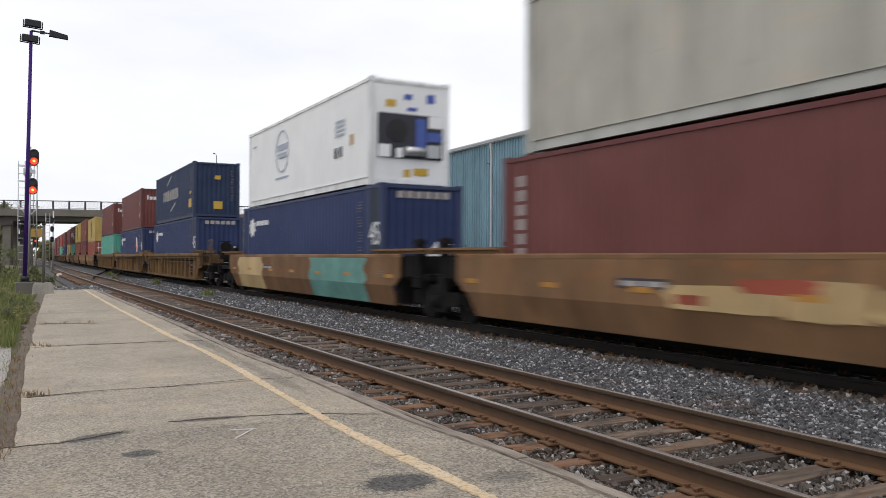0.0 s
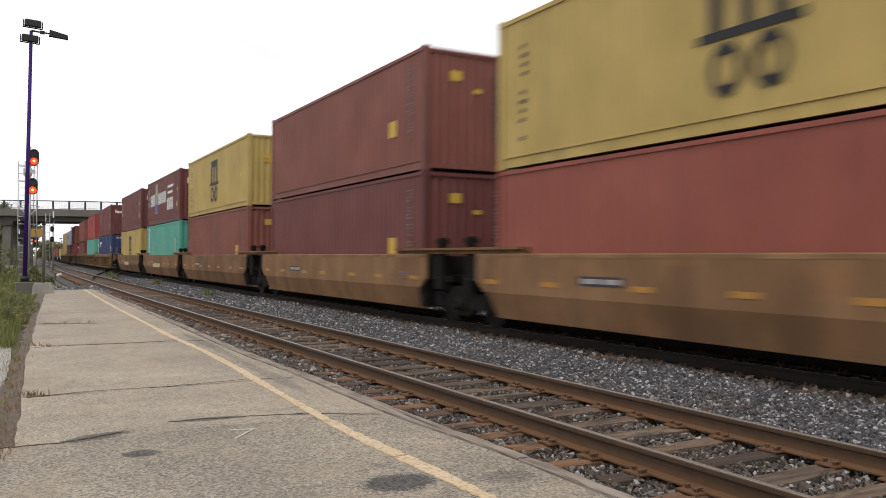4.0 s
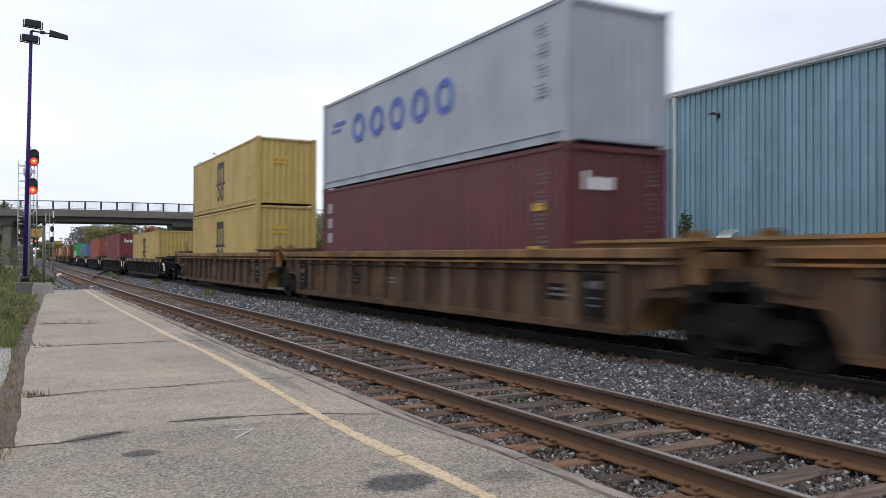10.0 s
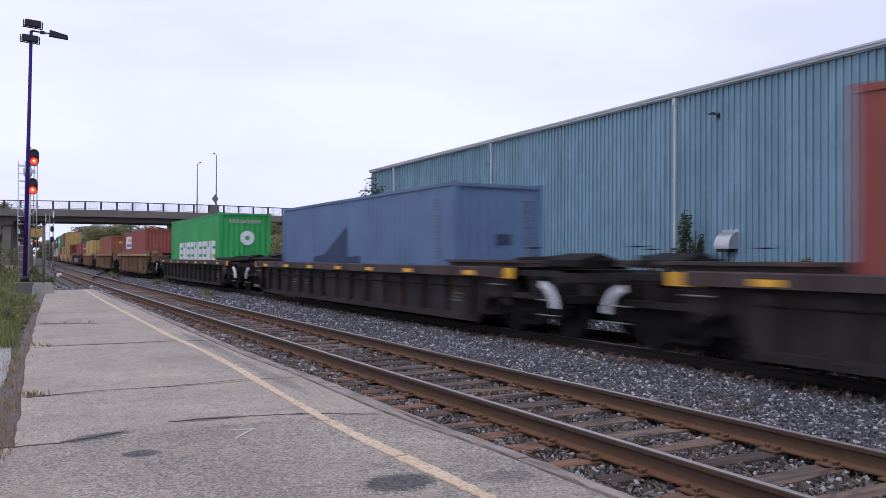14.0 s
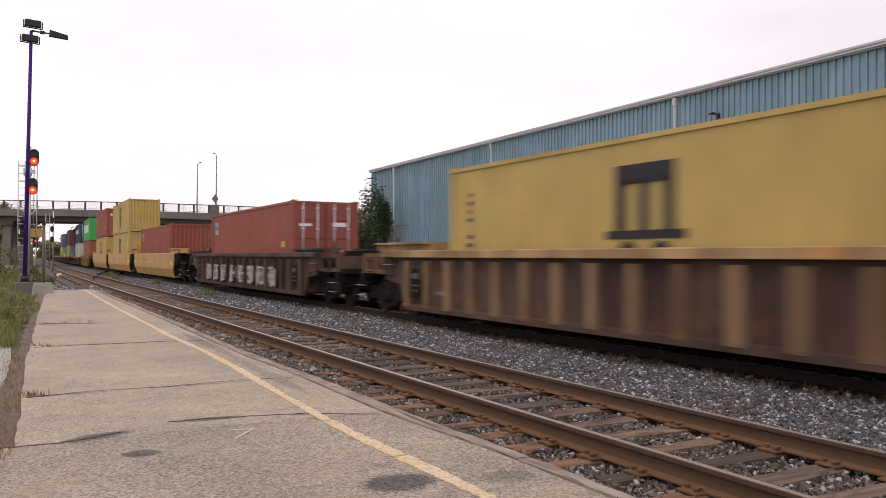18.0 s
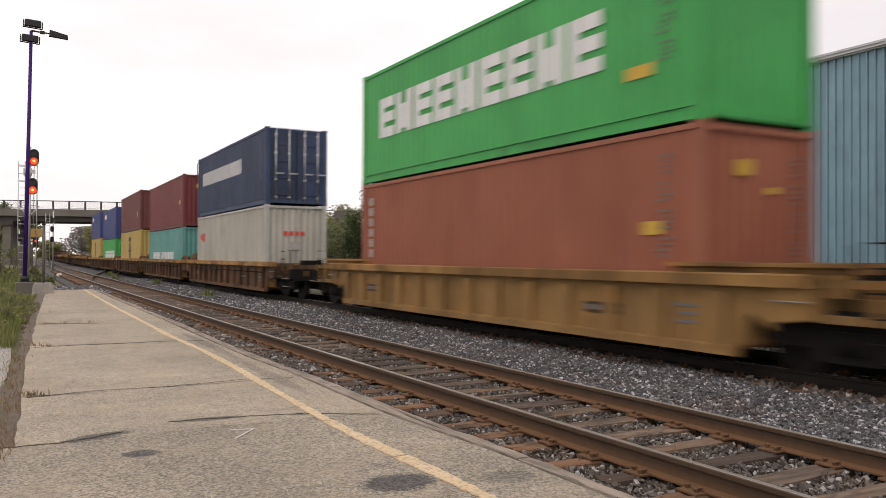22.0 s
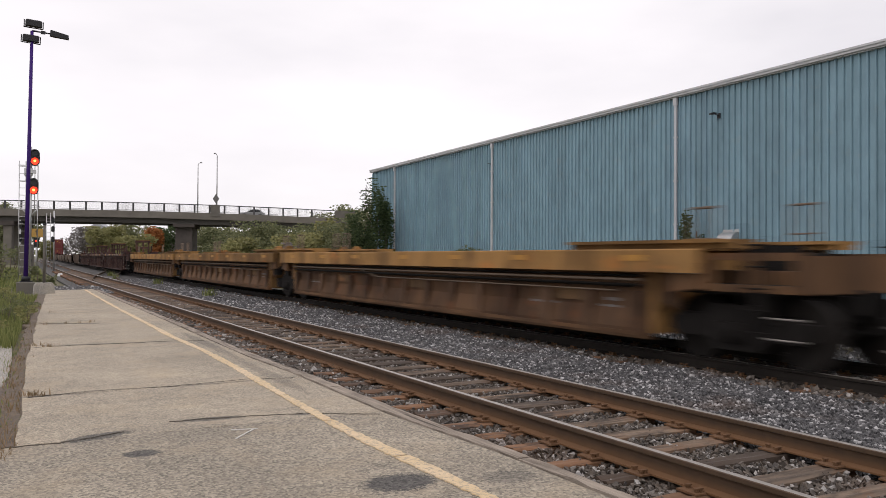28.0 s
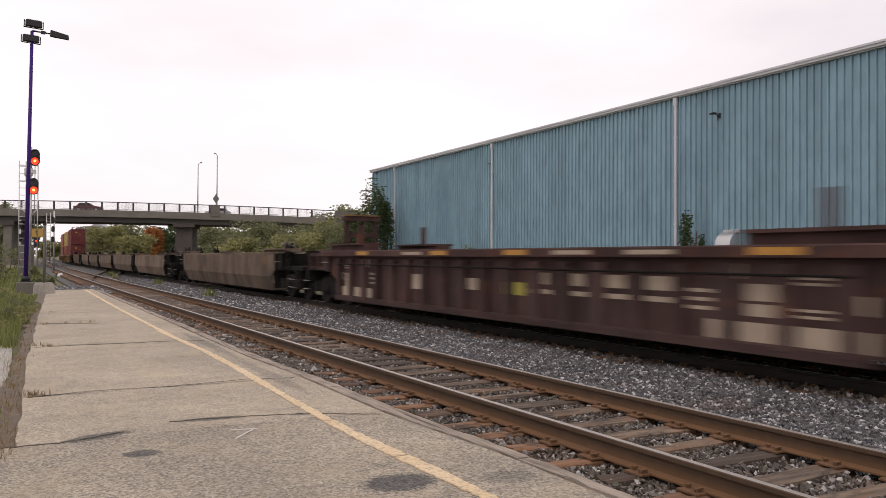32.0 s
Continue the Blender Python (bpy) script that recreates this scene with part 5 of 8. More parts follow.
def build_plants():
    rng = random.Random(8)
    # tree and creepers at the warehouse corner
    tree("corner_tree", "dark green leafy tree at the warehouse corner", 24.75, 55.3, -0.2, 6.8, 2.3, M_LEAF_DARK, 21, 6400, 0.085, 0.20, 0.06)
    bush("dark green bush under the corner tree", 23.6, 56.0, -0.2, 5.0, 2.2, M_LEAF_DARK, 22, 3200, 0.085)
    bush("dark green bush under the corner tree", 25.6, 55.6, -0.2, 5.6, 1.3, M_LEAF_DARK, 24, 1500, 0.085)
    bush("yellow-green bush beside the warehouse", 22.6, 58.0, -0.2, 4.0, 2.0, M_LEAF, 23, 1500, 0.085)
    for i, (y, h, w, mat) in enumerate(((24.5, 3.75, 0.9, M_LEAF_DARK), (25.5, 2.3, 0.9, M_LEAF_DARK), (23.6, 1.7, 1.5, M_LEAF_DARK), (18.4, 1.6, 1.2, M_LEAF), (19.4, 1.2, 0.8, M_LEAF),
                                        (27.0, 1.25, 0.6, M_LEAF_RED), (42.6, 2.5, 1.2, M_LEAF), (43.9, 2.35, 1.5, M_LEAF), (31, 1.0, 1.2, M_LEAF))):
        bush("creeper bush against the warehouse wall", wall_x(y) - 0.30 - 0.25 * w, y, -0.15, h, w, mat, 40 + i, int(520 * h * w) + 250, 0.055, "bushes along the warehouse")
    # bank of shrubs right of the bridge
    k = 0
    for xf, depth, z0, h, w, mat in ((-0.512, 118, -0.3, 6.2, 5.5, M_LEAF), (-0.46, 112, -0.3, 6.0, 9, M_LEAF), (-0.41, 108, -0.3, 6.3, 8, M_LEAF), (-0.37, 104, -0.3, 6.0, 8, M_LEAF),
                                     (-0.33, 100, -0.3, 5.5, 8, M_LEAF), (-0.29, 96, -0.3, 5.4, 8, M_LEAF), (-0.262, 90, -0.3, 6.1, 4, M_LEAF_YEL), (-0.225, 86, -0.3, 5.7, 7, M_LEAF), (-0.19, 82, -0.3, 6.0, 6, M_LEAF),
                                     (-0.25, 84, -0.3, 4.6, 7, M_LEAF_YEL), (-0.33, 94, -0.3, 4.4, 8, M_LEAF_YEL), (-0.44, 104, -0.3, 4.4, 8, M_LEAF_YEL), (-0.17, 76, -0.3, 4.8, 5, M_LEAF), (-0.29, 90, -0.3, 3.6, 9, M_LEAF_GREY)):
        x, y = ray_spot(xf, depth)
        bush("thick green shrubs on the bank by the bridge", x, y, z0, h, w, mat, 60 + k, 5200, 0.17, "shrubs on the bank")
        k += 1
    # trees beyond the bridge
    k = 0
    for xf, depth, h, w, mat, lab in ((-0.89, 250, 6.0, 9, M_LEAF_YEL, "yellow-green tree beyond the bridge"), (-0.815, 250, 10.2, 13, M_LEAF_GREY, "bare grey tree beyond the bridge"),
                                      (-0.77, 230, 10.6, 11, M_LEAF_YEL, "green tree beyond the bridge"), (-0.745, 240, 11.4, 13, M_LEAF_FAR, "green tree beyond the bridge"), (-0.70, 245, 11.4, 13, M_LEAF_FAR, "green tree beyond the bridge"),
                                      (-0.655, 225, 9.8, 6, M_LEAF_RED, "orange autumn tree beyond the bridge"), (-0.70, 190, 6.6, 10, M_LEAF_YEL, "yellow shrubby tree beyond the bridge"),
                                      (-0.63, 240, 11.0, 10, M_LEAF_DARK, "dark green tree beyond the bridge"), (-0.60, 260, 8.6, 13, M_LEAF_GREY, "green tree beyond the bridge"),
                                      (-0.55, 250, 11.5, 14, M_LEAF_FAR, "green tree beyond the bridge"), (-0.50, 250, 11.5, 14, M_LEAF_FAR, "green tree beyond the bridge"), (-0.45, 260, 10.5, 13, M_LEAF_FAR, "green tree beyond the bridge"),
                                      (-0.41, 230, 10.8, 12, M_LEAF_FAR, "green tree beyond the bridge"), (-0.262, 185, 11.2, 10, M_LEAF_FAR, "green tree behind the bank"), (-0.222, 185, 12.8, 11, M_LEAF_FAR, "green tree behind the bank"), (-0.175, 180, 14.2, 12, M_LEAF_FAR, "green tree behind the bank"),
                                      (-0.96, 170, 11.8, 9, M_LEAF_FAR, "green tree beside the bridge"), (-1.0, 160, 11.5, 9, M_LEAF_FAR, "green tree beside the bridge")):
        x, y = ray_spot(xf, depth)
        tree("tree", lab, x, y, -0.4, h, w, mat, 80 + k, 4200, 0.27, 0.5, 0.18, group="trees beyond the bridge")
        k += 1
    woods = Mesh()
    for i in range(90):
        xf = -1.1 + 2.3 * i / 90
        depth = rng.uniform(330, 480)
        x, y = ray_spot(xf, depth)
        if abs(x - px(y) - 8) < 16:
            continue
        leaf_cloud(woods, rng, x, y, 3.5, 9, 9, 4.6, 420, 0.6)
    solid("far_woods", woods, M_LEAF, "hazy green belt of distant trees", "woods", kind="stuff")
    house = thing("house", "pale house with a grey gable roof among trees", "house", at=pose(*ray_spot(-0.775, 262), -0.4, 0, 0, -20))
    part("wall", Mesh().box(-5, 5, -4, 4, 0, 9), M_TRIM, house)
    part("roof", Mesh().prism([(-5.6, 9), (5.6, 9), (0, 12.6)], "y", -4.5, 4.5), M_ROOF, house)
    for x in (-2.5, 2.5):
        part("window", Mesh().box(x - 0.7, x + 0.7, -4.06, -4.0, 5.2, 7.0), M_GLASS, house)
    # verge grass and weeds
    def verge(r):
        y = 15.0 + 17 * r.random() ** 1.1
        return left_edge(y) - 0.26 - abs(r.gauss(0, 0.8)), y, -0.12, 1.0 if y > 15 else 0.7
    grass_stuff("verge_grass", "tall green weeds and grass on the verge", M_GRASS, 5600, verge, 0.24, 1, 0.007)
    def weeds(r):
        y = 19 + 12 * r.random()
        return left_edge(y) - 0.62 - 2.3 * r.random(), y, -0.12, 1.0
    grass_stuff("tall_weeds", "tall leafy weeds beside the platform end", M_GRASS, 5200, weeds, 0.40, 2, 0.009, 0.7)
    def dry(r):
        y = 7.6 + 19 * r.random() ** 1.1
        return left_edge(y) + r.gauss(-0.11, 0.075), y, -0.035, 0.45 + 0.9 * abs(math.sin(y * 1.9) * math.sin(y * 0.77)) + (0.4 if 10 < y < 15 else 0)
    grass_stuff("dry_grass", "dry brown grass tufts along the platform edge", M_DRYGRASS, 700, dry, 0.036, 3, 0.0034, 1.3)
    def greens(r):
        y = 7.4 + 8.5 * r.random()
        return left_edge(y) + r.gauss(-0.20, 0.12), y, -0.03, 0.5 + 0.8 * abs(math.sin(y * 2.7))
    grass_stuff("verge_weeds", "sparse green weeds on the dirt strip", M_GRASS, 260, greens, 0.05, 9, 0.004, 1.4)
    def clumps(r):
        y = r.choice((6.7, 7.2, 7.7, 8.6, 9.3, 10.1, 11.4, 12.6)) + r.gauss(0, 0.14)
        return left_edge(y) - 0.10 + r.gauss(0, 0.06), y, -0.02, 1.0
    grass_stuff("verge_tufts", "reddish dry grass tufts beside the platform", M_DRYGRASS, 260, clumps, 0.085, 7, 0.003, 1.6)
    def tufts(r):
        cx, cy = r.choice(((0.30, 9.28), (0.36, 9.25), (0.33, 9.27), (0.78, 18.7), (0.95, 18.75), (1.22, 18.8), (1.5, 18.85), (1.75, 18.9), (0.66, 14.15), (0.75, 14.1), (1.17, 22.6), (0.55, 14.4), (0.27, 9.3), (0.8, 24.4), (0.95, 24.4)))
        return cx + r.gauss(0, 0.06), cy + r.gauss(0, 0.03), 0.0, 0.6
    grass_stuff("crack_weeds", "small weeds growing in platform cracks", M_DRYGRASS, 190, tufts, 0.12, 4, 0.004, 1.3)
    def between(r):
        cx, cy = r.choice(((7.4, 33), (7.9, 48), (7.2, 61), (8.1, 72)))
        return cx + r.gauss(0, 0.12), cy + r.gauss(0, 0.2), -0.22, 1.0
    grass_stuff("track_weeds", "small green weeds between the tracks", M_GRASS, 220, between, 0.40, 5, 0.012, 0.7)
    def farleft(r):
        y = 38 + 60 * r.random()
        return left_edge(36) - 4 + 4.2 * r.random() + 0.03 * (y - 36), y, -0.3, 1.0
    grass_stuff("rough_grass", "rough green grass beyond the platform", M_GRASS, 5000, farleft, 0.55, 6, 0.02, 0.5)
    for i, (y, dx, h, w) in enumerate(((19.6, 0.05, 0.50, 0.6), (20.6, -0.45, 0.6, 0.8), (22.0, 0.0, 0.5, 0.7), (17.6, -0.5, 0.45, 0.6), (14.0, -0.5, 0.3, 0.5), (24.5, -0.2, 0.6, 0.9), (26.5, -0.7, 0.7, 1.0))):
        bush("leafy green weed beside the platform", left_edge(y) - 0.3 + dx, y, -0.15, h, w, M_LEAF if i % 3 else M_LEAF_YEL, 150 + i, 420, 0.028, "weeds beside the platform")
    bush("low green bush beside the post", 1.45, 39.0, -0.3, 1.25, 1.3, M_LEAF, 130, 420, 0.07)
    for i, (x, y, h) in enumerate(((-0.4, 52, 2.2), (-1.2, 44, 1.5), (0.2, 70, 2.5), (0.9, 85, 3), (-0.6, 33, 0.9), (0.1, 29, 0.7))):
        bush("green weedy bush on the verge", x, y, -0.3, h, h * 1.1, M_LEAF, 140 + i, 500, 0.09)
# ---- the train: containers ----
def corrugated(a0, a1, z0, z1, flip, pitch=0.28, deep=0.034):
    """A corrugated sheet along one axis, standing in the plane 0; ribs go inwards."""
    n = max(2, round((a1 - a0) / pitch))
    p = (a1 - a0) / n
    pts = []
    for i in range(n):
        q = a0 + i * p
        pts += [(q, 0.0), (q + p * 0.28, 0.0), (q + p * 0.5, deep), (q + p * 0.78, deep)]
    pts.append((a1, 0.0))
    return pts


def side_sheet(length):
    m = Mesh()
    pts = corrugated(-length / 2 + 0.1, length / 2 - 0.1, 0, 0, False)
    k = len(pts)
    for s in (-1,):
        v = [(d, a, 0.235) for a, d in pts] + [(d, a, 2.79) for a, d in pts]
        m.add(v, [(i + 1, i, k + i, k + i + 1) for i in range(k - 1)])
        m.box(0.0, 0.04, pts[0][0], pts[-1][0], 0.215, 0.235)
    return m


def end_sheet():
    m = Mesh()
    pts = corrugated(-1.10, 1.10, 0, 0, False, 0.24, 0.04)
    k = len(pts)
    return m.add([(a, d, 0.16) for a, d in pts] + [(a, d, 2.79) for a, d in pts], [(i, i + 1, k + i + 1, k + i) for i in range(k - 1)])


def roof_sheet(length):
    m = Mesh()
    pts = corrugated(-length / 2 + 0.08, length / 2 - 0.08, 0, 0, False, 0.36, 0.02)
    k = len(pts)
    return m.add([(-1.16, a, 2.862 - d) for a, d in pts] + [(1.16, a, 2.862 - d) for a, d in pts], [(i, i + k, i + k + 1, i + 1) for i in range(k - 1)])


def frame_mesh(length):
    m, h = Mesh(), length / 2
    for s in (-1, 1):
        m.box(*sorted((s * 1.178, s * 1.12)), -h + 0.15, h - 0.15, 0.03, 0.215)   # bottom rails, set back
        m.box(*sorted((s * 1.219, s * 1.16)), -h + 0.15, h - 0.15, 2.78, 2.86)     # top rails
        m.box(-1.05, 1.05, *sorted((s * h, s * (h - 0.09))), 0.06, 0.17)
        m.box(-1.05, 1.05, *sorted((s * h, s * (h - 0.09))), 2.77, 2.86)
    m.box(-1.15, 1.15, -h + 0.1, h - 0.1, 0.10, 0.15)                              # floor
    return m


def post_mesh():
    m = Mesh()
    m.box(-0.085, 0.085, -0.08, 0.08, 0.118, 2.778, 0.012)
    for z in (0.0, 2.778):
        m.box(-0.089, 0.089, -0.085, 0.085, z, z + 0.118)
    return m


def door_mesh():
    m = Mesh()
    m.box(0.02, 1.11, -0.03, 0.03, 0.17, 2.77)
    for z in (0.35, 0.98, 1.61, 2.24):
        m.prism([(0.08, z), (1.05, z), (1.02, z + 0.06), (1.02, z + 0.34), (1.05, z + 0.40), (0.08, z + 0.40), (0.11, z + 0.34), (0.11, z + 0.06)], "y", -0.055, -0.03)
    return m


def rod_mesh():
    m = Mesh().rod((0, 0, 0.10), (0, 0, 2.80), 0.022, n=8)
    for z in (0.25, 0.9, 1.9, 2.6):
        m.box(-0.05, 0.05, -0.02, 0.045, z, z + 0.06)
    m.box(-0.02, 0.32, -0.03, -0.012, 1.15, 1.19)
    return m


BOX_GROUP = "containers of the train"


def container(label, colour, length=12.19, doors=False, post_tint=None):
    """A shipping container; its front end looks along -y."""
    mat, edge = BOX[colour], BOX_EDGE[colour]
    c = thing("shipping_container", label, "container", BOX_GROUP)
    h = length / 2
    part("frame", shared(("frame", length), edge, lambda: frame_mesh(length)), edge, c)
    for s in (-1, 1):
        part("side_panel", shared(("side_panel", length), mat, lambda: side_sheet(length)), mat, c, at=pose(s * 1.205, 0, 0, 0, 0, 0 if s < 0 else 180))
        for e in (-1, 1):
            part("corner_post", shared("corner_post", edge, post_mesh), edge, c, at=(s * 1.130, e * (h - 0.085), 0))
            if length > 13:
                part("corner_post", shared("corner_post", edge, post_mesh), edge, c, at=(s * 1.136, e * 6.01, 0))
    part("roof", shared(("roof", length), mat, lambda: roof_sheet(length)), mat, c)
    part("end_panel", shared("end_panel", mat, end_sheet), mat, c, at=pose(0, h - 0.03, 0, 0, 0, 180))
    if doors:
        for s in (-1, 1):
            d = part("door", shared("door", mat, door_mesh), mat, c, "container door with lock rods", at=(0 if s > 0 else -1.13, -h + 0.05, 0))
            for x in (0.30, 0.82):
                part("lock_rod", shared("lock_rod", M_GALV, rod_mesh), M_GALV, d, at=(x, -0.085, 0))
    else:
        part("end_panel", shared("end_panel", mat, end_sheet), mat, c, at=(0, -h + 0.03, 0))
    return c


def on_side(c, name, mat, pieces, x=-1.2115):
    """Flat painted shapes on the near side: (from, to) along y and z."""
    single = name in ("yellow_label", "label_patch", "sticker", "plate", "lettering", "repaint_patch") and len(pieces) < 7
    for group in ([[q] for q in pieces] if single else [pieces]):
        m = Mesh()
        for y0, y1, z0, z1 in group:
            m.box(x, x + 0.005, y0, y1, z0, z1)
        part(name, m, mat, c)


def on_front(c, name, mat, pieces, length=12.19):
    y = -length / 2 + 0.018
    single = name in ("yellow_label", "label_patch", "round_label", "lettering") and len(pieces) < 7
    for group in ([[q] for q in pieces] if single else [pieces]):
        m = Mesh()
        for x0, x1, z0, z1 in group:
            m.box(x0, x1, y, y + 0.006, z0, z1)
        part(name, m, mat, c)


def bars(y0, y1, z0, z1, n, rand):
    """Unreadable writing: short bars in broken groups of uneven width."""
    out, step = [], (z1 - z0) / n
    for i in range(n):
        if n > 8 and i % 5 == 4:
            continue
        z, a = z1 - step * (i + 0.5), rand.choice((0.0, 0.0, 0.25))
        out.append((y0 + (y1 - y0) * a, y0 + (y1 - y0) * rand.uniform(a + 0.4, 1), z - step * 0.22, z + step * 0.22))
    return out


def marks_common(c, length, rand, mat=None, front=True, id_bars=True, back=0.0):
    h = length / 2
    mat = mat or M_PRINT
    if id_bars:
        on_side(c, "small_print", mat, bars(-h + 0.60 + back, -h + 0.90 + back, 0.95, 2.5, 19, rand))
    if front:
        on_front(c, "small_print", mat, bars(0.72, 0.90, 0.9, 2.5, 19, rand), length)


def marks_lettered(c, rand, length=12.19):
    h = length / 2
    marks_common(c, length, rand)
    on_side(c, "lettering", M_OFFWHITE, [(h - 0.80, h - 0.50, z, z + 0.28) for z in (2.15, 1.72, 1.29)])
    # a painted name as plain bars
    on_front(c, "lettering", M_WHITE, [(-0.80, -0.70, 2.08, 2.40), (-0.63, -0.42, 2.08, 2.30), (-0.36, -0.15, 2.08, 2.30)], length)
    on_side(c, "yellow_label", M_YMARK, [(-h + 0.72, -h + 1.10, 0.82, 1.08), (-h + 0.66, -h + 0.98, 1.72, 1.86)])
    on_front(c, "yellow_label", M_YMARK, [(0.45, 0.95, 0.38, 0.62)], length)


def round_bar(yc, zc, ry, rz):
    """A plain open ring, flat on the side of a container."""
    m, n = Mesh(), 20
    for i in range(n):
        a0, a1 = 2 * math.pi * i / n, 2 * math.pi * (i + 1) / n
        m.prism([(yc + k * ry * math.cos(a), zc + k * rz * math.sin(a)) for k, a in ((1, a0), (1, a1), (0.58, a1), (0.58, a0))], "x", -1.2135, -1.2085)
    return m


def marks_emblem(c, rand, upper):
    h = 6.095
    q = 0.0
    on_side(c, "small_print", M_DARKMARK, bars(h - 0.98, h - 0.72, 0.45, 2.35, 11, rand))
    m = [(q - 0.66, q + 0.66, 2.12, 2.42), (q - 0.66, q - 0.40, 1.38, 2.2), (q - 0.12, q + 0.12, 1.38, 2.2), (q + 0.40, q + 0.66, 1.38, 2.2), (q - 0.88, q + 0.88, 1.27, 1.40)]
    part("emblem", round_bar(q + 0.36, 0.86, 0.29, 0.38), M_BLACKMARK, c)
    part("emblem", round_bar(q - 0.36, 0.86, 0.29, 0.38), M_BLACKMARK, c)
    on_side(c, "emblem", M_BLACKMARK, m)
    on_front(c, "yellow_label", M_YMARK, [(-0.55, 0.05, 1.95, 2.08), (-0.55, 0.05, 1.78, 1.88)])
    on_side(c, "yellow_label", M_YMARK, [(-h + 0.8, -h + 1.3, 1.25, 1.4)])


def marks_45(c, rand, star=True):
    h = 6.86
    marks_common(c, 13.72, rand, front=False, back=0.75)
    txt = bpy.data.curves.new("45", "FONT")
    txt.body, txt.size, txt.extrude, txt.align_x = "45", 0.86, 0.003, "CENTER"
    tmp = bpy.data.objects.new("tmp", txt)
    me = bpy.data.meshes.new_from_object(tmp)
    me.materials.clear()
    me.materials.append(M_WHITE)
    bpy.data.objects.remove(tmp)
    bpy.data.curves.remove(txt)
    part("length_figure", me, None, c, "white painted figure", at=pose(-1.219, -h + 0.42, 1.30, 90, 0, -90) @ Matrix.Diagonal((0.80, 1, 1, 1)))
    on_side(c, "repaint_patch", M_ENDNAVY, [(-h + 0.17, -h + 0.76, 0.25, 2.77)], x=-1.2135)
    part("length_figure", me, None, c, "white painted figure", at=pose(0.55, -h + 0.014, 0.80, 90, 0, 0))
    on_front(c, "lettering", M_OFFWHITE, [(-0.75 + i * 0.27, -0.55 + i * 0.27, 2.52, 2.70) for i in range(6)], 13.72)
    if star:
        burst = Mesh()
        ring = [(h - 1.32 + r * 1.25 * math.cos(a), 2.08 + r * math.sin(a)) for a, r in ((2 * math.pi * k / 24, (0.27, 0.40, 0.30)[k % 3]) for k in range(24))]
        part("emblem", burst.prism(ring[::-1], "x", -1.2135, -1.2085), M_WHITE, c, "white star burst")
        on_side(c, "lettering", M_WHITE, [(h - 2.02 - 0.21 * k, h - 1.86 - 0.21 * k, 2.14, 2.32) for k in range(8)])


def marks_teal(c, rand, length):
    h = length / 2
    marks_common(c, length, rand, front=False)
    on_side(c, "small_print", M_BLUEMARK, [(h - 1.02, h - 0.90, z, z + 0.22) for z in (2.35, 2.05, 1.75, 1.45, 1.15, 0.85, 0.55)])
    on_side(c, "panel", M_PANEL, [(h - 1.20, h - 0.66, 0.4, 2.7)], x=-1.2085)
    on_side(c, "label_patch", M_OFFWHITE, [(-h + 1.1, -h + 1.5, 1.1, 1.9)])
    on_front(c, "yellow_label", M_YMARK, [(-0.1, 0.3, 1.4, 1.65)], length)


def marks_blocks(c, mat, y0, w, gap, n, z0, z1, cut="v"):
    """A big painted name as a row of plain bars, from y0 towards the front: lying bars (h), upright bars (v) or full blocks (b) in each cell."""
    for i in range(n):
        b = y0 - i * (w + gap)
        m, t = Mesh(), z1 - z0
        if cut == "h":
            cells = [(b - 0.30 * w, b, z0, z1)]
            cells += [(b - w, b - 0.34 * w, z0 + t * q, z0 + t * (q + 0.25)) for q in (0.0, 0.38, 0.75)] if i % 3 != 1 else [(b - w, b - 0.66 * w, z0, z1), (b - 0.62 * w, b - 0.34 * w, z0 + 0.1, z1 - 0.3 * t)]
        elif cut == "v":
            cells = [(b - 0.36 * w, b, z0, z1), (b - w, b - 0.64 * w, z0, z1)]
        else:
            cells = [(b - w, b, z0, z1)]
        for k, (ya, yb, za, zb) in enumerate(cells):
            m.box(-1.2115 - 0.0008 * k, -1.2065, ya, yb, za, zb)
        part("lettering", m, mat, c)


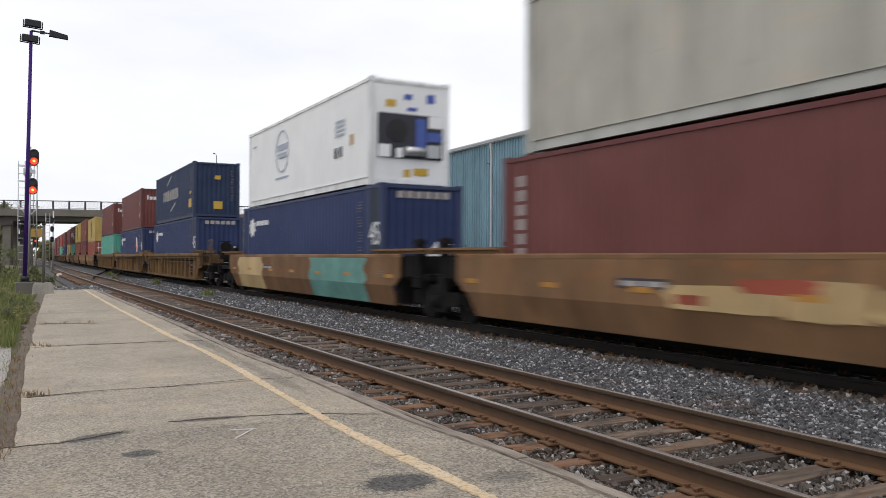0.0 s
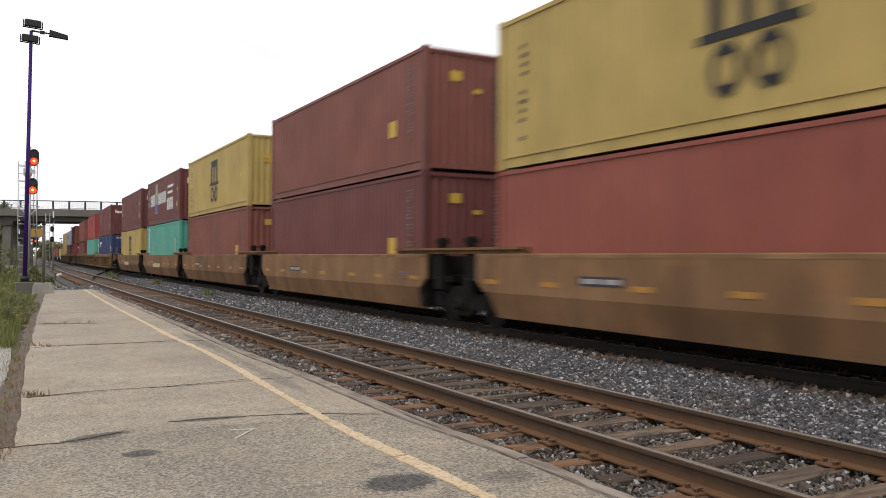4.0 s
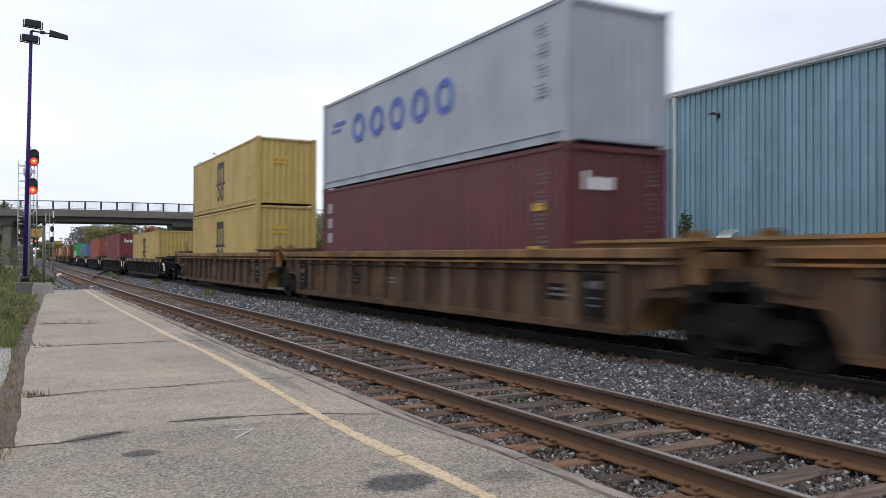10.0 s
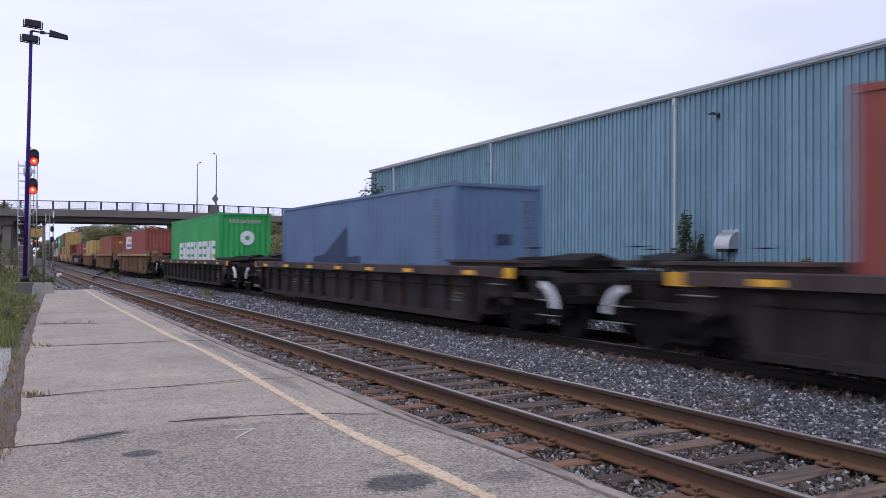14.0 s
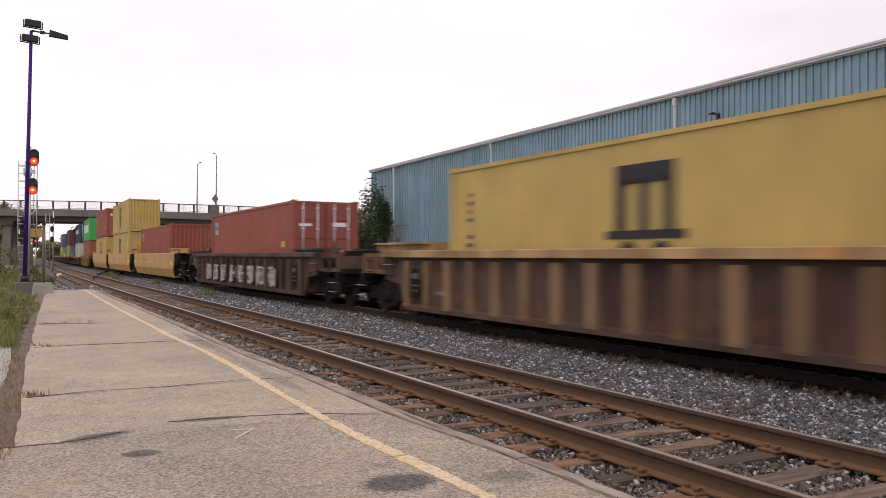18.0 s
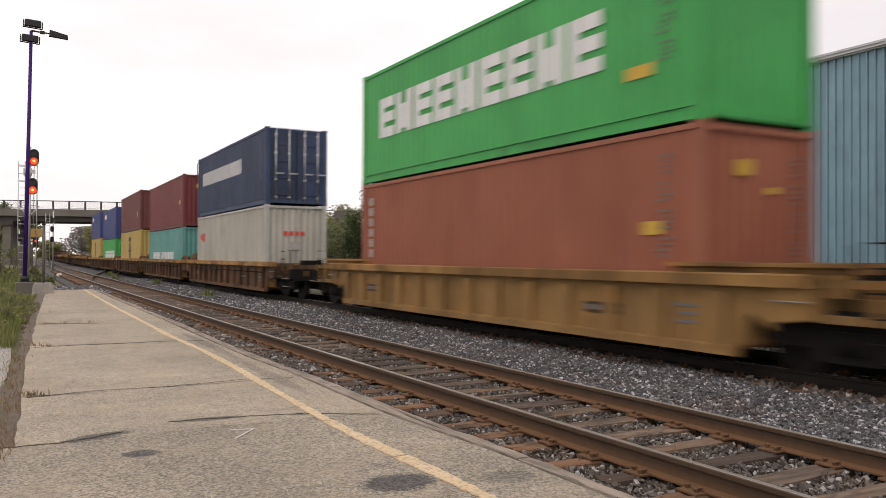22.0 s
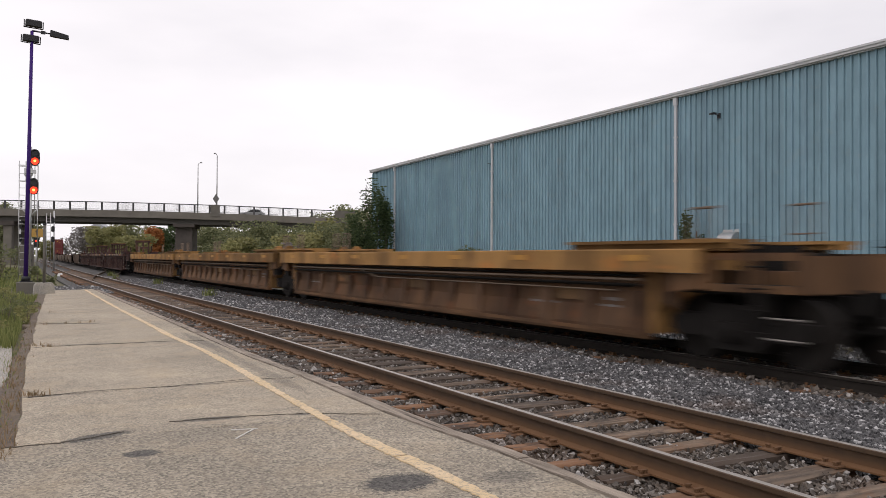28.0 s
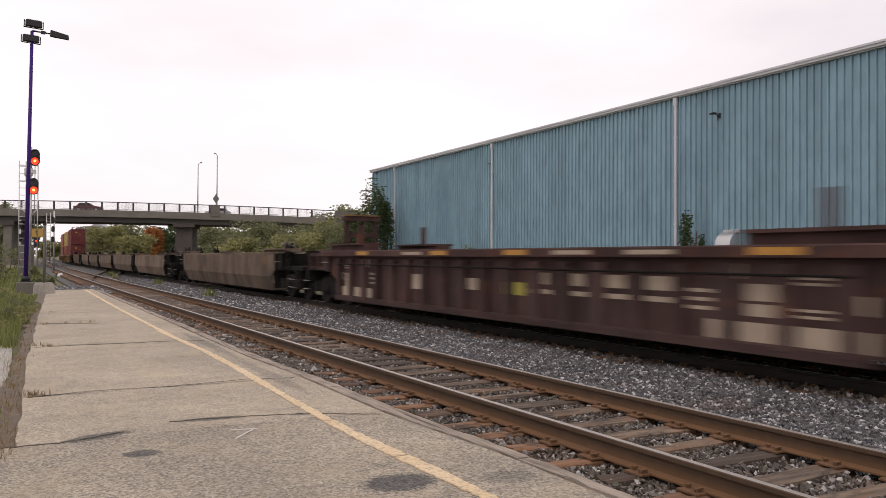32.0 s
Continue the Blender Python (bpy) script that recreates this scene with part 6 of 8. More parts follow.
def reefer_front(c):
    """Cooling unit set into the front end of a white container."""
    y = -6.095
    u = part("cooling_unit", Mesh().box(-0.98, 0.98, y - 0.01, y + 0.10, 0.75, 1.95), M_DARKMARK, c, "dark cooling unit with a fan")
    part("fan", Mesh().rod((-0.42, y - 0.05, 1.5), (-0.42, y - 0.01, 1.5), 0.30, n=18).rod((-0.42, y - 0.07, 1.5), (-0.42, y - 0.04, 1.5), 0.1, n=10), M_BLACK, u)
    part("panel", Mesh().box(0.15, 0.45, y - 0.04, y - 0.01, 1.05, 1.85).box(0.5, 0.95, y - 0.03, y - 0.01, 1.25, 1.5), M_BLUEMARK, u)
    for x0, x1, z0, z1 in ((-0.97, -0.62, 0.76, 1.10), (0.55, 0.97, 1.62, 1.94), (-0.45, -0.25, 0.76, 1.02)):
        part("cover_panel", Mesh().box(x0, x1, y - 0.03, y - 0.012, z0, z1), BOX["white"], u, "white cover panel")
    part("compressor", Mesh().rod((-0.2, y - 0.06, 0.95), (0.4, y - 0.06, 0.95), 0.13, n=10).box(0.5, 0.9, y - 0.05, y, 0.8, 1.15), M_GALV, u)
    on_front(c, "yellow_label", M_YMARK, [(-0.75, -0.45, 2.12, 2.32), (0.1, 0.55, 0.30, 0.5), (-0.2, 0.0, 0.25, 0.45)])
    on_front(c, "round_label", M_BLUEMARK, [(0.5, 0.75, 2.3, 2.55), (-0.2, 0.05, 2.35, 2.5), (-0.1, 0.2, 2.05, 2.15)])
    front = Mesh().box(-1.1, 1.1, y + 0.028, y + 0.06, 0.14, 2.8)
    part("front_wall", front, BOX["white"], c)


def ring_logo(c, yc, zc, r, mat):
    m, n = Mesh(), 28
    for i in range(n):
        a0, a1 = 2 * math.pi * i / n, 2 * math.pi * (i + 0.85) / n
        p = [(yc + q * math.cos(a), zc + q * math.sin(a)) for q, a in ((r, a0), (r, a1), (r * 0.9, a1), (r * 0.9, a0))]
        m.prism(p, "x", -1.213, -1.208)
    m.box(-1.213, -1.208, yc - r * 0.8, yc + r * 0.8, zc + 0.05, zc + 0.25)
    m.box(-1.213, -1.208, yc - r * 0.7, yc + r * 0.7, zc - 0.22, zc - 0.05)
    part("emblem", m, mat, c)


# ---- the train: well cars ----
def side_wall_mesh(well, top, low, slant, ext, flare=True):
    """One long side of a well: plate, lower edge turned in, ends cut away over the trucks."""
    h, m = well / 2, Mesh()
    cut = 0.55
    zl = low + (0.50 if slant else 0.0)
    if slant:
        outer = [(-h - 0.25, top), (-h - 0.25, zl + 0.22), (-h + 0.05, zl), (h - 0.05, zl), (h + 0.25, zl + 0.22), (h + 0.25, top)]
    else:
        outer = [(-h - ext, top), (-h - ext, top - 0.55), (-h - 0.25 * ext, zl + cut), (-h + 0.1, zl), (h - 0.1, zl), (h + 0.25 * ext, zl + cut), (h + ext, top - 0.55), (h + ext, top)]
    m.prism(outer, "x", 0.0, 0.05)
    if slant:
        m.add([(0.0, -h + 0.15, zl), (0.0, h - 0.15, zl), (0.17, h - 0.3, low), (0.17, -h + 0.3, low), (0.22, h - 0.3, low), (0.22, -h + 0.3, low), (0.05, h - 0.15, zl), (0.05, -h + 0.15, zl)],
              [(0, 1, 2, 3), (3, 2, 4, 5), (5, 4, 6, 7), (0, 3, 5, 7), (1, 6, 4, 2)])
    else:
        w = [(-0.005, low + (0.42 if flare else 0.11)), (-0.10, low + (0.12 if flare else 0.09)), (-0.10, low - 0.03), (0.06, low - 0.03)]  # lower edge
        a, b = -h + 0.1, h - 0.1
        m.add([(x, a, z) for x, z in w] + [(x, b, z) for x, z in w], [(0, 1, 5, 4), (1, 2, 6, 5), (2, 3, 7, 6), (3, 0, 4, 7), (3, 2, 1, 0), (4, 5, 6, 7)])
    return m


def rib_mesh(top, low, deep=0.13):
    m = Mesh()
    m.prism([(-deep, low + 0.05), (0, low + 0.02), (0, top), (-deep, top)], "y", -0.10, 0.10)
    return m


def sill_mesh(well, top, tall, out, lip):
    h = well / 2 + (0.0 if out > 0.05 else -0.75)
    m = Mesh()
    m.box(-out, 0.10, -h - 1.0, h + 1.0, top - tall, top, 0.02)
    if lip:
        m.box(-out + 0.02, 0.08, -h - 1.0, h + 1.0, top - tall - 0.10, top - tall - 0.06)
    return m


def truck_frame_mesh():
    m = Mesh()
    m.prism([(-1.15, 0.42), (-1.15, 0.62), (-0.62, 0.66), (-0.40, 0.82), (0.40, 0.82), (0.62, 0.66), (1.15, 0.62), (1.15, 0.42), (0.55, 0.36), (0.38, 0.20), (-0.38, 0.20), (-0.55, 0.36)], "x", -0.09, 0.09)
    for y in (-0.18, -0.06, 0.06, 0.18):
        m.rod((-0.11, y, 0.30), (-0.11, y, 0.58), 0.05, n=8)
    for y in (-0.89, 0.89):
        m.box(-0.14, 0.1, y - 0.17, y + 0.17, 0.36, 0.68, 0.03)
    return m


def wheel_mesh():
    m = Mesh()
    m.rod((-0.065, 0, 0), (0.065, 0, 0), 0.455, n=26)
    m.rod((0.055, 0, 0), (0.085, 0, 0), 0.485, n=26)
    m.rod((-0.09, 0, 0), (0.0, 0, 0), 0.18, n=14)
    return m


def truck(parent, y, white, way=1):
    t = part("truck", shared("bolster", M_STEEL_DARK, lambda: Mesh().box(-1.0, 1.0, -0.22, 0.22, 0.42, 0.80).rod((-0.75, -0.89, 0.457), (0.75, -0.89, 0.457), 0.08).rod((-0.75, 0.89, 0.457), (0.75, 0.89, 0.457), 0.08)), M_STEEL_DARK, parent, "dark two-axle truck", at=(0, y, 0))
    for s in (-1, 1):
        part("side_frame", shared("side_frame", M_TRUCK, truck_frame_mesh), M_TRUCK, t, at=pose(s * 1.02, 0, 0, 0, 0, 0 if s < 0 else 180))
        for e in (-1, 1):
            part("wheel", shared("wheel", M_WHEEL, wheel_mesh), M_WHEEL, t, at=pose(s * 0.755, e * 0.89, 0.457, 0, 0, 0 if s < 0 else 180))
            if white and s < 0 and e == way:
                part("wheel_guard", shared(("wheel_guard", way), M_WHEEL_WHITE, lambda: arc_mesh(way)), M_WHEEL_WHITE, t, "white painted curved guard", at=(-1.44, e * 0.80, 0.50))
    return t


def end_pieces(top, reach, well, ribbed):
    """Deck over the truck and what carries it, each piece by itself: name, mesh, whether painted."""
    a, b = well / 2 + 0.55, reach
    out = [("deck", Mesh().box(-1.22, 1.22, a - 0.2, b - 0.25, top - 0.62, top - 0.48), False),
           ("draft_sill", Mesh().box(-0.32, 0.32, a - 0.4, b, top - 0.95, top - 0.62), False),
           ("bulkhead", Mesh().box(-1.3, 1.3, a - 0.62, a - 0.50, 0.32, top - 0.05), bool(ribbed))]
    if ribbed:
        for x in (-1.42, 1.30):
            out.append(("side_bracket", Mesh().prism([(a - 0.1, top - 0.62), (a + 0.45, top - 0.55), (a + 0.45, top - 0.20), (a + 0.3, top - 0.02), (a - 0.1, top - 0.02)], "x", x, x + 0.12), True))
        for x in (-0.9, 0.7):
            out.append(("cross_tie", Mesh().box(x, x + 0.2, a - 0.4, b - 0.4, top - 0.48, top - 0.30), True))
    else:
        for x in (-1.30, 1.10):
            out.append(("side_bracket", Mesh().prism([(a - 0.28, 0.95), (a + 0.30, 1.0), (a + 0.34, top - 0.04), (a - 0.28, top - 0.04)], "x", x, x + 0.2), False))
    return out


def coupler_mesh():
    m = Mesh()
    m.box(-0.10, 0.10, -0.75, 0.0, 0.78, 0.98).box(-0.17, 0.17, -0.20, 0.10, 0.72, 1.04, 0.03)
    m.rod((-0.35, -0.1, 0.75), (-0.15, 0.05, 0.45), 0.03).rod((-0.15, 0.05, 0.45), (0.1, 0.1, 0.5), 0.03)
    return m


def ladder_mesh(top):
    m = Mesh()
    for y in (-0.2, 0.2):
        m.rod((0, y, 0.45), (0, y, top + 0.15), 0.014, n=6)
    for i in range(5):
        z = 0.5 + i * 0.28
        m.rod((0, -0.2, z), (0, 0.2, z), 0.012, n=6)
    return m


def crossover_rail_mesh():
    """An open frame of thin bars beside the end platform."""
    m = Mesh()
    for y in (-0.45, -0.15, 0.15, 0.45):
        m.rod((0, y, -0.1), (0, y, 0.95), 0.013, n=6)
    return m.rod((0, -0.45, 0.95), (0, 0.45, 0.95), 0.015, n=6).rod((0, -0.45, 0.5), (0, 0.45, 0.5), 0.012, n=6)


def brake_stand_mesh(top):
    m = Mesh()
    m.box(-0.20, 0.20, -0.10, 0.10, 0.85, top + 0.42, 0.03).box(-0.26, 0.26, -0.14, 0.14, top - 0.35, top - 0.1, 0.02)
    m.rod((-0.2, 0, top + 0.42), (0.2, 0, top + 0.46), 0.05, n=8).rod((-0.32, 0.05, 0.9), (-0.32, 0.05, top + 0.55), 0.015, n=6)
    return m.rod((-0.32, 0.05, top + 0.55), (0.3, 0.05, top + 0.55), 0.015, n=6)


def walkway_mesh(tall):
    return Mesh().prism([(-0.33, tall - 0.05), (-0.33, tall), (0.33, tall), (0.33, tall - 0.05), (0.25, tall - 0.05), (0.25, 0.0), (-0.22, 0.0), (-0.22, tall - 0.05)], "y", -1.45, 1.45)


M_PIPE = paint("rusty_pipe_steel", (0.150, 0.112, 0.082), 0.5, 0.4, 0.7)


def arc_mesh(way):
    """A curved white guard over a wheel, on the side of the coupler."""
    m = Mesh()
    a = [math.radians(8 + 9 * i) for i in range(9)]
    m.prism([(0.54 * way * math.cos(q), 0.54 * math.sin(q)) for q in a] + [(0.43 * way * math.cos(q), 0.43 * math.sin(q)) for q in reversed(a)], "x", -0.03, 0.03)
    return m


def end_frame_mesh(top):
    """Bars round two openings on each side over the end truck."""
    m = Mesh()
    for x in (-1.30, 1.22):
        m.box(x, x + 0.08, 0.0, 1.55, top - 0.16, top - 0.06).box(x, x + 0.08, 0.0, 1.55, top - 0.58, top - 0.48)
        for y in (0.0, 0.72, 1.42):
            m.box(x, x + 0.08, y, y + 0.13, top - 0.48, top - 0.16)
    return m.box(-1.2, 1.2, 1.42, 1.52, top - 0.58, top - 0.10)


def side_patch(car, style, y0, y1, mat, label):
    """A spray-painted field over the upright and the sloping part of a smooth side."""
    s = STYLE[style]
    z0, z1, z2 = s["low"] + 0.02, s["low"] + 0.50, s["top"] - 0.10
    rand = random.Random(int(y0 * 10) + 50)
    n = 14
    right = [(y1 + 0.12 * math.sin(i * 0.5 + y0) + rand.uniform(-0.03, 0.03), z1 + (z2 - z1) * i / n) for i in range(n + 1)]
    left = [(y0 + 0.12 * math.sin(i * 0.6 + y1) + rand.uniform(-0.03, 0.03), z2 + (z1 - z2) * i / n) for i in range(n + 1)]
    part("graffiti", Mesh().prism(right + left, "x", -1.405, -1.399), mat, car, label)
    a, b = left[-1][0], right[0][0]
    part("graffiti", Mesh().add([(-1.405, a, z1), (-1.405, b, z1), (-1.235, b + 0.05, z0 - 0.015), (-1.235, a - 0.05, z0 - 0.015), (-1.39, a, z1), (-1.39, b, z1), (-1.22, b, z0), (-1.22, a, z0)],
                                [(3, 2, 1, 0), (4, 5, 6, 7), (0, 1, 5, 4), (2, 3, 7, 6), (1, 2, 6, 5), (3, 0, 4, 7)]), mat, car, label)


def stanchion_mesh(tall):
    """A container guide: two legs under a wide head, tied by a deep cross bar, on a closed foot."""
    m = Mesh()
    for x in (-0.46, 0.04, 0.46):
        m.box(x - 0.055, x + 0.055, -0.08, 0.08, 0, tall - 0.14, 0.01)
    m.box(-0.60, 0.60, -0.15, 0.15, tall - 0.15, tall, 0.02).box(-0.43, 0.43, -0.06, 0.06, tall * 0.55, tall * 0.64)
    return m.box(-0.48, 0.48, -0.12, 0.12, 0, tall * 0.22).rod((-0.56, 0.0, tall * 0.2), (-0.56, 0.0, tall - 0.1), 0.018, n=6)


def guide_frame_mesh():
    m = Mesh()
    for y in (-0.26, 0.0, 0.26):
        m.rod((0, y, 0), (0, y, 1.05), 0.020 if y else 0.012, n=6)
    return m.rod((0, -0.26, 1.05), (0, 0.26, 1.05), 0.020, n=6).rod((0, -0.26, 0.6), (0, 0.26, 0.6), 0.014, n=6)


STYLE = {  # well, top, low, side paint, sill paint, ribs, slanted smooth side, sill height, label
    "rib": dict(well=16.0, top=1.60, low=0.29, side="ochre", sill="ochretop", ribs=15, slant=False, tall=0.15, rib="ochrerib", inset=0.05, lab="grimy ochre ribbed container well car"),
    "grimy": dict(well=16.0, top=1.60, low=0.29, side="ochredark", sill="ochretop", ribs=15, slant=False, tall=0.15, rib="ochredarkrib", inset=0.05, lab="dark grimy ribbed container well car"),
    "smooth": dict(well=16.2, top=1.52, low=0.24, side="tan", sill="tan", ribs=0, slant=True, tall=0.08, lab="tan smooth-sided container well car with graffiti"),
    "short": dict(well=12.7, top=1.52, low=0.26, side="tan", sill="tan", ribs=0, slant=True, tall=0.08, lab="grimy tan smooth-sided well car"),
    "dark": dict(well=15.0, top=1.27, low=0.18, side="black", sill="blacktop", ribs=14, slant=False, tall=0.20, inset=0.08, lab="grimy black low well car with yellow reflectors"),
    "rusty": dict(well=16.2, top=1.60, low=0.24, side="rustbrown", sill="rusttop", ribs=17, slant=False, tall=0.16, rib="rustrib", inset=0.05, lab="rusty brown ribbed well car with tan sill"),
    "scrawl": dict(well=16.2, top=1.58, low=0.24, side="rustbrown", sill="blacktop", ribs=17, slant=False, tall=0.14, lab="dark ribbed well car with white graffiti"),
    "gold": dict(well=16.3, top=1.62, low=0.20, side="gold", sill="gold", ribs=0, slant=True, tall=0.08, lab="golden yellow smooth-sided well car"),
    "lowgold": dict(well=13.9, top=1.26, low=0.20, side="lowgoldside", sill="goldtop", ribs=13, slant=False, tall=0.17, rib="lowgoldside", inset=0.03, lab="golden ochre low-sided well car"),
    "low": dict(well=13.9, top=1.26, low=0.20, side="lowside", sill="goldtop", ribs=13, slant=False, tall=0.17, rib="emptyrib", inset=0.03, lab="ochre low-sided ribbed well car"),
    "empty": dict(well=16.9, top=1.58, low=0.26, side="emptyside", sill="goldtop", ribs=15, slant=False, tall=0.34, rib="emptyrib", inset=0.15, lab="empty ochre well car with a deep yellow sill"),
    "maroon": dict(well=16.5, top=1.62, low=0.26, side="maroon", sill="maroontop", ribs=19, slant=False, tall=0.16, rib="maroonrib", inset=0.06, lab="empty maroon ribbed well car with stencils"),
    "grey": dict(well=16.3, top=1.60, low=0.22, side="grey", sill="grey", ribs=0, slant=True, tall=0.08, lab="dusty grey smooth empty well car"),
    "greyshort": dict(well=12.7, top=1.52, low=0.24, side="grey", sill="grey", ribs=0, slant=True, tall=0.08, lab="dusty grey smooth short well car"),
}


def joint_gear(car, reach, top):
    """Brake gear lying open on the decks over a shared truck."""
    tan = CARS["patchtan"]
    part("air_tank", shared("air_tank", tan, lambda: Mesh().rod((0, -0.42, 0), (0, 0.42, 0), 0.17, n=14).rod((0, -0.48, 0), (0, -0.42, 0), 0.10, 0.17, n=14).rod((0, 0.42, 0), (0, 0.48, 0), 0.17, 0.10, n=14)), tan, car, "rusty tan air tank", at=(-0.75, reach + 0.55, top + 0.17))
    part("brake_rod", shared("brake_rod", M_STEEL_DARK, lambda: Mesh().rod((0, -2.0, 0.05), (0, -0.2, 0.0), 0.035, n=8).rod((0, -0.2, 0.0), (0.3, 0.9, -0.05), 0.035, n=8).box(-0.12, 0.12, -1.1, -0.7, -0.12, 0.09)), M_STEEL_DARK, car, "dark brake rod", at=(-0.85, reach - 0.1, top + 0.22))
    for x, y, k in ((-1.15, 1.35, 1.0), (-1.1, -0.75, 0.8), (-0.4, -1.5, 1.1), (0.8, 0.9, 1.0), (0.7, -1.1, 0.9)):
        part("deck_bracket", shared("deck_bracket", tan, lambda: Mesh().prism([(-0.24, 0), (0.24, 0), (0.20, 0.12), (0.06, 0.22), (-0.20, 0.16)], "x", -0.10, 0.10).rod((-0.16, 0.0, 0.12), (0.16, 0.0, 0.12), 0.05, n=8)), tan, car, at=pose(x, reach + y, top, 0, 0, 40 * k) @ Matrix.Scale(k, 4))


def well_car(style, front, back, seed, front_reach, back_reach):
    """One unit of a well car. front, back: 'c' coupler end with its own truck, 'a' shared joint (the truck goes with the unit before it)."""
    s = STYLE[style]
    rand = random.Random(seed)
    side, sill = CARS[s["side"]], CARS[s["sill"]]
    well, top, low, h = s["well"], s["top"], s["low"], s["well"] / 2
    car = thing("well_car", s["lab"], "railcar", "well cars of the train")
    key = style
    for k in (-1, 1):
        base = pose(k * 1.40, 0, 0, 0, 0, 0 if k < 0 else 180)
        inner = pose(k * (1.40 - s.get("inset", 0.0)), 0, 0, 0, 0, 0 if k < 0 else 180)
        ribs = CARS[s.get("rib", s["side"])]
        wall = part("side_wall", shared(("side_wall", key), side, lambda: side_wall_mesh(well, top - s["tall"], low, s["slant"], 0.45 if style in ("maroon", "empty", "low", "lowgold") else 1.0, style == "empty")), side, car, at=inner)
        part("top_sill", shared(("top_sill", key), sill, lambda: sill_mesh(well, top, s["tall"], 0.10 if s["ribs"] else 0.004, style in ("rib", "grimy"))), sill, car, at=base)
        for i in range(s["ribs"]):
            y = -h + 0.35 + (well - 0.7) * i / (s["ribs"] - 1)
            part("rib", shared(("rib", key), ribs, lambda: rib_mesh(top - s["tall"] - (0.30 if style == "empty" else 0.08), low, 0.11)), ribs, wall, at=(0, y, 0))
        if s["ribs"] and style not in ("rusty", "lowgold", "scrawl"):
            part("pipe", shared(("pipe", key), M_STEEL_DARK, lambda: Mesh().rod((-0.11, -h + 0.3, top - s["tall"] - 0.22), (-0.11, h - 0.3, top - s["tall"] - 0.22), 0.018, n=6)), M_STEEL_DARK, wall)
            if style == "empty":
                z = top - s["tall"]
                for dz, x, pr, mt in ((0.06, -0.10, 0.020, M_STEEL_DARK), (0.12, -0.16, 0.022, M_PIPE), (0.20, -0.13, 0.020, M_STEEL_DARK)):
                    part("pipe", shared(("sill_pipe", key, dz), mt, lambda: Mesh().rod((x, -h + 0.2, z - dz), (x, h - 0.2, z - dz), pr, n=6)), mt, wall)
                for i in (1, 6, 10):
                    y = -h + 0.35 + (well - 0.7) * (i + 0.5) / (s["ribs"] - 1)
                    part("patch_plate", shared(("patch_plate", key), CARS["patchtan"], lambda: Mesh().box(-0.03, 0.0, -0.42, 0.42, low + 0.48, z - 0.30)), CARS["patchtan"], wall, "rubbed tan plate", at=(0, y, 0))
            if style in ("empty", "rib"):
                part("pipe", shared(("low_pipe", key), M_PIPE, lambda: Mesh().rod((-0.12, -h + 0.8, top - s["tall"] - 0.30), (-0.12, 1.5, top - s["tall"] - 0.30), 0.014, n=6).rod((-0.12, 1.5, top - s["tall"] - 0.30), (-0.12, 2.6, top - s["tall"] - 0.14), 0.02, n=6)), M_PIPE, wall)
    part("well_floor", shared(("well_floor", key), side, lambda: Mesh().box(-1.36 + (0.2 if s["slant"] else 0), 1.36 - (0.2 if s["slant"] else 0), -h + 0.35, h - 0.35, low + 0.01, low + 0.07)), side, car)
    for e, kind, reach in ((-1, front, front_reach), (1, back, back_reach)):
        rot = 180 if e < 0 else 0
        for j, (nm, msh, painted) in enumerate(end_pieces(top, reach, well, s["ribs"])):
            pm = (side if nm in ("side_bracket", "cross_tie") else sill) if painted else M_STEEL_DARK
            part(nm, shared((nm, key, round(reach, 1), j), pm, lambda: msh), pm, car, at=pose(0, 0, 0, 0, 0, rot))
        for k in (-1, 1) if style != "low" else ():
            part("walkway", shared(("walkway", key), sill, lambda: walkway_mesh(0.27 if style == "gold" else 0.20 if style in ("maroon", "rusty") else 0.13)), sill, car, at=pose(k * 1.10, e * (h + (-0.7 if style == "maroon" else -0.25 if style == "empty" else 0.1)), top) @ Matrix.Diagonal((1, 0.85 if style == "maroon" else 1.17 if style == "empty" else 1, 1, 1)))
        if kind == "c":
            truck(car, e * (h + 1.35), style == "dark", e)
            part("end_sill", shared(("end_sill", round(reach, 1)), M_STEEL_DARK, lambda: Mesh().box(-1.36, 1.36, -0.16, 0.0, 0.70, 1.02, 0.02).box(-0.9, -0.5, -0.3, 0.05, 0.42, 0.72).box(0.3, 0.8, -0.3, 0.02, 0.5, 0.72).rod((-1.3, 0.06, 0.66), (1.3, 0.06, 0.60), 0.02, n=6)), M_STEEL_DARK, car, at=pose(0, e * (reach - 0.45), 0, 0, 0, rot))
            part("coupler", shared("coupler", M_STEEL_DARK, coupler_mesh), M_STEEL_DARK, car, at=pose(0, e * reach, 0, 0, 0, rot))
            for k in (-1, 1):
                part("ladder", shared(("ladder", key), M_STEEL_DARK, lambda: ladder_mesh(top)), M_STEEL_DARK, car, at=(k * 1.40, e * (h + 1.95), 0))
            for k in (-1, 1):
                for j, (d, z) in enumerate(((2.40, 0.44), (2.40, 0.70), (0.75, top - 0.34))):
                    part("grab_iron", shared("grab_iron", M_GRAB, lambda: Mesh().rod((0, -0.23, 0), (0, 0.23, 0), 0.013, n=6).rod((0, -0.23, 0), (0.08, -0.23, 0), 0.012, n=6).rod((0, 0.23, 0), (0.08, 0.23, 0), 0.012, n=6)), M_GRAB, car, "rubbed steel grab iron", at=pose(k * 1.46, e * (h + d), z, 0, 0, 0 if k < 0 else 180))
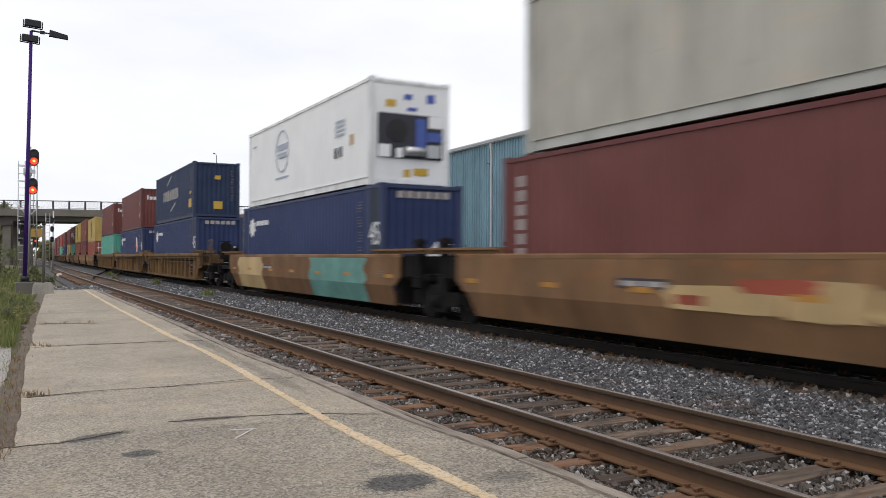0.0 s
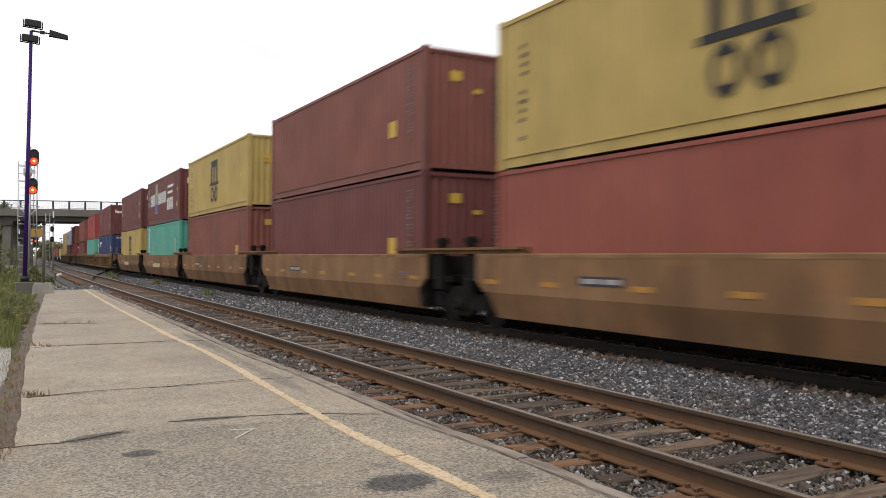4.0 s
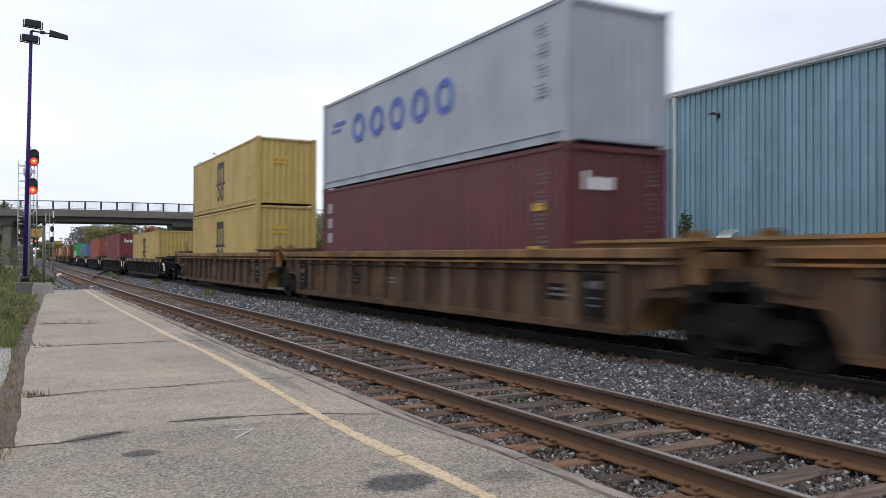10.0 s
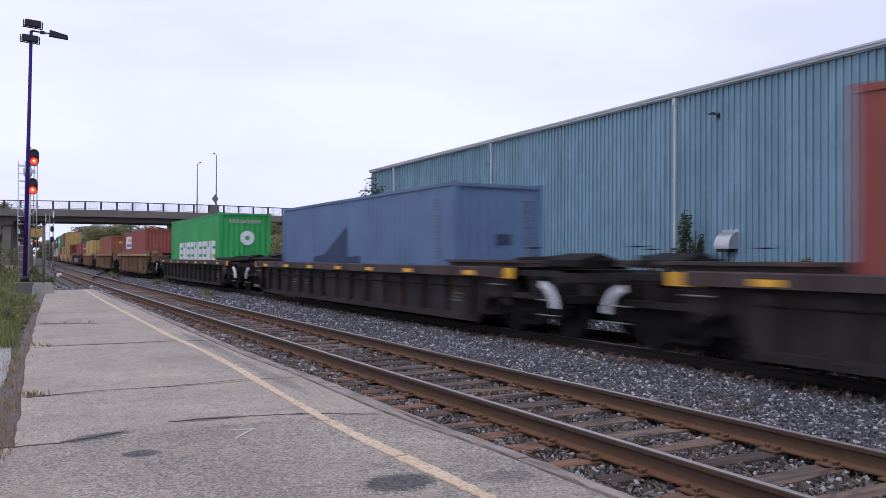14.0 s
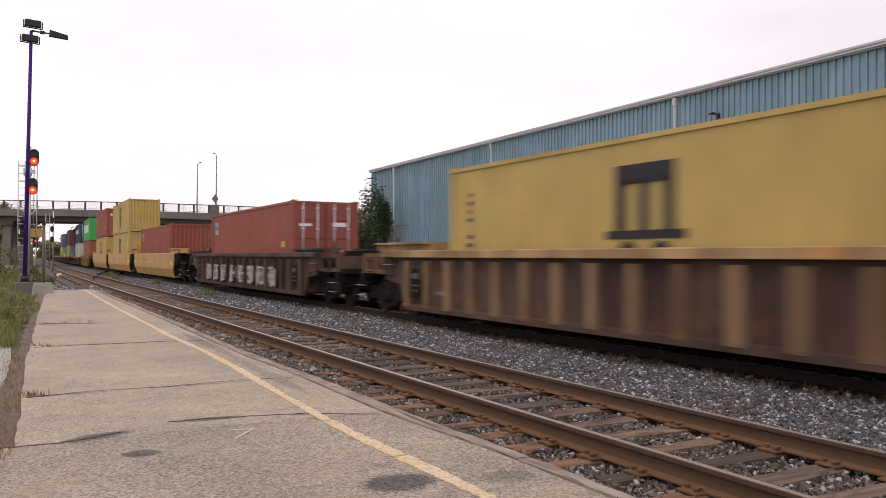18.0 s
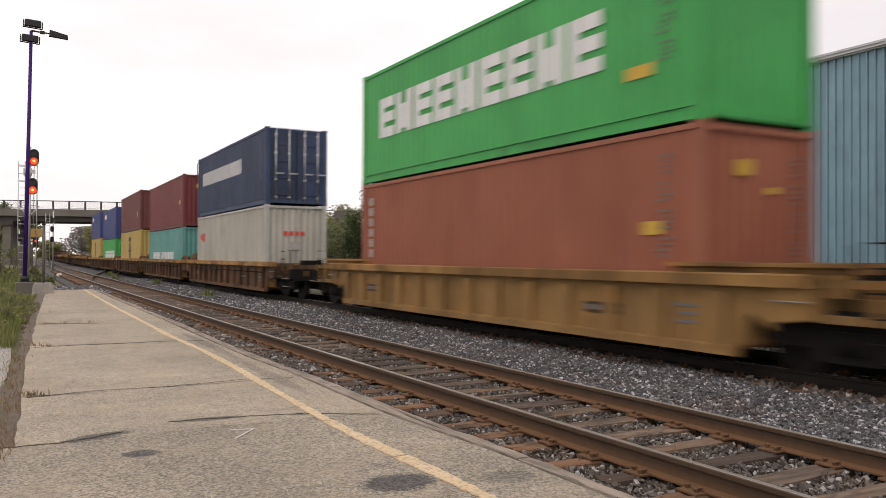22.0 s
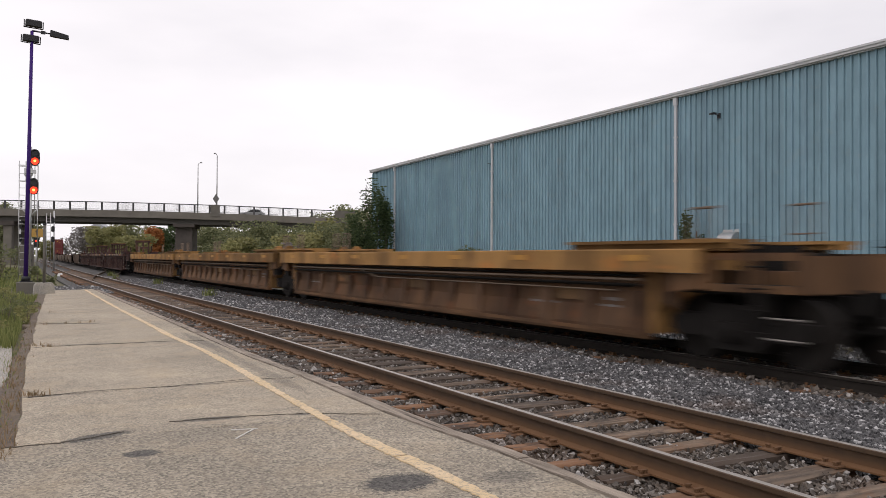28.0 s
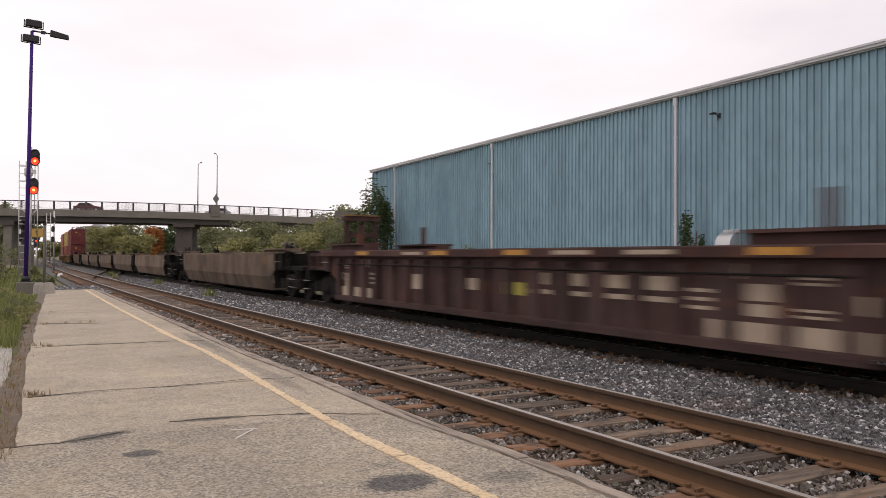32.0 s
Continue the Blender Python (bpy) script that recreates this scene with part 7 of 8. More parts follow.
            if style in ("rib", "grimy", "rusty"):
                for k in (-1, 1):
                    part("handrail", shared(("crossover_rail", key), M_PIPE, crossover_rail_mesh), M_PIPE, car, "thin crossover handrail frame", at=(k * 1.05 + 0.1, e * (h + 1.1), top - 0.3))
            if style in ("rib", "grimy") and e < 0:
                st = part("brake_stand", shared(("brake_stand", key), M_STEEL_DARK, lambda: brake_stand_mesh(top)), M_STEEL_DARK, car, "dark hand brake stand", at=(-0.55, -h - 2.45, 0))
                part("brake_wheel", shared("brake_wheel", M_TRUCK, lambda: Mesh().rod((0, -0.03, 0), (0, 0.03, 0), 0.26, n=16).rod((0, -0.08, 0), (0, 0.08, 0), 0.05, n=8)), M_TRUCK, st, at=(0.0, -0.16, top + 0.28))
            if style == "dark":
                part("lever", shared(("lever", key), M_STEEL_DARK, lambda: Mesh().prism([(-0.42, 0.0), (0.35, 0.0), (0.42, 0.14), (0.1, 0.24), (-0.36, 0.12)], "y", -0.5, 0.5).rod((0.1, -0.9, 0.1), (0.1, 0.9, 0.16), 0.05, n=8)), M_STEEL_DARK, car, "dark uncoupling gear on the deck", at=pose(-0.5, e * (h + 2.1), top + 0.02))
            if not s["ribs"]:
                for x, d in ((-1.0, 0.9), (0.6, 1.25)):
                    part("end_stand", shared("end_stand", M_STEEL_DARK, lambda: Mesh().box(-0.12, 0.12, -0.12, 0.12, 0.85, 1.80, 0.03).rod((-0.14, 0, 1.62), (-0.10, 0, 1.62), 0.27, n=14).rod((-0.25, -0.3, 0.9), (-0.25, -0.3, 1.95), 0.02, n=6).rod((0, 0, 1.75), (0, -0.2, 1.9), 0.04)), M_STEEL_DARK, car, "dark brake stand", at=(x, e * (h + d), 0))
            if s["ribs"]:
                fm = CARS["rustrib"] if style == "rusty" else side
                part("end_frame", shared(("end_frame", key), fm, lambda: end_frame_mesh(top)), fm, car, "grimy end frame with openings", at=pose(0, e * (h + 1.0), 0, 0, 0, rot))
            part("brake_gear", shared(("brake_gear", key), M_STEEL_DARK, lambda: Mesh().box(-0.5, 0.2, -0.2, 0.2, top - 0.45, top + 0.05).rod((0.5, 0, top - 0.2), (0.95, 0, top - 0.2), 0.16).rod((-0.9, 0, top - 0.45), (-0.9, 0, top + 0.35), 0.02)), M_STEEL_DARK, car, at=(0, e * (h + 1.25), 0))
        elif e > 0:
            truck(car, reach, False)
            if style not in ("low", "maroon"):
                pm, up = (sill, 0.24) if s["ribs"] else (M_STEEL_DARK, 0.36)
                for x in (-1.24, 1.24):
                    for d in (-0.62, 0.62):
                        post = part("joint_post", shared(("joint_post", key), pm, lambda: Mesh().box(-0.07, 0.07, -0.11, 0.11, top - 0.70, top + up, 0.02).box(-0.10, 0.10, -0.15, 0.15, top + up - 0.14, top + up - 0.04)), pm, car, at=(x, reach + d, 0))
                        part("foot_plate", shared(("foot_plate", key), M_STEEL_DARK, lambda: Mesh().box(-0.11, 0.11, -0.17, 0.17, top - 0.78, top - 0.52, 0.02)), M_STEEL_DARK, post)
            if style == "low":
                joint_gear(car, reach, top)
            part("joint_casting", shared("joint_casting", M_STEEL_DARK, lambda: Mesh().box(-0.5, 0.5, -0.5, 0.5, 0.8, 1.1, 0.05)), M_STEEL_DARK, car, at=(0, reach, 0))
    # yellow reflectors along the near side
    if style in ("dark", "short", "smooth", "gold", "low", "empty"):
        z = top - 0.13 if s["ribs"] else top - 0.55
        x = -1.506 if s["ribs"] else -1.406
        for i in range(7):
            y = -h + 0.4 + (well - 0.8) * i / 6 + rand.uniform(-0.3, 0.3)
            part("reflector", shared("reflector", M_REFL_DULL if style in ("low", "empty", "smooth", "short") else M_REFL, lambda: Mesh().box(-0.004, 0.004, -0.22, 0.22, -0.045, 0.045)), M_REFL, car, at=(x, y, z))
    return car


def side_marks(car, style, rand):
    """Stencils and spray paint on the near side of a car."""
    s = STYLE[style]
    h, top, low = s["well"] / 2, s["top"], s["low"]
    x = -1.406 + s.get("inset", 0.0)

    def put(name, mat, pieces, label=""):
        m = Mesh()
        for y0, y1, z0, z1 in pieces:
            m.box(x, x + 0.006, y0, y1, z0, z1)
        part(name, m, mat, car, label)

    if style in ("rib", "grimy", "rusty", "scrawl"):
        x -= 0.116
        for y in (-h + 0.62, h - 1.05):  # black end panels with worn white marks
            put("end_panel", M_STEEL_DARK, [(y, y + 0.46, 0.50, 1.18)], "black stencil panel")
            x -= 0.004
            put("stencil", M_PRINT, [(y + 0.08, y + 0.20, 0.94, 1.08), (y + 0.26, y + 0.36, 0.96, 1.06), (y + 0.08, y + 0.34, 0.78, 0.81), (y + 0.10, y + 0.30, 0.66, 0.69)])
            x += 0.004
        x += 0.116
    if style in ("rib", "grimy"):
        x -= 0.004
        for y in (-h + 1.55, h - 5.2):
            put("placard", M_STEEL_DARK, [(y, y + 0.72, 0.72, 1.0)])
            x -= 0.004
            put("stencil", M_PRINT, bars(y + 0.08, y + 0.64, 0.76, 0.96, 2, rand))
            x += 0.004
        put("stencil", M_PRINT, bars(0.5, 1.3, 0.78, 0.98, 2, rand))
    elif style in ("short", "smooth"):
        put("placard", M_DARKMARK, [(2.2, 3.3, 0.98, 1.14)])
        x -= 0.004
        put("stencil", M_OFFWHITE, [(2.28, 2.68, 1.02, 1.10), (2.78, 3.2, 1.02, 1.10)])
        put("stencil", M_PRINT, bars(-h + 0.7, -h + 1.2, 0.92, 1.12, 3, rand))
    elif style == "gold":
        put("stencil", M_DARKMARK, [(2.0, 3.0, 1.10, 1.21)])
        put("stencil", M_WHITE, [(2.05, 2.45, 1.125, 1.185), (2.55, 2.95, 1.125, 1.185)])
        put("stencil", M_REFL, [(-h + 0.4, -h + 0.9, 0.95, 1.15), (h - 0.9, h - 0.5, 0.95, 1.15)])
    elif style == "dark":
        put("stencil", M_PRINT, bars(-h + 0.8, -h + 1.3, 0.50, 0.72, 3, rand))
        put("stencil", M_PRINT, bars(h - 3.2, h - 2.8, 0.58, 0.74, 2, rand))
        put("stencil", M_PRINT, bars(h - 4.5, h - 4.1, 0.58, 0.74, 2, rand))
    elif style == "maroon":
        for e in (-1, 1):
            def at_end(a, b, z0, z1):
                return (*sorted((e * (h - a), e * (h - b))), z0, z1)
            put("painted_stripe", M_STENCIL, [at_end(0.1, 2.5, 0.37, 0.62)])
            put("stencil", M_STENCIL, [at_end(0.15, 0.5, 0.80, 1.02)])
            put("stencil", M_STENCIL, [at_end(0.65, 1.25, z, z + 0.035) for z in (0.72, 0.80, 1.12, 1.19)])
            put("stencil", M_STENCIL, [at_end(1.35, 1.85, 0.90, 1.12), at_end(1.35, 1.85, 0.70, 0.86)] if e < 0 else [at_end(0.7, 1.3, 0.62, 1.0)])
            put("plate", M_STENCIL, [at_end(1.95, 2.28, 1.18, 1.38)])
            put("stencil", M_STENCIL, [at_end(2.45, 3.0, z, z + 0.05) for z in (0.74, 0.86, 0.98)])
        for k in range(4):
            y = -h + 3.2 + 1.0 * k
            put("stencil", M_STENCIL, [(y, y + 0.52, 0.97, 1.18)])
            put("stencil", M_STENCIL, [(y - 0.08, y + 0.58, 0.80, 0.88)])
        put("stencil", M_STENCIL, [(0.4, 0.9, 0.78, 1.02)])
        put("stencil", M_STENCIL, [(h - 5.6, h - 4.9, 0.70, 1.05)])
        put("graffiti", M_SCRAWL, [(-1.3, -0.6, 0.74, 0.98)], "yellow spray paint")
        x = -1.508
        for y in (-h + 0.9, -1.6, 1.4, h - 2.6):
            put("reflector", M_REFL_DULL, [(y, y + 0.75, top - 0.13, top - 0.03)])
        for y in (-3.4, 2.6, -h + 3.0):
            put("sill_stencil", M_STENCIL, [(y, y + 1.0, top - 0.12, top - 0.05)])
    elif style in ("rusty", "low", "lowgold", "empty"):
        x -= 0.004
        for y in (-h + 2.6 + rand.uniform(-0.4, 0.4), h - 2.5):
            put("placard", CARS["ochredark"], [(y, y + 0.9, 0.56, 0.74)])
            x -= 0.004
            put("stencil", M_PRINT, [(y + 0.06, y + 0.40, 0.61, 0.69), (y + 0.5, y + 0.84, 0.61, 0.69)])
            x += 0.004
        put("stencil", M_PRINT, bars(-h + 0.8, -h + 1.3, 0.5, 0.85, 3, rand))
# ---- the consist: how far each unit stands along the track at the start, and what it carries ----
R53, R40, R48, END = 9.7, 7.72, 8.35, 11.45
MOVERS = []          # (thing, distance at the start, height)
TRACK_X = RAIL_C + GAUGE / 2


BASE = {"smooth": 0.46, "rib": 0.565, "grimy": 0.565, "short": 0.565, "dark": 0.54, "rusty": 0.46, "scrawl": 0.46, "gold": 0.475, "low": 0.485, "lowgold": 0.485}


def low_box(make, tall=2.591):
    """A container of the lower standard height."""
    def low(rand):
        c = make(rand)
        c.scale = (1, 1, tall / 2.896 / 1.012)
        return c
    return low


def box_lettered(colour="maroon", label="maroon corrugated container with white lettering"):
    def make(rand):
        c = container(label, colour)
        marks_lettered(c, rand)
        return c
    return make


def box_plain(colour, label, length=12.19, doors=False, yellow=True, back_marks=False, plate=False):
    def make(rand):
        c = container(label, colour, length, doors)
        if plate:
            on_side(c, "plate", M_OFFWHITE, [(4.75, 5.35, 1.95, 2.50)], x=-1.2095)
            on_side(c, "plate", M_BLUEMARK, [(4.80, 5.30, 2.15, 2.34)])
        marks_common(c, length, rand, front=not doors)
        h = length / 2
        if yellow:
            on_side(c, "yellow_label", M_YMARK, [(-h + 1.5, -h + 1.95, 0.95, 1.35)] if rand.random() < 0.5 else [(-h + 0.8, -h + 1.2, 1.3, 1.5)])
            if not doors:
                on_front(c, "yellow_label", M_YMARK, [(-0.50, -0.18, 2.15, 2.38), (0.15, 0.38, 1.90, 2.0)], length)
        if doors:
            on_front(c, "label_patch", M_WHITE, [(-0.95, -0.5, 1.75, 2.1), (0.25, 0.75, 1.9, 2.15)], length)
        if back_marks:
            on_side(c, "lettering", M_OFFWHITE, [(h - 0.72, h - 0.5, z, z + 0.20) for z in (2.3, 2.03, 1.76, 1.49, 1.22, 0.95)])
        return c
    return make


def box_emblem(rand):
    c = container("ochre yellow container with a dark emblem", "yellow")
    marks_emblem(c, rand, True)
    return c


def box_45(colour="navy", sticker=False):
    def make(rand):
        c = container("long navy container with white figures and lettering", colour, 13.72)
        marks_45(c, rand)
        if sticker:
            def oval(yc, zc, ry, rz, x):
                return Mesh().prism([(yc + ry * math.cos(a) + 0.12 * math.sin(a), zc + rz * math.sin(a)) for a in (2 * math.pi * k / 22 for k in range(22))][::-1], "x", x, x + 0.005)
            part("sticker", oval(-3.75, 1.72, 0.42, 0.58, -1.2125), M_WHITE, c, "white oval sticker")
            part("sticker", oval(-3.52, 1.78, 0.16, 0.46, -1.2150), M_ORANGE, c, "orange sticker")
            part("sticker", oval(-3.92, 1.38, 0.16, 0.16, -1.2150), M_ORANGE, c, "orange sticker")
        return c
    return make


def box_teal(length=13.72, doors=False):
    def make(rand):
        c = container("teal green container with a white lettered panel", "teal", length, doors)
        marks_teal(c, rand, length)
        if doors:
            on_front(c, "label_patch", M_WHITE, [(-0.9, -0.5, 1.9, 2.4)], length)
        return c
    return make


def box_grey0(rand):
    c = container("stained pale grey container", "pale")
    marks_common(c, 12.19, rand, front=False)
    return c


def box_reefer(rand):
    c = container("white refrigerated container with a dark cooling unit", "white")
    reefer_front(c)
    ring_logo(c, 1.75, 1.75, 0.75, M_PALEMARK)
    on_side(c, "small_print", M_PALEMARK, [(-4.2, -3.5, z, z + 0.07) for z in (1.95, 1.82, 1.69, 1.56)] + [(5.0, 5.5, 2.25, 2.32), (1.0, 2.5, 0.80, 0.87)])
    on_side(c, "label_patch", M_DARKMARK, [(-4.05, -3.80, 0.95, 1.25), (-3.62, -3.40, 0.95, 1.25)])
    on_side(c, "yellow_label", M_SIGN, [(-4.9, -4.65, 1.2, 1.5)])
    return c


def box_navy_swoosh(rand):
    c = container("dark navy container with white lettering and swoosh", "darknavy")
    marks_common(c, 12.19, rand)
    marks_blocks(c, M_OFFWHITE, 3.2, 0.72, 0.12, 6, 1.25, 1.85)
    m = Mesh()
    for k in range(10):
        t = k / 10
        m.prism([(1.9 - 1.4 * t, 2.15 + 0.45 * t), (1.9 - 1.4 * (t + 0.1), 2.15 + 0.45 * (t + 0.1)), (1.9 - 1.4 * (t + 0.1), 2.25 + 0.45 * (t + 0.1)), (1.9 - 1.4 * t, 2.25 + 0.45 * t)], "x", -1.213, -1.208)
        m.prism([(0.6 - 1.5 * t, 0.55 + 0.4 * t), (0.6 - 1.5 * (t + 0.1), 0.55 + 0.4 * (t + 0.1)), (0.6 - 1.5 * (t + 0.1), 0.68 + 0.4 * (t + 0.1)), (0.6 - 1.5 * t, 0.68 + 0.4 * t)], "x", -1.213, -1.208)
    part("swoosh", m, M_OFFWHITE, c)
    on_side(c, "yellow_label", M_YMARK, [(-5.6, -4.9, 0.55, 1.0), (-5.5, -5.1, 1.25, 1.4)])
    on_front(c, "yellow_label", M_YMARK, [(-0.15, 0.3, 0.45, 0.85), (-0.1, 0.2, 2.0, 2.2)])
    return c


def box_slogan(rand):
    c = container("maroon container with white slogan and coloured emblem", "maroon")
    marks_lettered(c, rand)
    marks_blocks(c, M_WHITE, 4.6, 0.50, 0.10, 3, 1.25, 2.0)
    marks_blocks(c, M_WHITE, 1.55, 0.42, 0.10, 6, 1.25, 1.95)
    marks_blocks(c, M_WHITE, -1.95, 0.60, 0.08, 3, 0.75, 1.45)
    on_side(c, "lettering", M_WHITE, [(-3.9, -2.1, 2.05, 2.2), (-3.7, -2.1, 1.7, 1.85)])
    on_side(c, "emblem", M_OFFWHITE, [(1.75, 2.75, 0.70, 2.6)], x=-1.2095)
    on_side(c, "emblem", M_YMARK, [(1.8, 2.2, 1.7, 2.5)])
    on_side(c, "emblem", M_BLUEMARK, [(1.8, 2.7, 0.75, 1.3), (2.25, 2.7, 2.1, 2.55)])
    on_side(c, "emblem", M_TEALMARK, [(2.25, 2.7, 1.4, 2.0)])
    return c


def box_silver(rand):
    c = container("silver grey container with blue lettering", "silver")
    marks_common(c, 12.19, rand, front=False)
    for k in range(5):
        part("lettering", round_bar(3.3 - 1.24 * k, 1.72, 0.43, 0.46), M_BLUEMARK, c)
    on_side(c, "emblem", M_BLUEMARK, [(4.3, 5.2, 2.0, 2.12), (4.6, 5.4, 1.8, 1.9)])
    return c


def box_patch(rand):
    c = container("faded blue container with a dark repainted patch", "blue")
    marks_common(c, 12.19, rand)
    m = Mesh()
    m.prism([(2.9, 0.55), (2.9, 1.0), (1.9, 1.1), (0.1, 2.0), (0.1, 1.0), (-0.9, 1.05), (-0.9, 0.55)], "x", -1.213, -1.208)
    part("repaint_patch", m, BOX["darknavy"], c)
    on_front(c, "repaint_patch", BOX["wornblue"], [(-0.1, 0.32, 1.35, 1.6)])
    return c


def box_green(big):
    def make(rand):
        c = container("bright green container with big white lettering", "green")
        marks_common(c, 12.19, rand, front=False)
        marks_blocks(c, M_WHITE, 4.95 if big else 3.5, 0.86, 0.14, 9, 1.10 if big else 0.62, 2.1 if big else 1.62, "h")
        on_front(c, "lettering", M_OFFWHITE, [(-0.75 + 0.17 * i, -0.64 + 0.17 * i, 2.42, 2.58) for i in range(9)])
        if not big:
            m = Mesh().rod((0.1, -6.085, 1.75), (0.1, -6.072, 1.75), 0.33, n=24)
            part("round_emblem", m, M_WHITE, c)
            part("round_emblem", Mesh().rod((0.1, -6.09, 1.75), (0.1, -6.086, 1.75), 0.11, n=16), BOX["green"], c)
        on_side(c, "yellow_label", M_YMARK, [(-5.1, -4.5, 0.8, 1.0)])
        return c
    return make


def box_worn(rand):
    c = container("scraped blue container with white lettering", "wornblue", doors=True)
    marks_common(c, 12.19, rand, front=False)
    marks_blocks(c, M_WHITE, 4.9, 0.52, 0.10, 12, 1.45, 2.05)
    return c


def box_pale(rand):
    c = container("pale grey container with red marks", "pale")
    on_side(c, "lettering", M_REDMARK, [(5.0, 5.35, 1.75, 2.0), (4.4, 4.9, 1.65, 2.05)])
    on_front(c, "lettering", M_REDMARK, [(-0.5 + 0.22 * i, -0.34 + 0.22 * i, 1.75, 1.9) for i in range(4)])
    on_front(c, "small_print", M_OFFWHITE, [(-0.3, 0.2, 1.2, 1.5)])
    return c


def box_sea(rand):
    c = container("grey green container with white lettering", "sea")
    marks_common(c, 12.19, rand)
    marks_blocks(c, M_WHITE, 4.3, 0.50, 0.06, 5, 0.75, 1.35)
    marks_blocks(c, M_WHITE, 1.1, 0.48, 0.06, 8, 0.75, 1.35)
    return c


def box_royal(rand):
    c = container("royal blue container with a white and red plate", "royal")
    marks_common(c, 12.19, rand, front=False)
    marks_blocks(c, M_WHITE, 4.45, 0.27, 0.05, 6, 2.08, 2.48, "b")
    on_side(c, "lettering", M_RUSTART, [(4.5, 5.1, 2.08, 2.48)])
    on_front(c, "lettering", M_OFFWHITE, [(-0.4 + 0.16 * i, -0.3 + 0.16 * i, 2.5, 2.65) for i in range(7)])
    return c


def box_label(colour, label, wide):
    def make(rand):
        c = container(label, colour)
        marks_common(c, 12.19, rand)
        if wide:
            on_side(c, "plate", M_WHITE, [(1.7, 5.0, 1.55, 2.5)], x=-1.2095)
            on_side(c, "plate", M_YMARK, [(1.9, 3.6, 2.1, 2.3)])
            on_side(c, "plate", M_BLUEMARK, [(1.9, 4.6, 1.7, 1.9)])
        else:
            on_side(c, "plate", M_OFFWHITE, [(4.85, 5.38, 2.02, 2.52)], x=-1.2095)
            on_side(c, "plate", M_BLUEMARK, [(4.90, 5.33, 2.07, 2.28)])
            on_side(c, "plate", M_ORANGE, [(4.95, 5.28, 2.34, 2.42)])
        return c
    return make


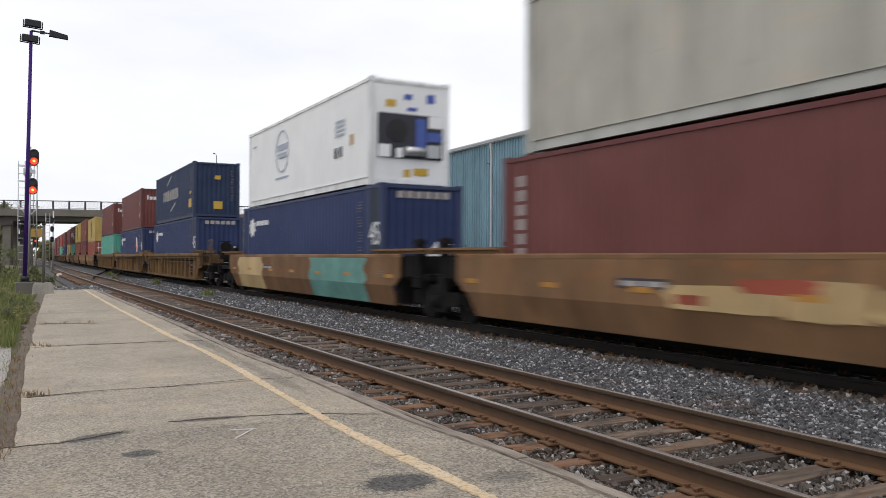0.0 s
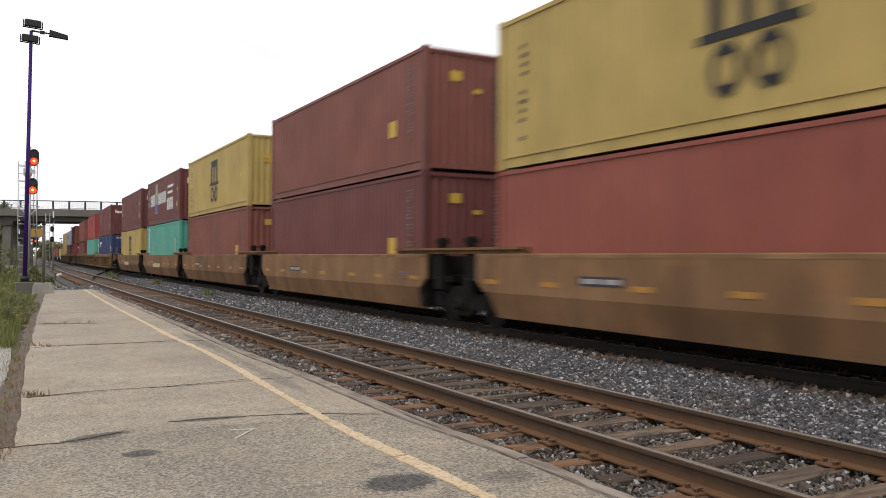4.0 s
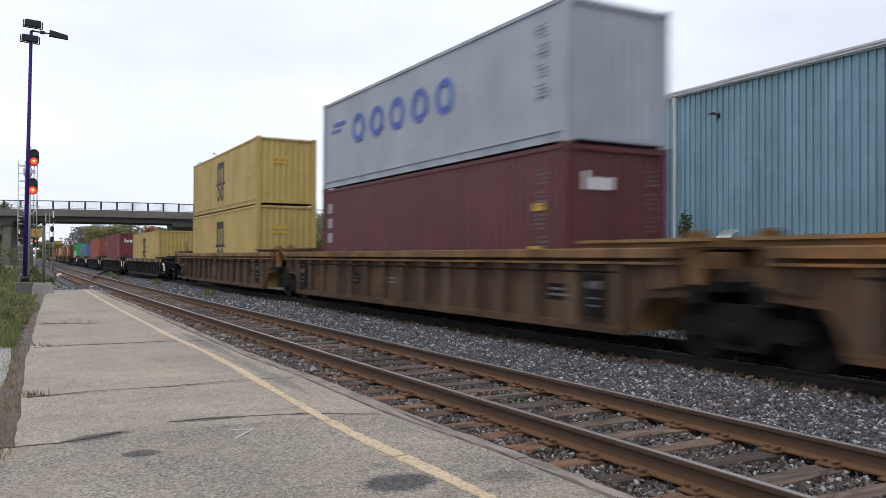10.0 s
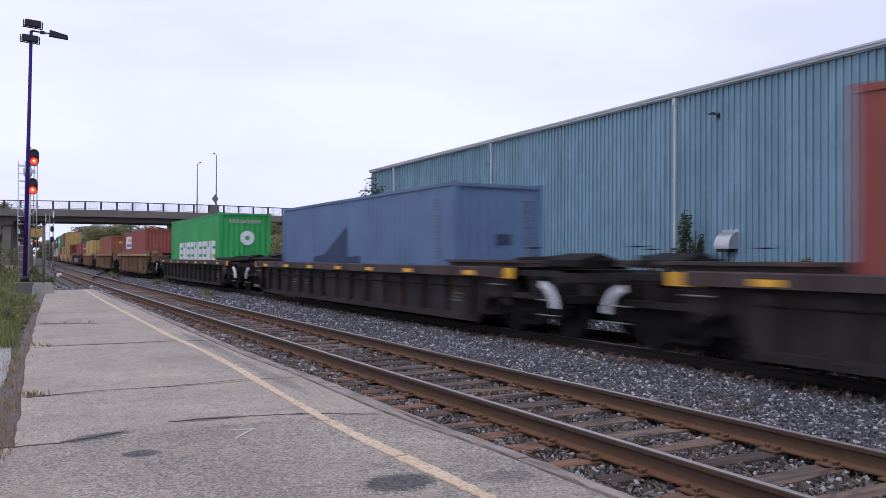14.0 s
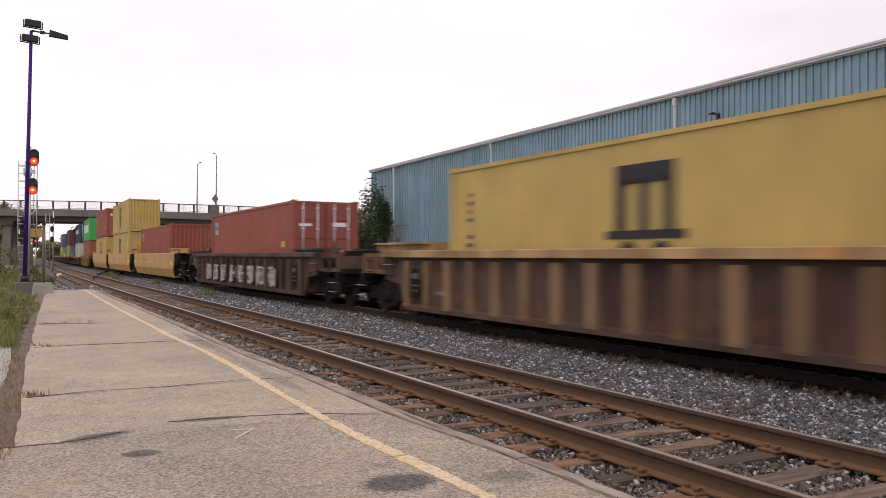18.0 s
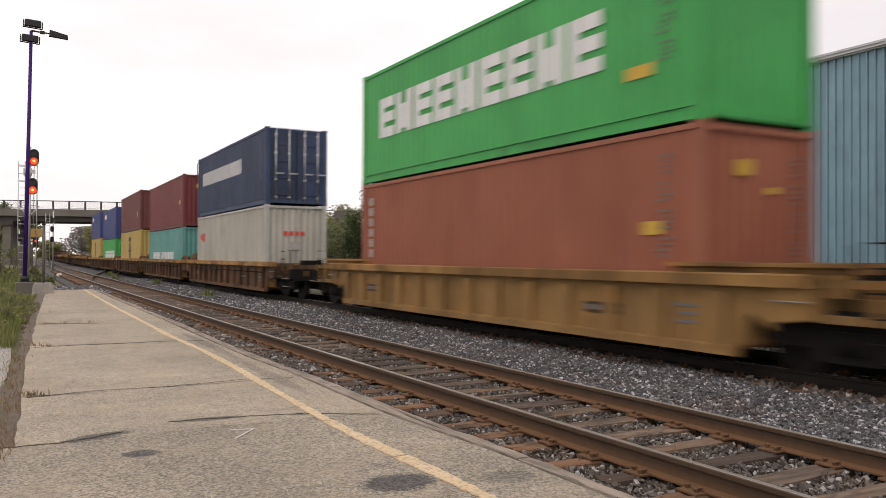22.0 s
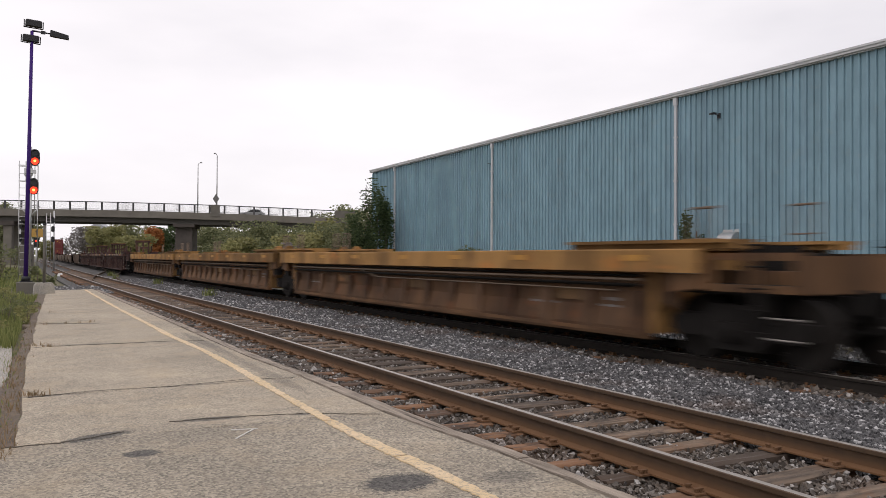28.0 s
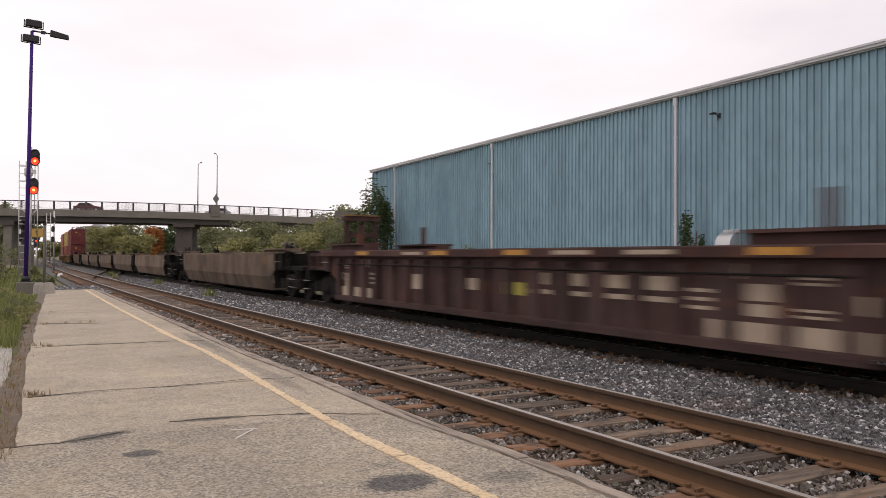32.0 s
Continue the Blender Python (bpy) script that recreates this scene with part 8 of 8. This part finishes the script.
RED_DOORS = box_plain("brick", "faded red container with its doors forward", doors=True)
CONSIST = [
    # style, distance, front, back, lower load, upper load
    ("smooth", 6.4, "c", "a", box_plain("maroon", "long maroon corrugated container", 13.72, back_marks=True), box_grey0),
    ("smooth", 25.9, "a", "c", box_45(), box_reefer),
    ("rib", 49.15, "c", "a", box_45(), box_navy_swoosh),
    ("rib", 68.35, "a", "a", box_45(sticker=True), box_lettered()),
    ("rib", 87.4, "a", "c", box_teal(), box_lettered()),
    ("short", 109.0, "c", "a", low_box(RED_DOORS), box_emblem),
    ("short", 124.4, "a", "a", box_plain("maroon", "plain maroon corrugated container"), box_plain("brown", "brown red corrugated container")),
    ("short", 139.9, "a", "a", box_plain("brown", "brown red corrugated container"), box_emblem),
    ("short", 154.6, "a", "a", box_teal(12.19), box_slogan),
    ("short", 170.1, "a", "c", box_emblem, box_lettered()),
    ("rib", 191.6, "c", "a", box_45(), box_lettered()),
    ("rib", 210.9, "a", "a", box_teal(13.72, True), box_label("red", "bright red container with a white plate", False)),
    ("grimy", 230.4, "a", "c", box_lettered(), box_plain("brown", "brown red corrugated container")),
    ("grimy", 253.8, "c", "a", box_lettered("darkred", "dark red corrugated container with white lettering"), box_plain("russet", "rust-spotted russet corrugated container")),
    ("grimy", 273.3, "a", "a", box_lettered("wine", "wine red corrugated container with white lettering"), low_box(box_silver)),
    ("grimy", 292.9, "a", "c", box_emblem, low_box(box_emblem, 2.65)),
    ("dark", 316.5, "c", "c", low_box(box_emblem), None),
    ("dark", 338.1, "c", "c", box_lettered("darkred", "dark red corrugated container with white lettering"), None),
    ("dark", 359.9, "c", "c", box_plain("brick", "brick red corrugated container with yellow labels"), None),
    ("dark", 381.5, "c", "c", low_box(box_patch), None),
    ("dark", 403.4, "c", "c", box_green(False), None),
    ("rusty", 426.2, "c", "c", box_label("brick", "brick red container with a wide white plate", True), None),
    ("rusty", 449.8, "c", "c", box_plain("rust", "faded orange red corrugated container"), None),
    ("rusty", 473.0, "c", "c", box_emblem, None),
    ("scrawl", 496.2, "c", "c", box_plain("brick", "brick red container with its doors forward", doors=True, plate=True), None),
    ("gold", 519.6, "c", "a", box_label("brick", "brick red container with a small white plate", False), None),
    ("gold", 539.3, "a", "a", box_emblem, low_box(box_emblem, 2.72)),
    ("gold", 558.3, "a", "c", box_emblem, box_lettered("brick", "brick red corrugated container with white lettering")),
    ("lowgold", 581.8, "c", "c", box_plain("rust", "orange red corrugated container", back_marks=True), box_green(True)),
    ("low", 603.3, "c", "a", box_pale, box_worn),
    ("low", 619.5, "a", "a", low_box(box_sea), box_plain("darkred", "dark red corrugated container")),
    ("low", 636.3, "a", "a", box_emblem, box_plain("maroon", "maroon corrugated container with yellow labels", back_marks=True)),
    ("low", 653.1, "a", "a", low_box(box_green(False)), box_royal),
    ("low", 669.6, "a", "c", box_emblem, box_royal),
    ("low", 688.6, "c", "a", None, None),
    ("low", 704.6, "a", "a", None, None),
    ("low", 720.9, "a", "c", None, None),
    ("empty", 742.7, "c", "a", None, None),
    ("empty", 762.4, "a", "a", None, None),
    ("empty", 782.2, "a", "c", None, None),
    ("maroon", 805.7, "c", "a", None, None),
    ("maroon", 825.5, "a", "a", None, None),
    ("maroon", 845.5, "a", "c", None, None),
    ("grey", 868.2, "c", "c", None, None),
    ("greyshort", 889.6, "c", "a", None, None),
    ("greyshort", 905.2, "a", "a", None, None),
    ("greyshort", 920.8, "a", "a", None, None),
    ("greyshort", 936.4, "a", "a", None, None),
    ("greyshort", 952.0, "a", "c", None, None),
    ("grey", 975.0, "c", "c", None, None),
    ("rib", 1001.5, "c", "a", box_plain("darkred", "dark red corrugated container"), box_plain("darkred", "dark red corrugated container")),
    ("rib", 1021.0, "a", "a", box_plain("brick", "brick red corrugated container"), box_plain("yellow", "ochre yellow corrugated container")),
    ("rib", 1040.5, "a", "c", box_plain("darkred", "dark red corrugated container"), box_plain("brick", "brick red corrugated container")),
]


def build_train():
    rand = random.Random(77)
    for i, (style, s, front, back, lower, upper) in enumerate(CONSIST):
        end = STYLE[style]["well"] / 2 + 3.1
        fr = (s - CONSIST[i - 1][1]) / 2 if front == "a" else min(end, (s - CONSIST[i - 1][1]) / 2) if i else end
        br = (CONSIST[i + 1][1] - s) / 2 if i + 1 < len(CONSIST) else end
        if back == "c":
            br = min(br, end)
        car = well_car(style, front, back, 300 + i, fr, br)
        side_marks(car, style, rand)
        extras(car, style, i, front, back)
        MOVERS.append((car, s, 0.0))
        z = BASE.get(style, 0.5)
        for make in (lower, upper):
            if make:
                c = make(rand)
                c.scale.z *= 1.012
                MOVERS.append((c, s, z))
                z += 2.896 * c.scale.z


def spray(car, pieces, mat, x=-1.407, label="sprayed graffiti patch"):
    """An irregular sprayed patch on the near side: (y0, y1, z0, z1)."""
    rand = random.Random(int(abs(pieces[0][0]) * 100) + 3)
    for y0, y1, z0, z1 in pieces:
        m = Mesh()
        n = 16
        ring = []
        for k in range(n):
            a = 2 * math.pi * k / n
            u = max(-1, min(1, 1.3 * math.cos(a))) * rand.uniform(0.82, 1.0)
            w = max(-1, min(1, 1.3 * math.sin(a))) * rand.uniform(0.82, 1.0)
            ring.append(((y0 + y1) / 2 + u * (y1 - y0) / 2, (z0 + z1) / 2 + w * (z1 - z0) / 2))
        m.prism(ring, "x", x, x + 0.006)
        part("graffiti", m, mat, car, label)


def extras(car, style, i, front, back):
    s = STYLE[style]
    h, top, low = s["well"] / 2, s["top"], s["low"]
    if i == 0:
        spray(car, [(0.2, 2.3, 0.70, 1.10), (-1.0, 0.3, 0.66, 1.22), (-2.6, -0.9, 0.70, 1.12), (-4.2, -2.7, 0.72, 1.05)], M_CREAMART)
        spray(car, [(-0.3, 1.0, 0.98, 1.20)], M_RUSTART, x=-1.4085)
        spray(car, [(-2.2, -1.3, 0.76, 0.98), (1.5, 2.1, 0.78, 0.94)], M_RUSTART, x=-1.4085)
    if i == 1:
        side_patch(car, style, -6.2, -1.85, M_TEALART, "teal graffiti field")
        side_patch(car, style, 3.45, 6.9, M_CREAMART, "cream graffiti field")
    if i in (8, 9):
        spray(car, [(-0.6, 2.2, 0.72, 1.0)], M_CREAM)
    if style == "scrawl":
        r = random.Random(31)
        for k in range(8):  # rough hatched letters, more strokes than form
            m, y = Mesh(), h - 2.5 - 1.42 * k
            for _ in range(9):
                a, z0 = y - r.uniform(0, 0.95), r.uniform(0.34, 0.62)
                lean, w, z1 = r.uniform(-0.16, 0.16), r.uniform(0.05, 0.12), r.uniform(0.86, 1.16)
                x = -1.538 - r.uniform(0, 0.003)
                m.prism([(a, z0), (a + w, z0 + 0.03), (a + w + lean, z1), (a + lean, z1 - 0.04)], "x", x, x + 0.006)
            for z in (0.45, 0.75, 1.0):
                a = y - r.uniform(0.0, 0.3)
                m.prism([(a - 0.62, z), (a, z + r.uniform(-0.08, 0.08)), (a, z + 0.09), (a - 0.62, z + 0.07)], "x", -1.5425, -1.536)
            part("graffiti", m, M_OFFWHITE, car, "hatched white graffiti letter")
    if style == "gold" and i == 27:
        spray(car, [(2.0, 3.9, 0.72, 1.25)], M_TEALMARK)
    if style == "gold" and i == 26:
        spray(car, [(0.3, 1.4, 1.0, 1.4)], M_ORANGE)
    empty = CONSIST[i][4] is None
    if style == "low" and empty:
        for y in (-4.5, -1.0, 2.2, 5.0):
            part("cone_bracket", shared("cone_bracket", CARS["ochretop"], lambda: Mesh().prism([(-0.4, 0), (0.4, 0), (0.25, 0.2), (-0.25, 0.2)], "x", -0.12, 0.12)), CARS["ochretop"], car, at=(1.3, y, top))
            part("cone_bracket", shared("cone_bracket", CARS["ochretop"], lambda: Mesh().prism([(-0.4, 0), (0.4, 0), (0.25, 0.2), (-0.25, 0.2)], "x", -0.12, 0.12)), CARS["ochretop"], car, at=(-1.2, y + 0.8, top))
    if style in ("low", "empty") and empty:
        for e in (-1, 1):
            part("guide_post", shared("guide_post", M_PIPE, guide_frame_mesh), M_PIPE, car, "thin upright guide frame", at=(0.9, e * (h + 0.9), top - 0.35))
            part("guide_post", shared("guide_post", M_PIPE, guide_frame_mesh), M_PIPE, car, "thin upright guide frame", at=(-0.9, e * (h + 0.6), top - 0.45))
    if style == "maroon":
        for e in (-1, 1):
            st = part("stanchion", shared("stanchion", CARS["maroontop"], lambda: stanchion_mesh(1.45)), CARS["maroontop"], car, "tall steel container guide", at=(0.0, e * (h + (1.4 if (front if e < 0 else back) == "c" else 1.15 if e < 0 else 0.0)), top - 0.36))
            part("cap", shared("stanchion_cap", CARS["ochretop"], lambda: Mesh().box(-0.58, 0.58, -0.18, 0.18, 1.45, 1.49)), CARS["ochretop"], st, "rusty ochre cap")
            for x in (-1.0, 1.0):
                part("guide_post", shared("maroon_guide", CARS["maroontop"], lambda: Mesh().box(-0.06, 0.06, -0.06, 0.06, 0, 0.75)), CARS["maroontop"], car, at=(x, e * (h - 0.9), top - 0.05))
    if style == "dark":
        part("deck_gear", shared("deck_gear", M_STEEL_DARK, lambda: Mesh().box(-0.9, 0.9, -0.7, 0.9, top - 0.3, top - 0.05).rod((-1.0, 0.4, top), (0.3, 0.4, top + 0.05), 0.18).box(-1.3, 1.3, -0.2, 0.0, top - 0.05, top + 0.06)), M_STEEL_DARK, car, at=(0, -h - 1.2, 0))
        for e in (-1, 1):
            part("end_reflector", shared("end_reflector", M_REFL, lambda: Mesh().box(-0.006, 0.006, -0.3, 0.3, -0.1, 0.1)), M_REFL, car, at=(-1.43, e * (h + 1.0), top - 0.12))


# ---- cars on the bridge ----
def road_car(label, colour, seed):
    mat = paint(f"{colour[0]}_car_lacquer", colour[1], 0.1, 0.0, 0.3)
    c = thing("car", label, "car", "cars on the bridge")
    body = Mesh()
    body.prism([(-2.2, 0.30), (2.2, 0.30), (2.25, 0.62), (2.1, 0.82), (1.15, 0.90), (-1.9, 0.92), (-2.2, 0.80)], "y", -0.88, 0.88)
    part("body", body, mat, c)
    part("roof", Mesh().prism([(-1.75, 0.91), (1.05, 0.90), (0.35, 1.38), (0.0, 1.45), (-1.0, 1.45), (-1.4, 1.36)], "y", -0.76, 0.76), mat, c)
    part("side_window", Mesh().prism([(-1.45, 0.95), (0.85, 0.95), (0.28, 1.33), (-1.25, 1.33)], "y", -0.775, 0.775), M_GLASS, c)
    for x in (-1.38, 1.38):
        for y in (-0.80, 0.80):
            w = part("wheel", Mesh().rod((0, -0.1, 0), (0, 0.1, 0), 0.33, n=16), M_TYRE, c, at=(x, y, 0.33))
            part("rim", Mesh().rod((0, -0.115, 0), (0, 0.115, 0), 0.19, n=12), M_GALV, w)
    return c


def motions():
    """Everything that moves: the train along its track, cars over the bridge."""
    speeds = [25.65, 25.17, 25.98, 26.09, 25.84, 25.97, 26.11, 26.65, 26.65]
    far = [0.0]
    for k in range(320):
        t = (k + 0.5) * 0.1
        i = min(int(t // 4), 7)
        far.append(far[-1] + 0.1 * (speeds[i] + (speeds[i + 1] - speeds[i]) * (t / 4 - i)))
    for ob, s, z in MOVERS:
        rows = []
        for k in range(33):
            y = s - far[k * 10]
            rows.append((float(k), pose(TRACK_X + px(y), y, z, 0, 0, -turn_at(y))))
        walk(ob, rows)
    way, deck_z, side, ang = DECK
    for ob, lane, rows in ROAD_CARS:
        turn = ang + (180 if rows[-1][1] < rows[0][1] else 0)
        out = []
        (t0, d0), (t1, d1) = rows
        for k in range(33):
            t, d = float(k), d0 + (d1 - d0) * k / 32
            p = way(d) + side * lane
            out.append((t, pose(p.x, p.y, deck_z(d), 0, 0, turn)))
        walk(ob, out)
# ---- build ----
build_ground()
build_platform()
build_warehouse()
DECK = build_bridge()
build_fixtures()
build_plants()
build_ballast()
build_ballast(True)
build_train()
# distance along the deck for each car: 0 s and 32 s far off the ends, straight through in between
ROAD_CARS = []


def add_road_car(label, colour, lane, t, d, speed):
    ROAD_CARS.append((road_car(label, colour, 0), lane, [(0.0, d - speed * t), (32.0, d + speed * (32 - t))]))


add_road_car("dark grey car crossing the bridge", ("dark_grey", (0.06, 0.06, 0.065)), 7.4, 8.0, 14.6, -13.2)
add_road_car("grey car crossing the bridge", ("silver", (0.25, 0.26, 0.27)), 7.4, 29.0, 24.6, -14.0)
add_road_car("dark red car crossing the bridge", ("dark_red", (0.10, 0.03, 0.035)), 3.0, 32.0, 11.7, 13.0)
add_road_car("silver car crossing the bridge", ("pale_grey", (0.35, 0.35, 0.36)), 7.4, 32.0, 32.6, -13.0)
add_road_car("grey car crossing the bridge", ("mid_grey", (0.14, 0.145, 0.15)), 7.4, 17.0, 31.5, -13.0)
build_track("far_track", RAIL_C, "far railway track with worn rails", 60, random.Random(2))
build_track("near_track", RAIL_A, "near railway track with weathered wooden sleepers", 95, random.Random(3))
motions()
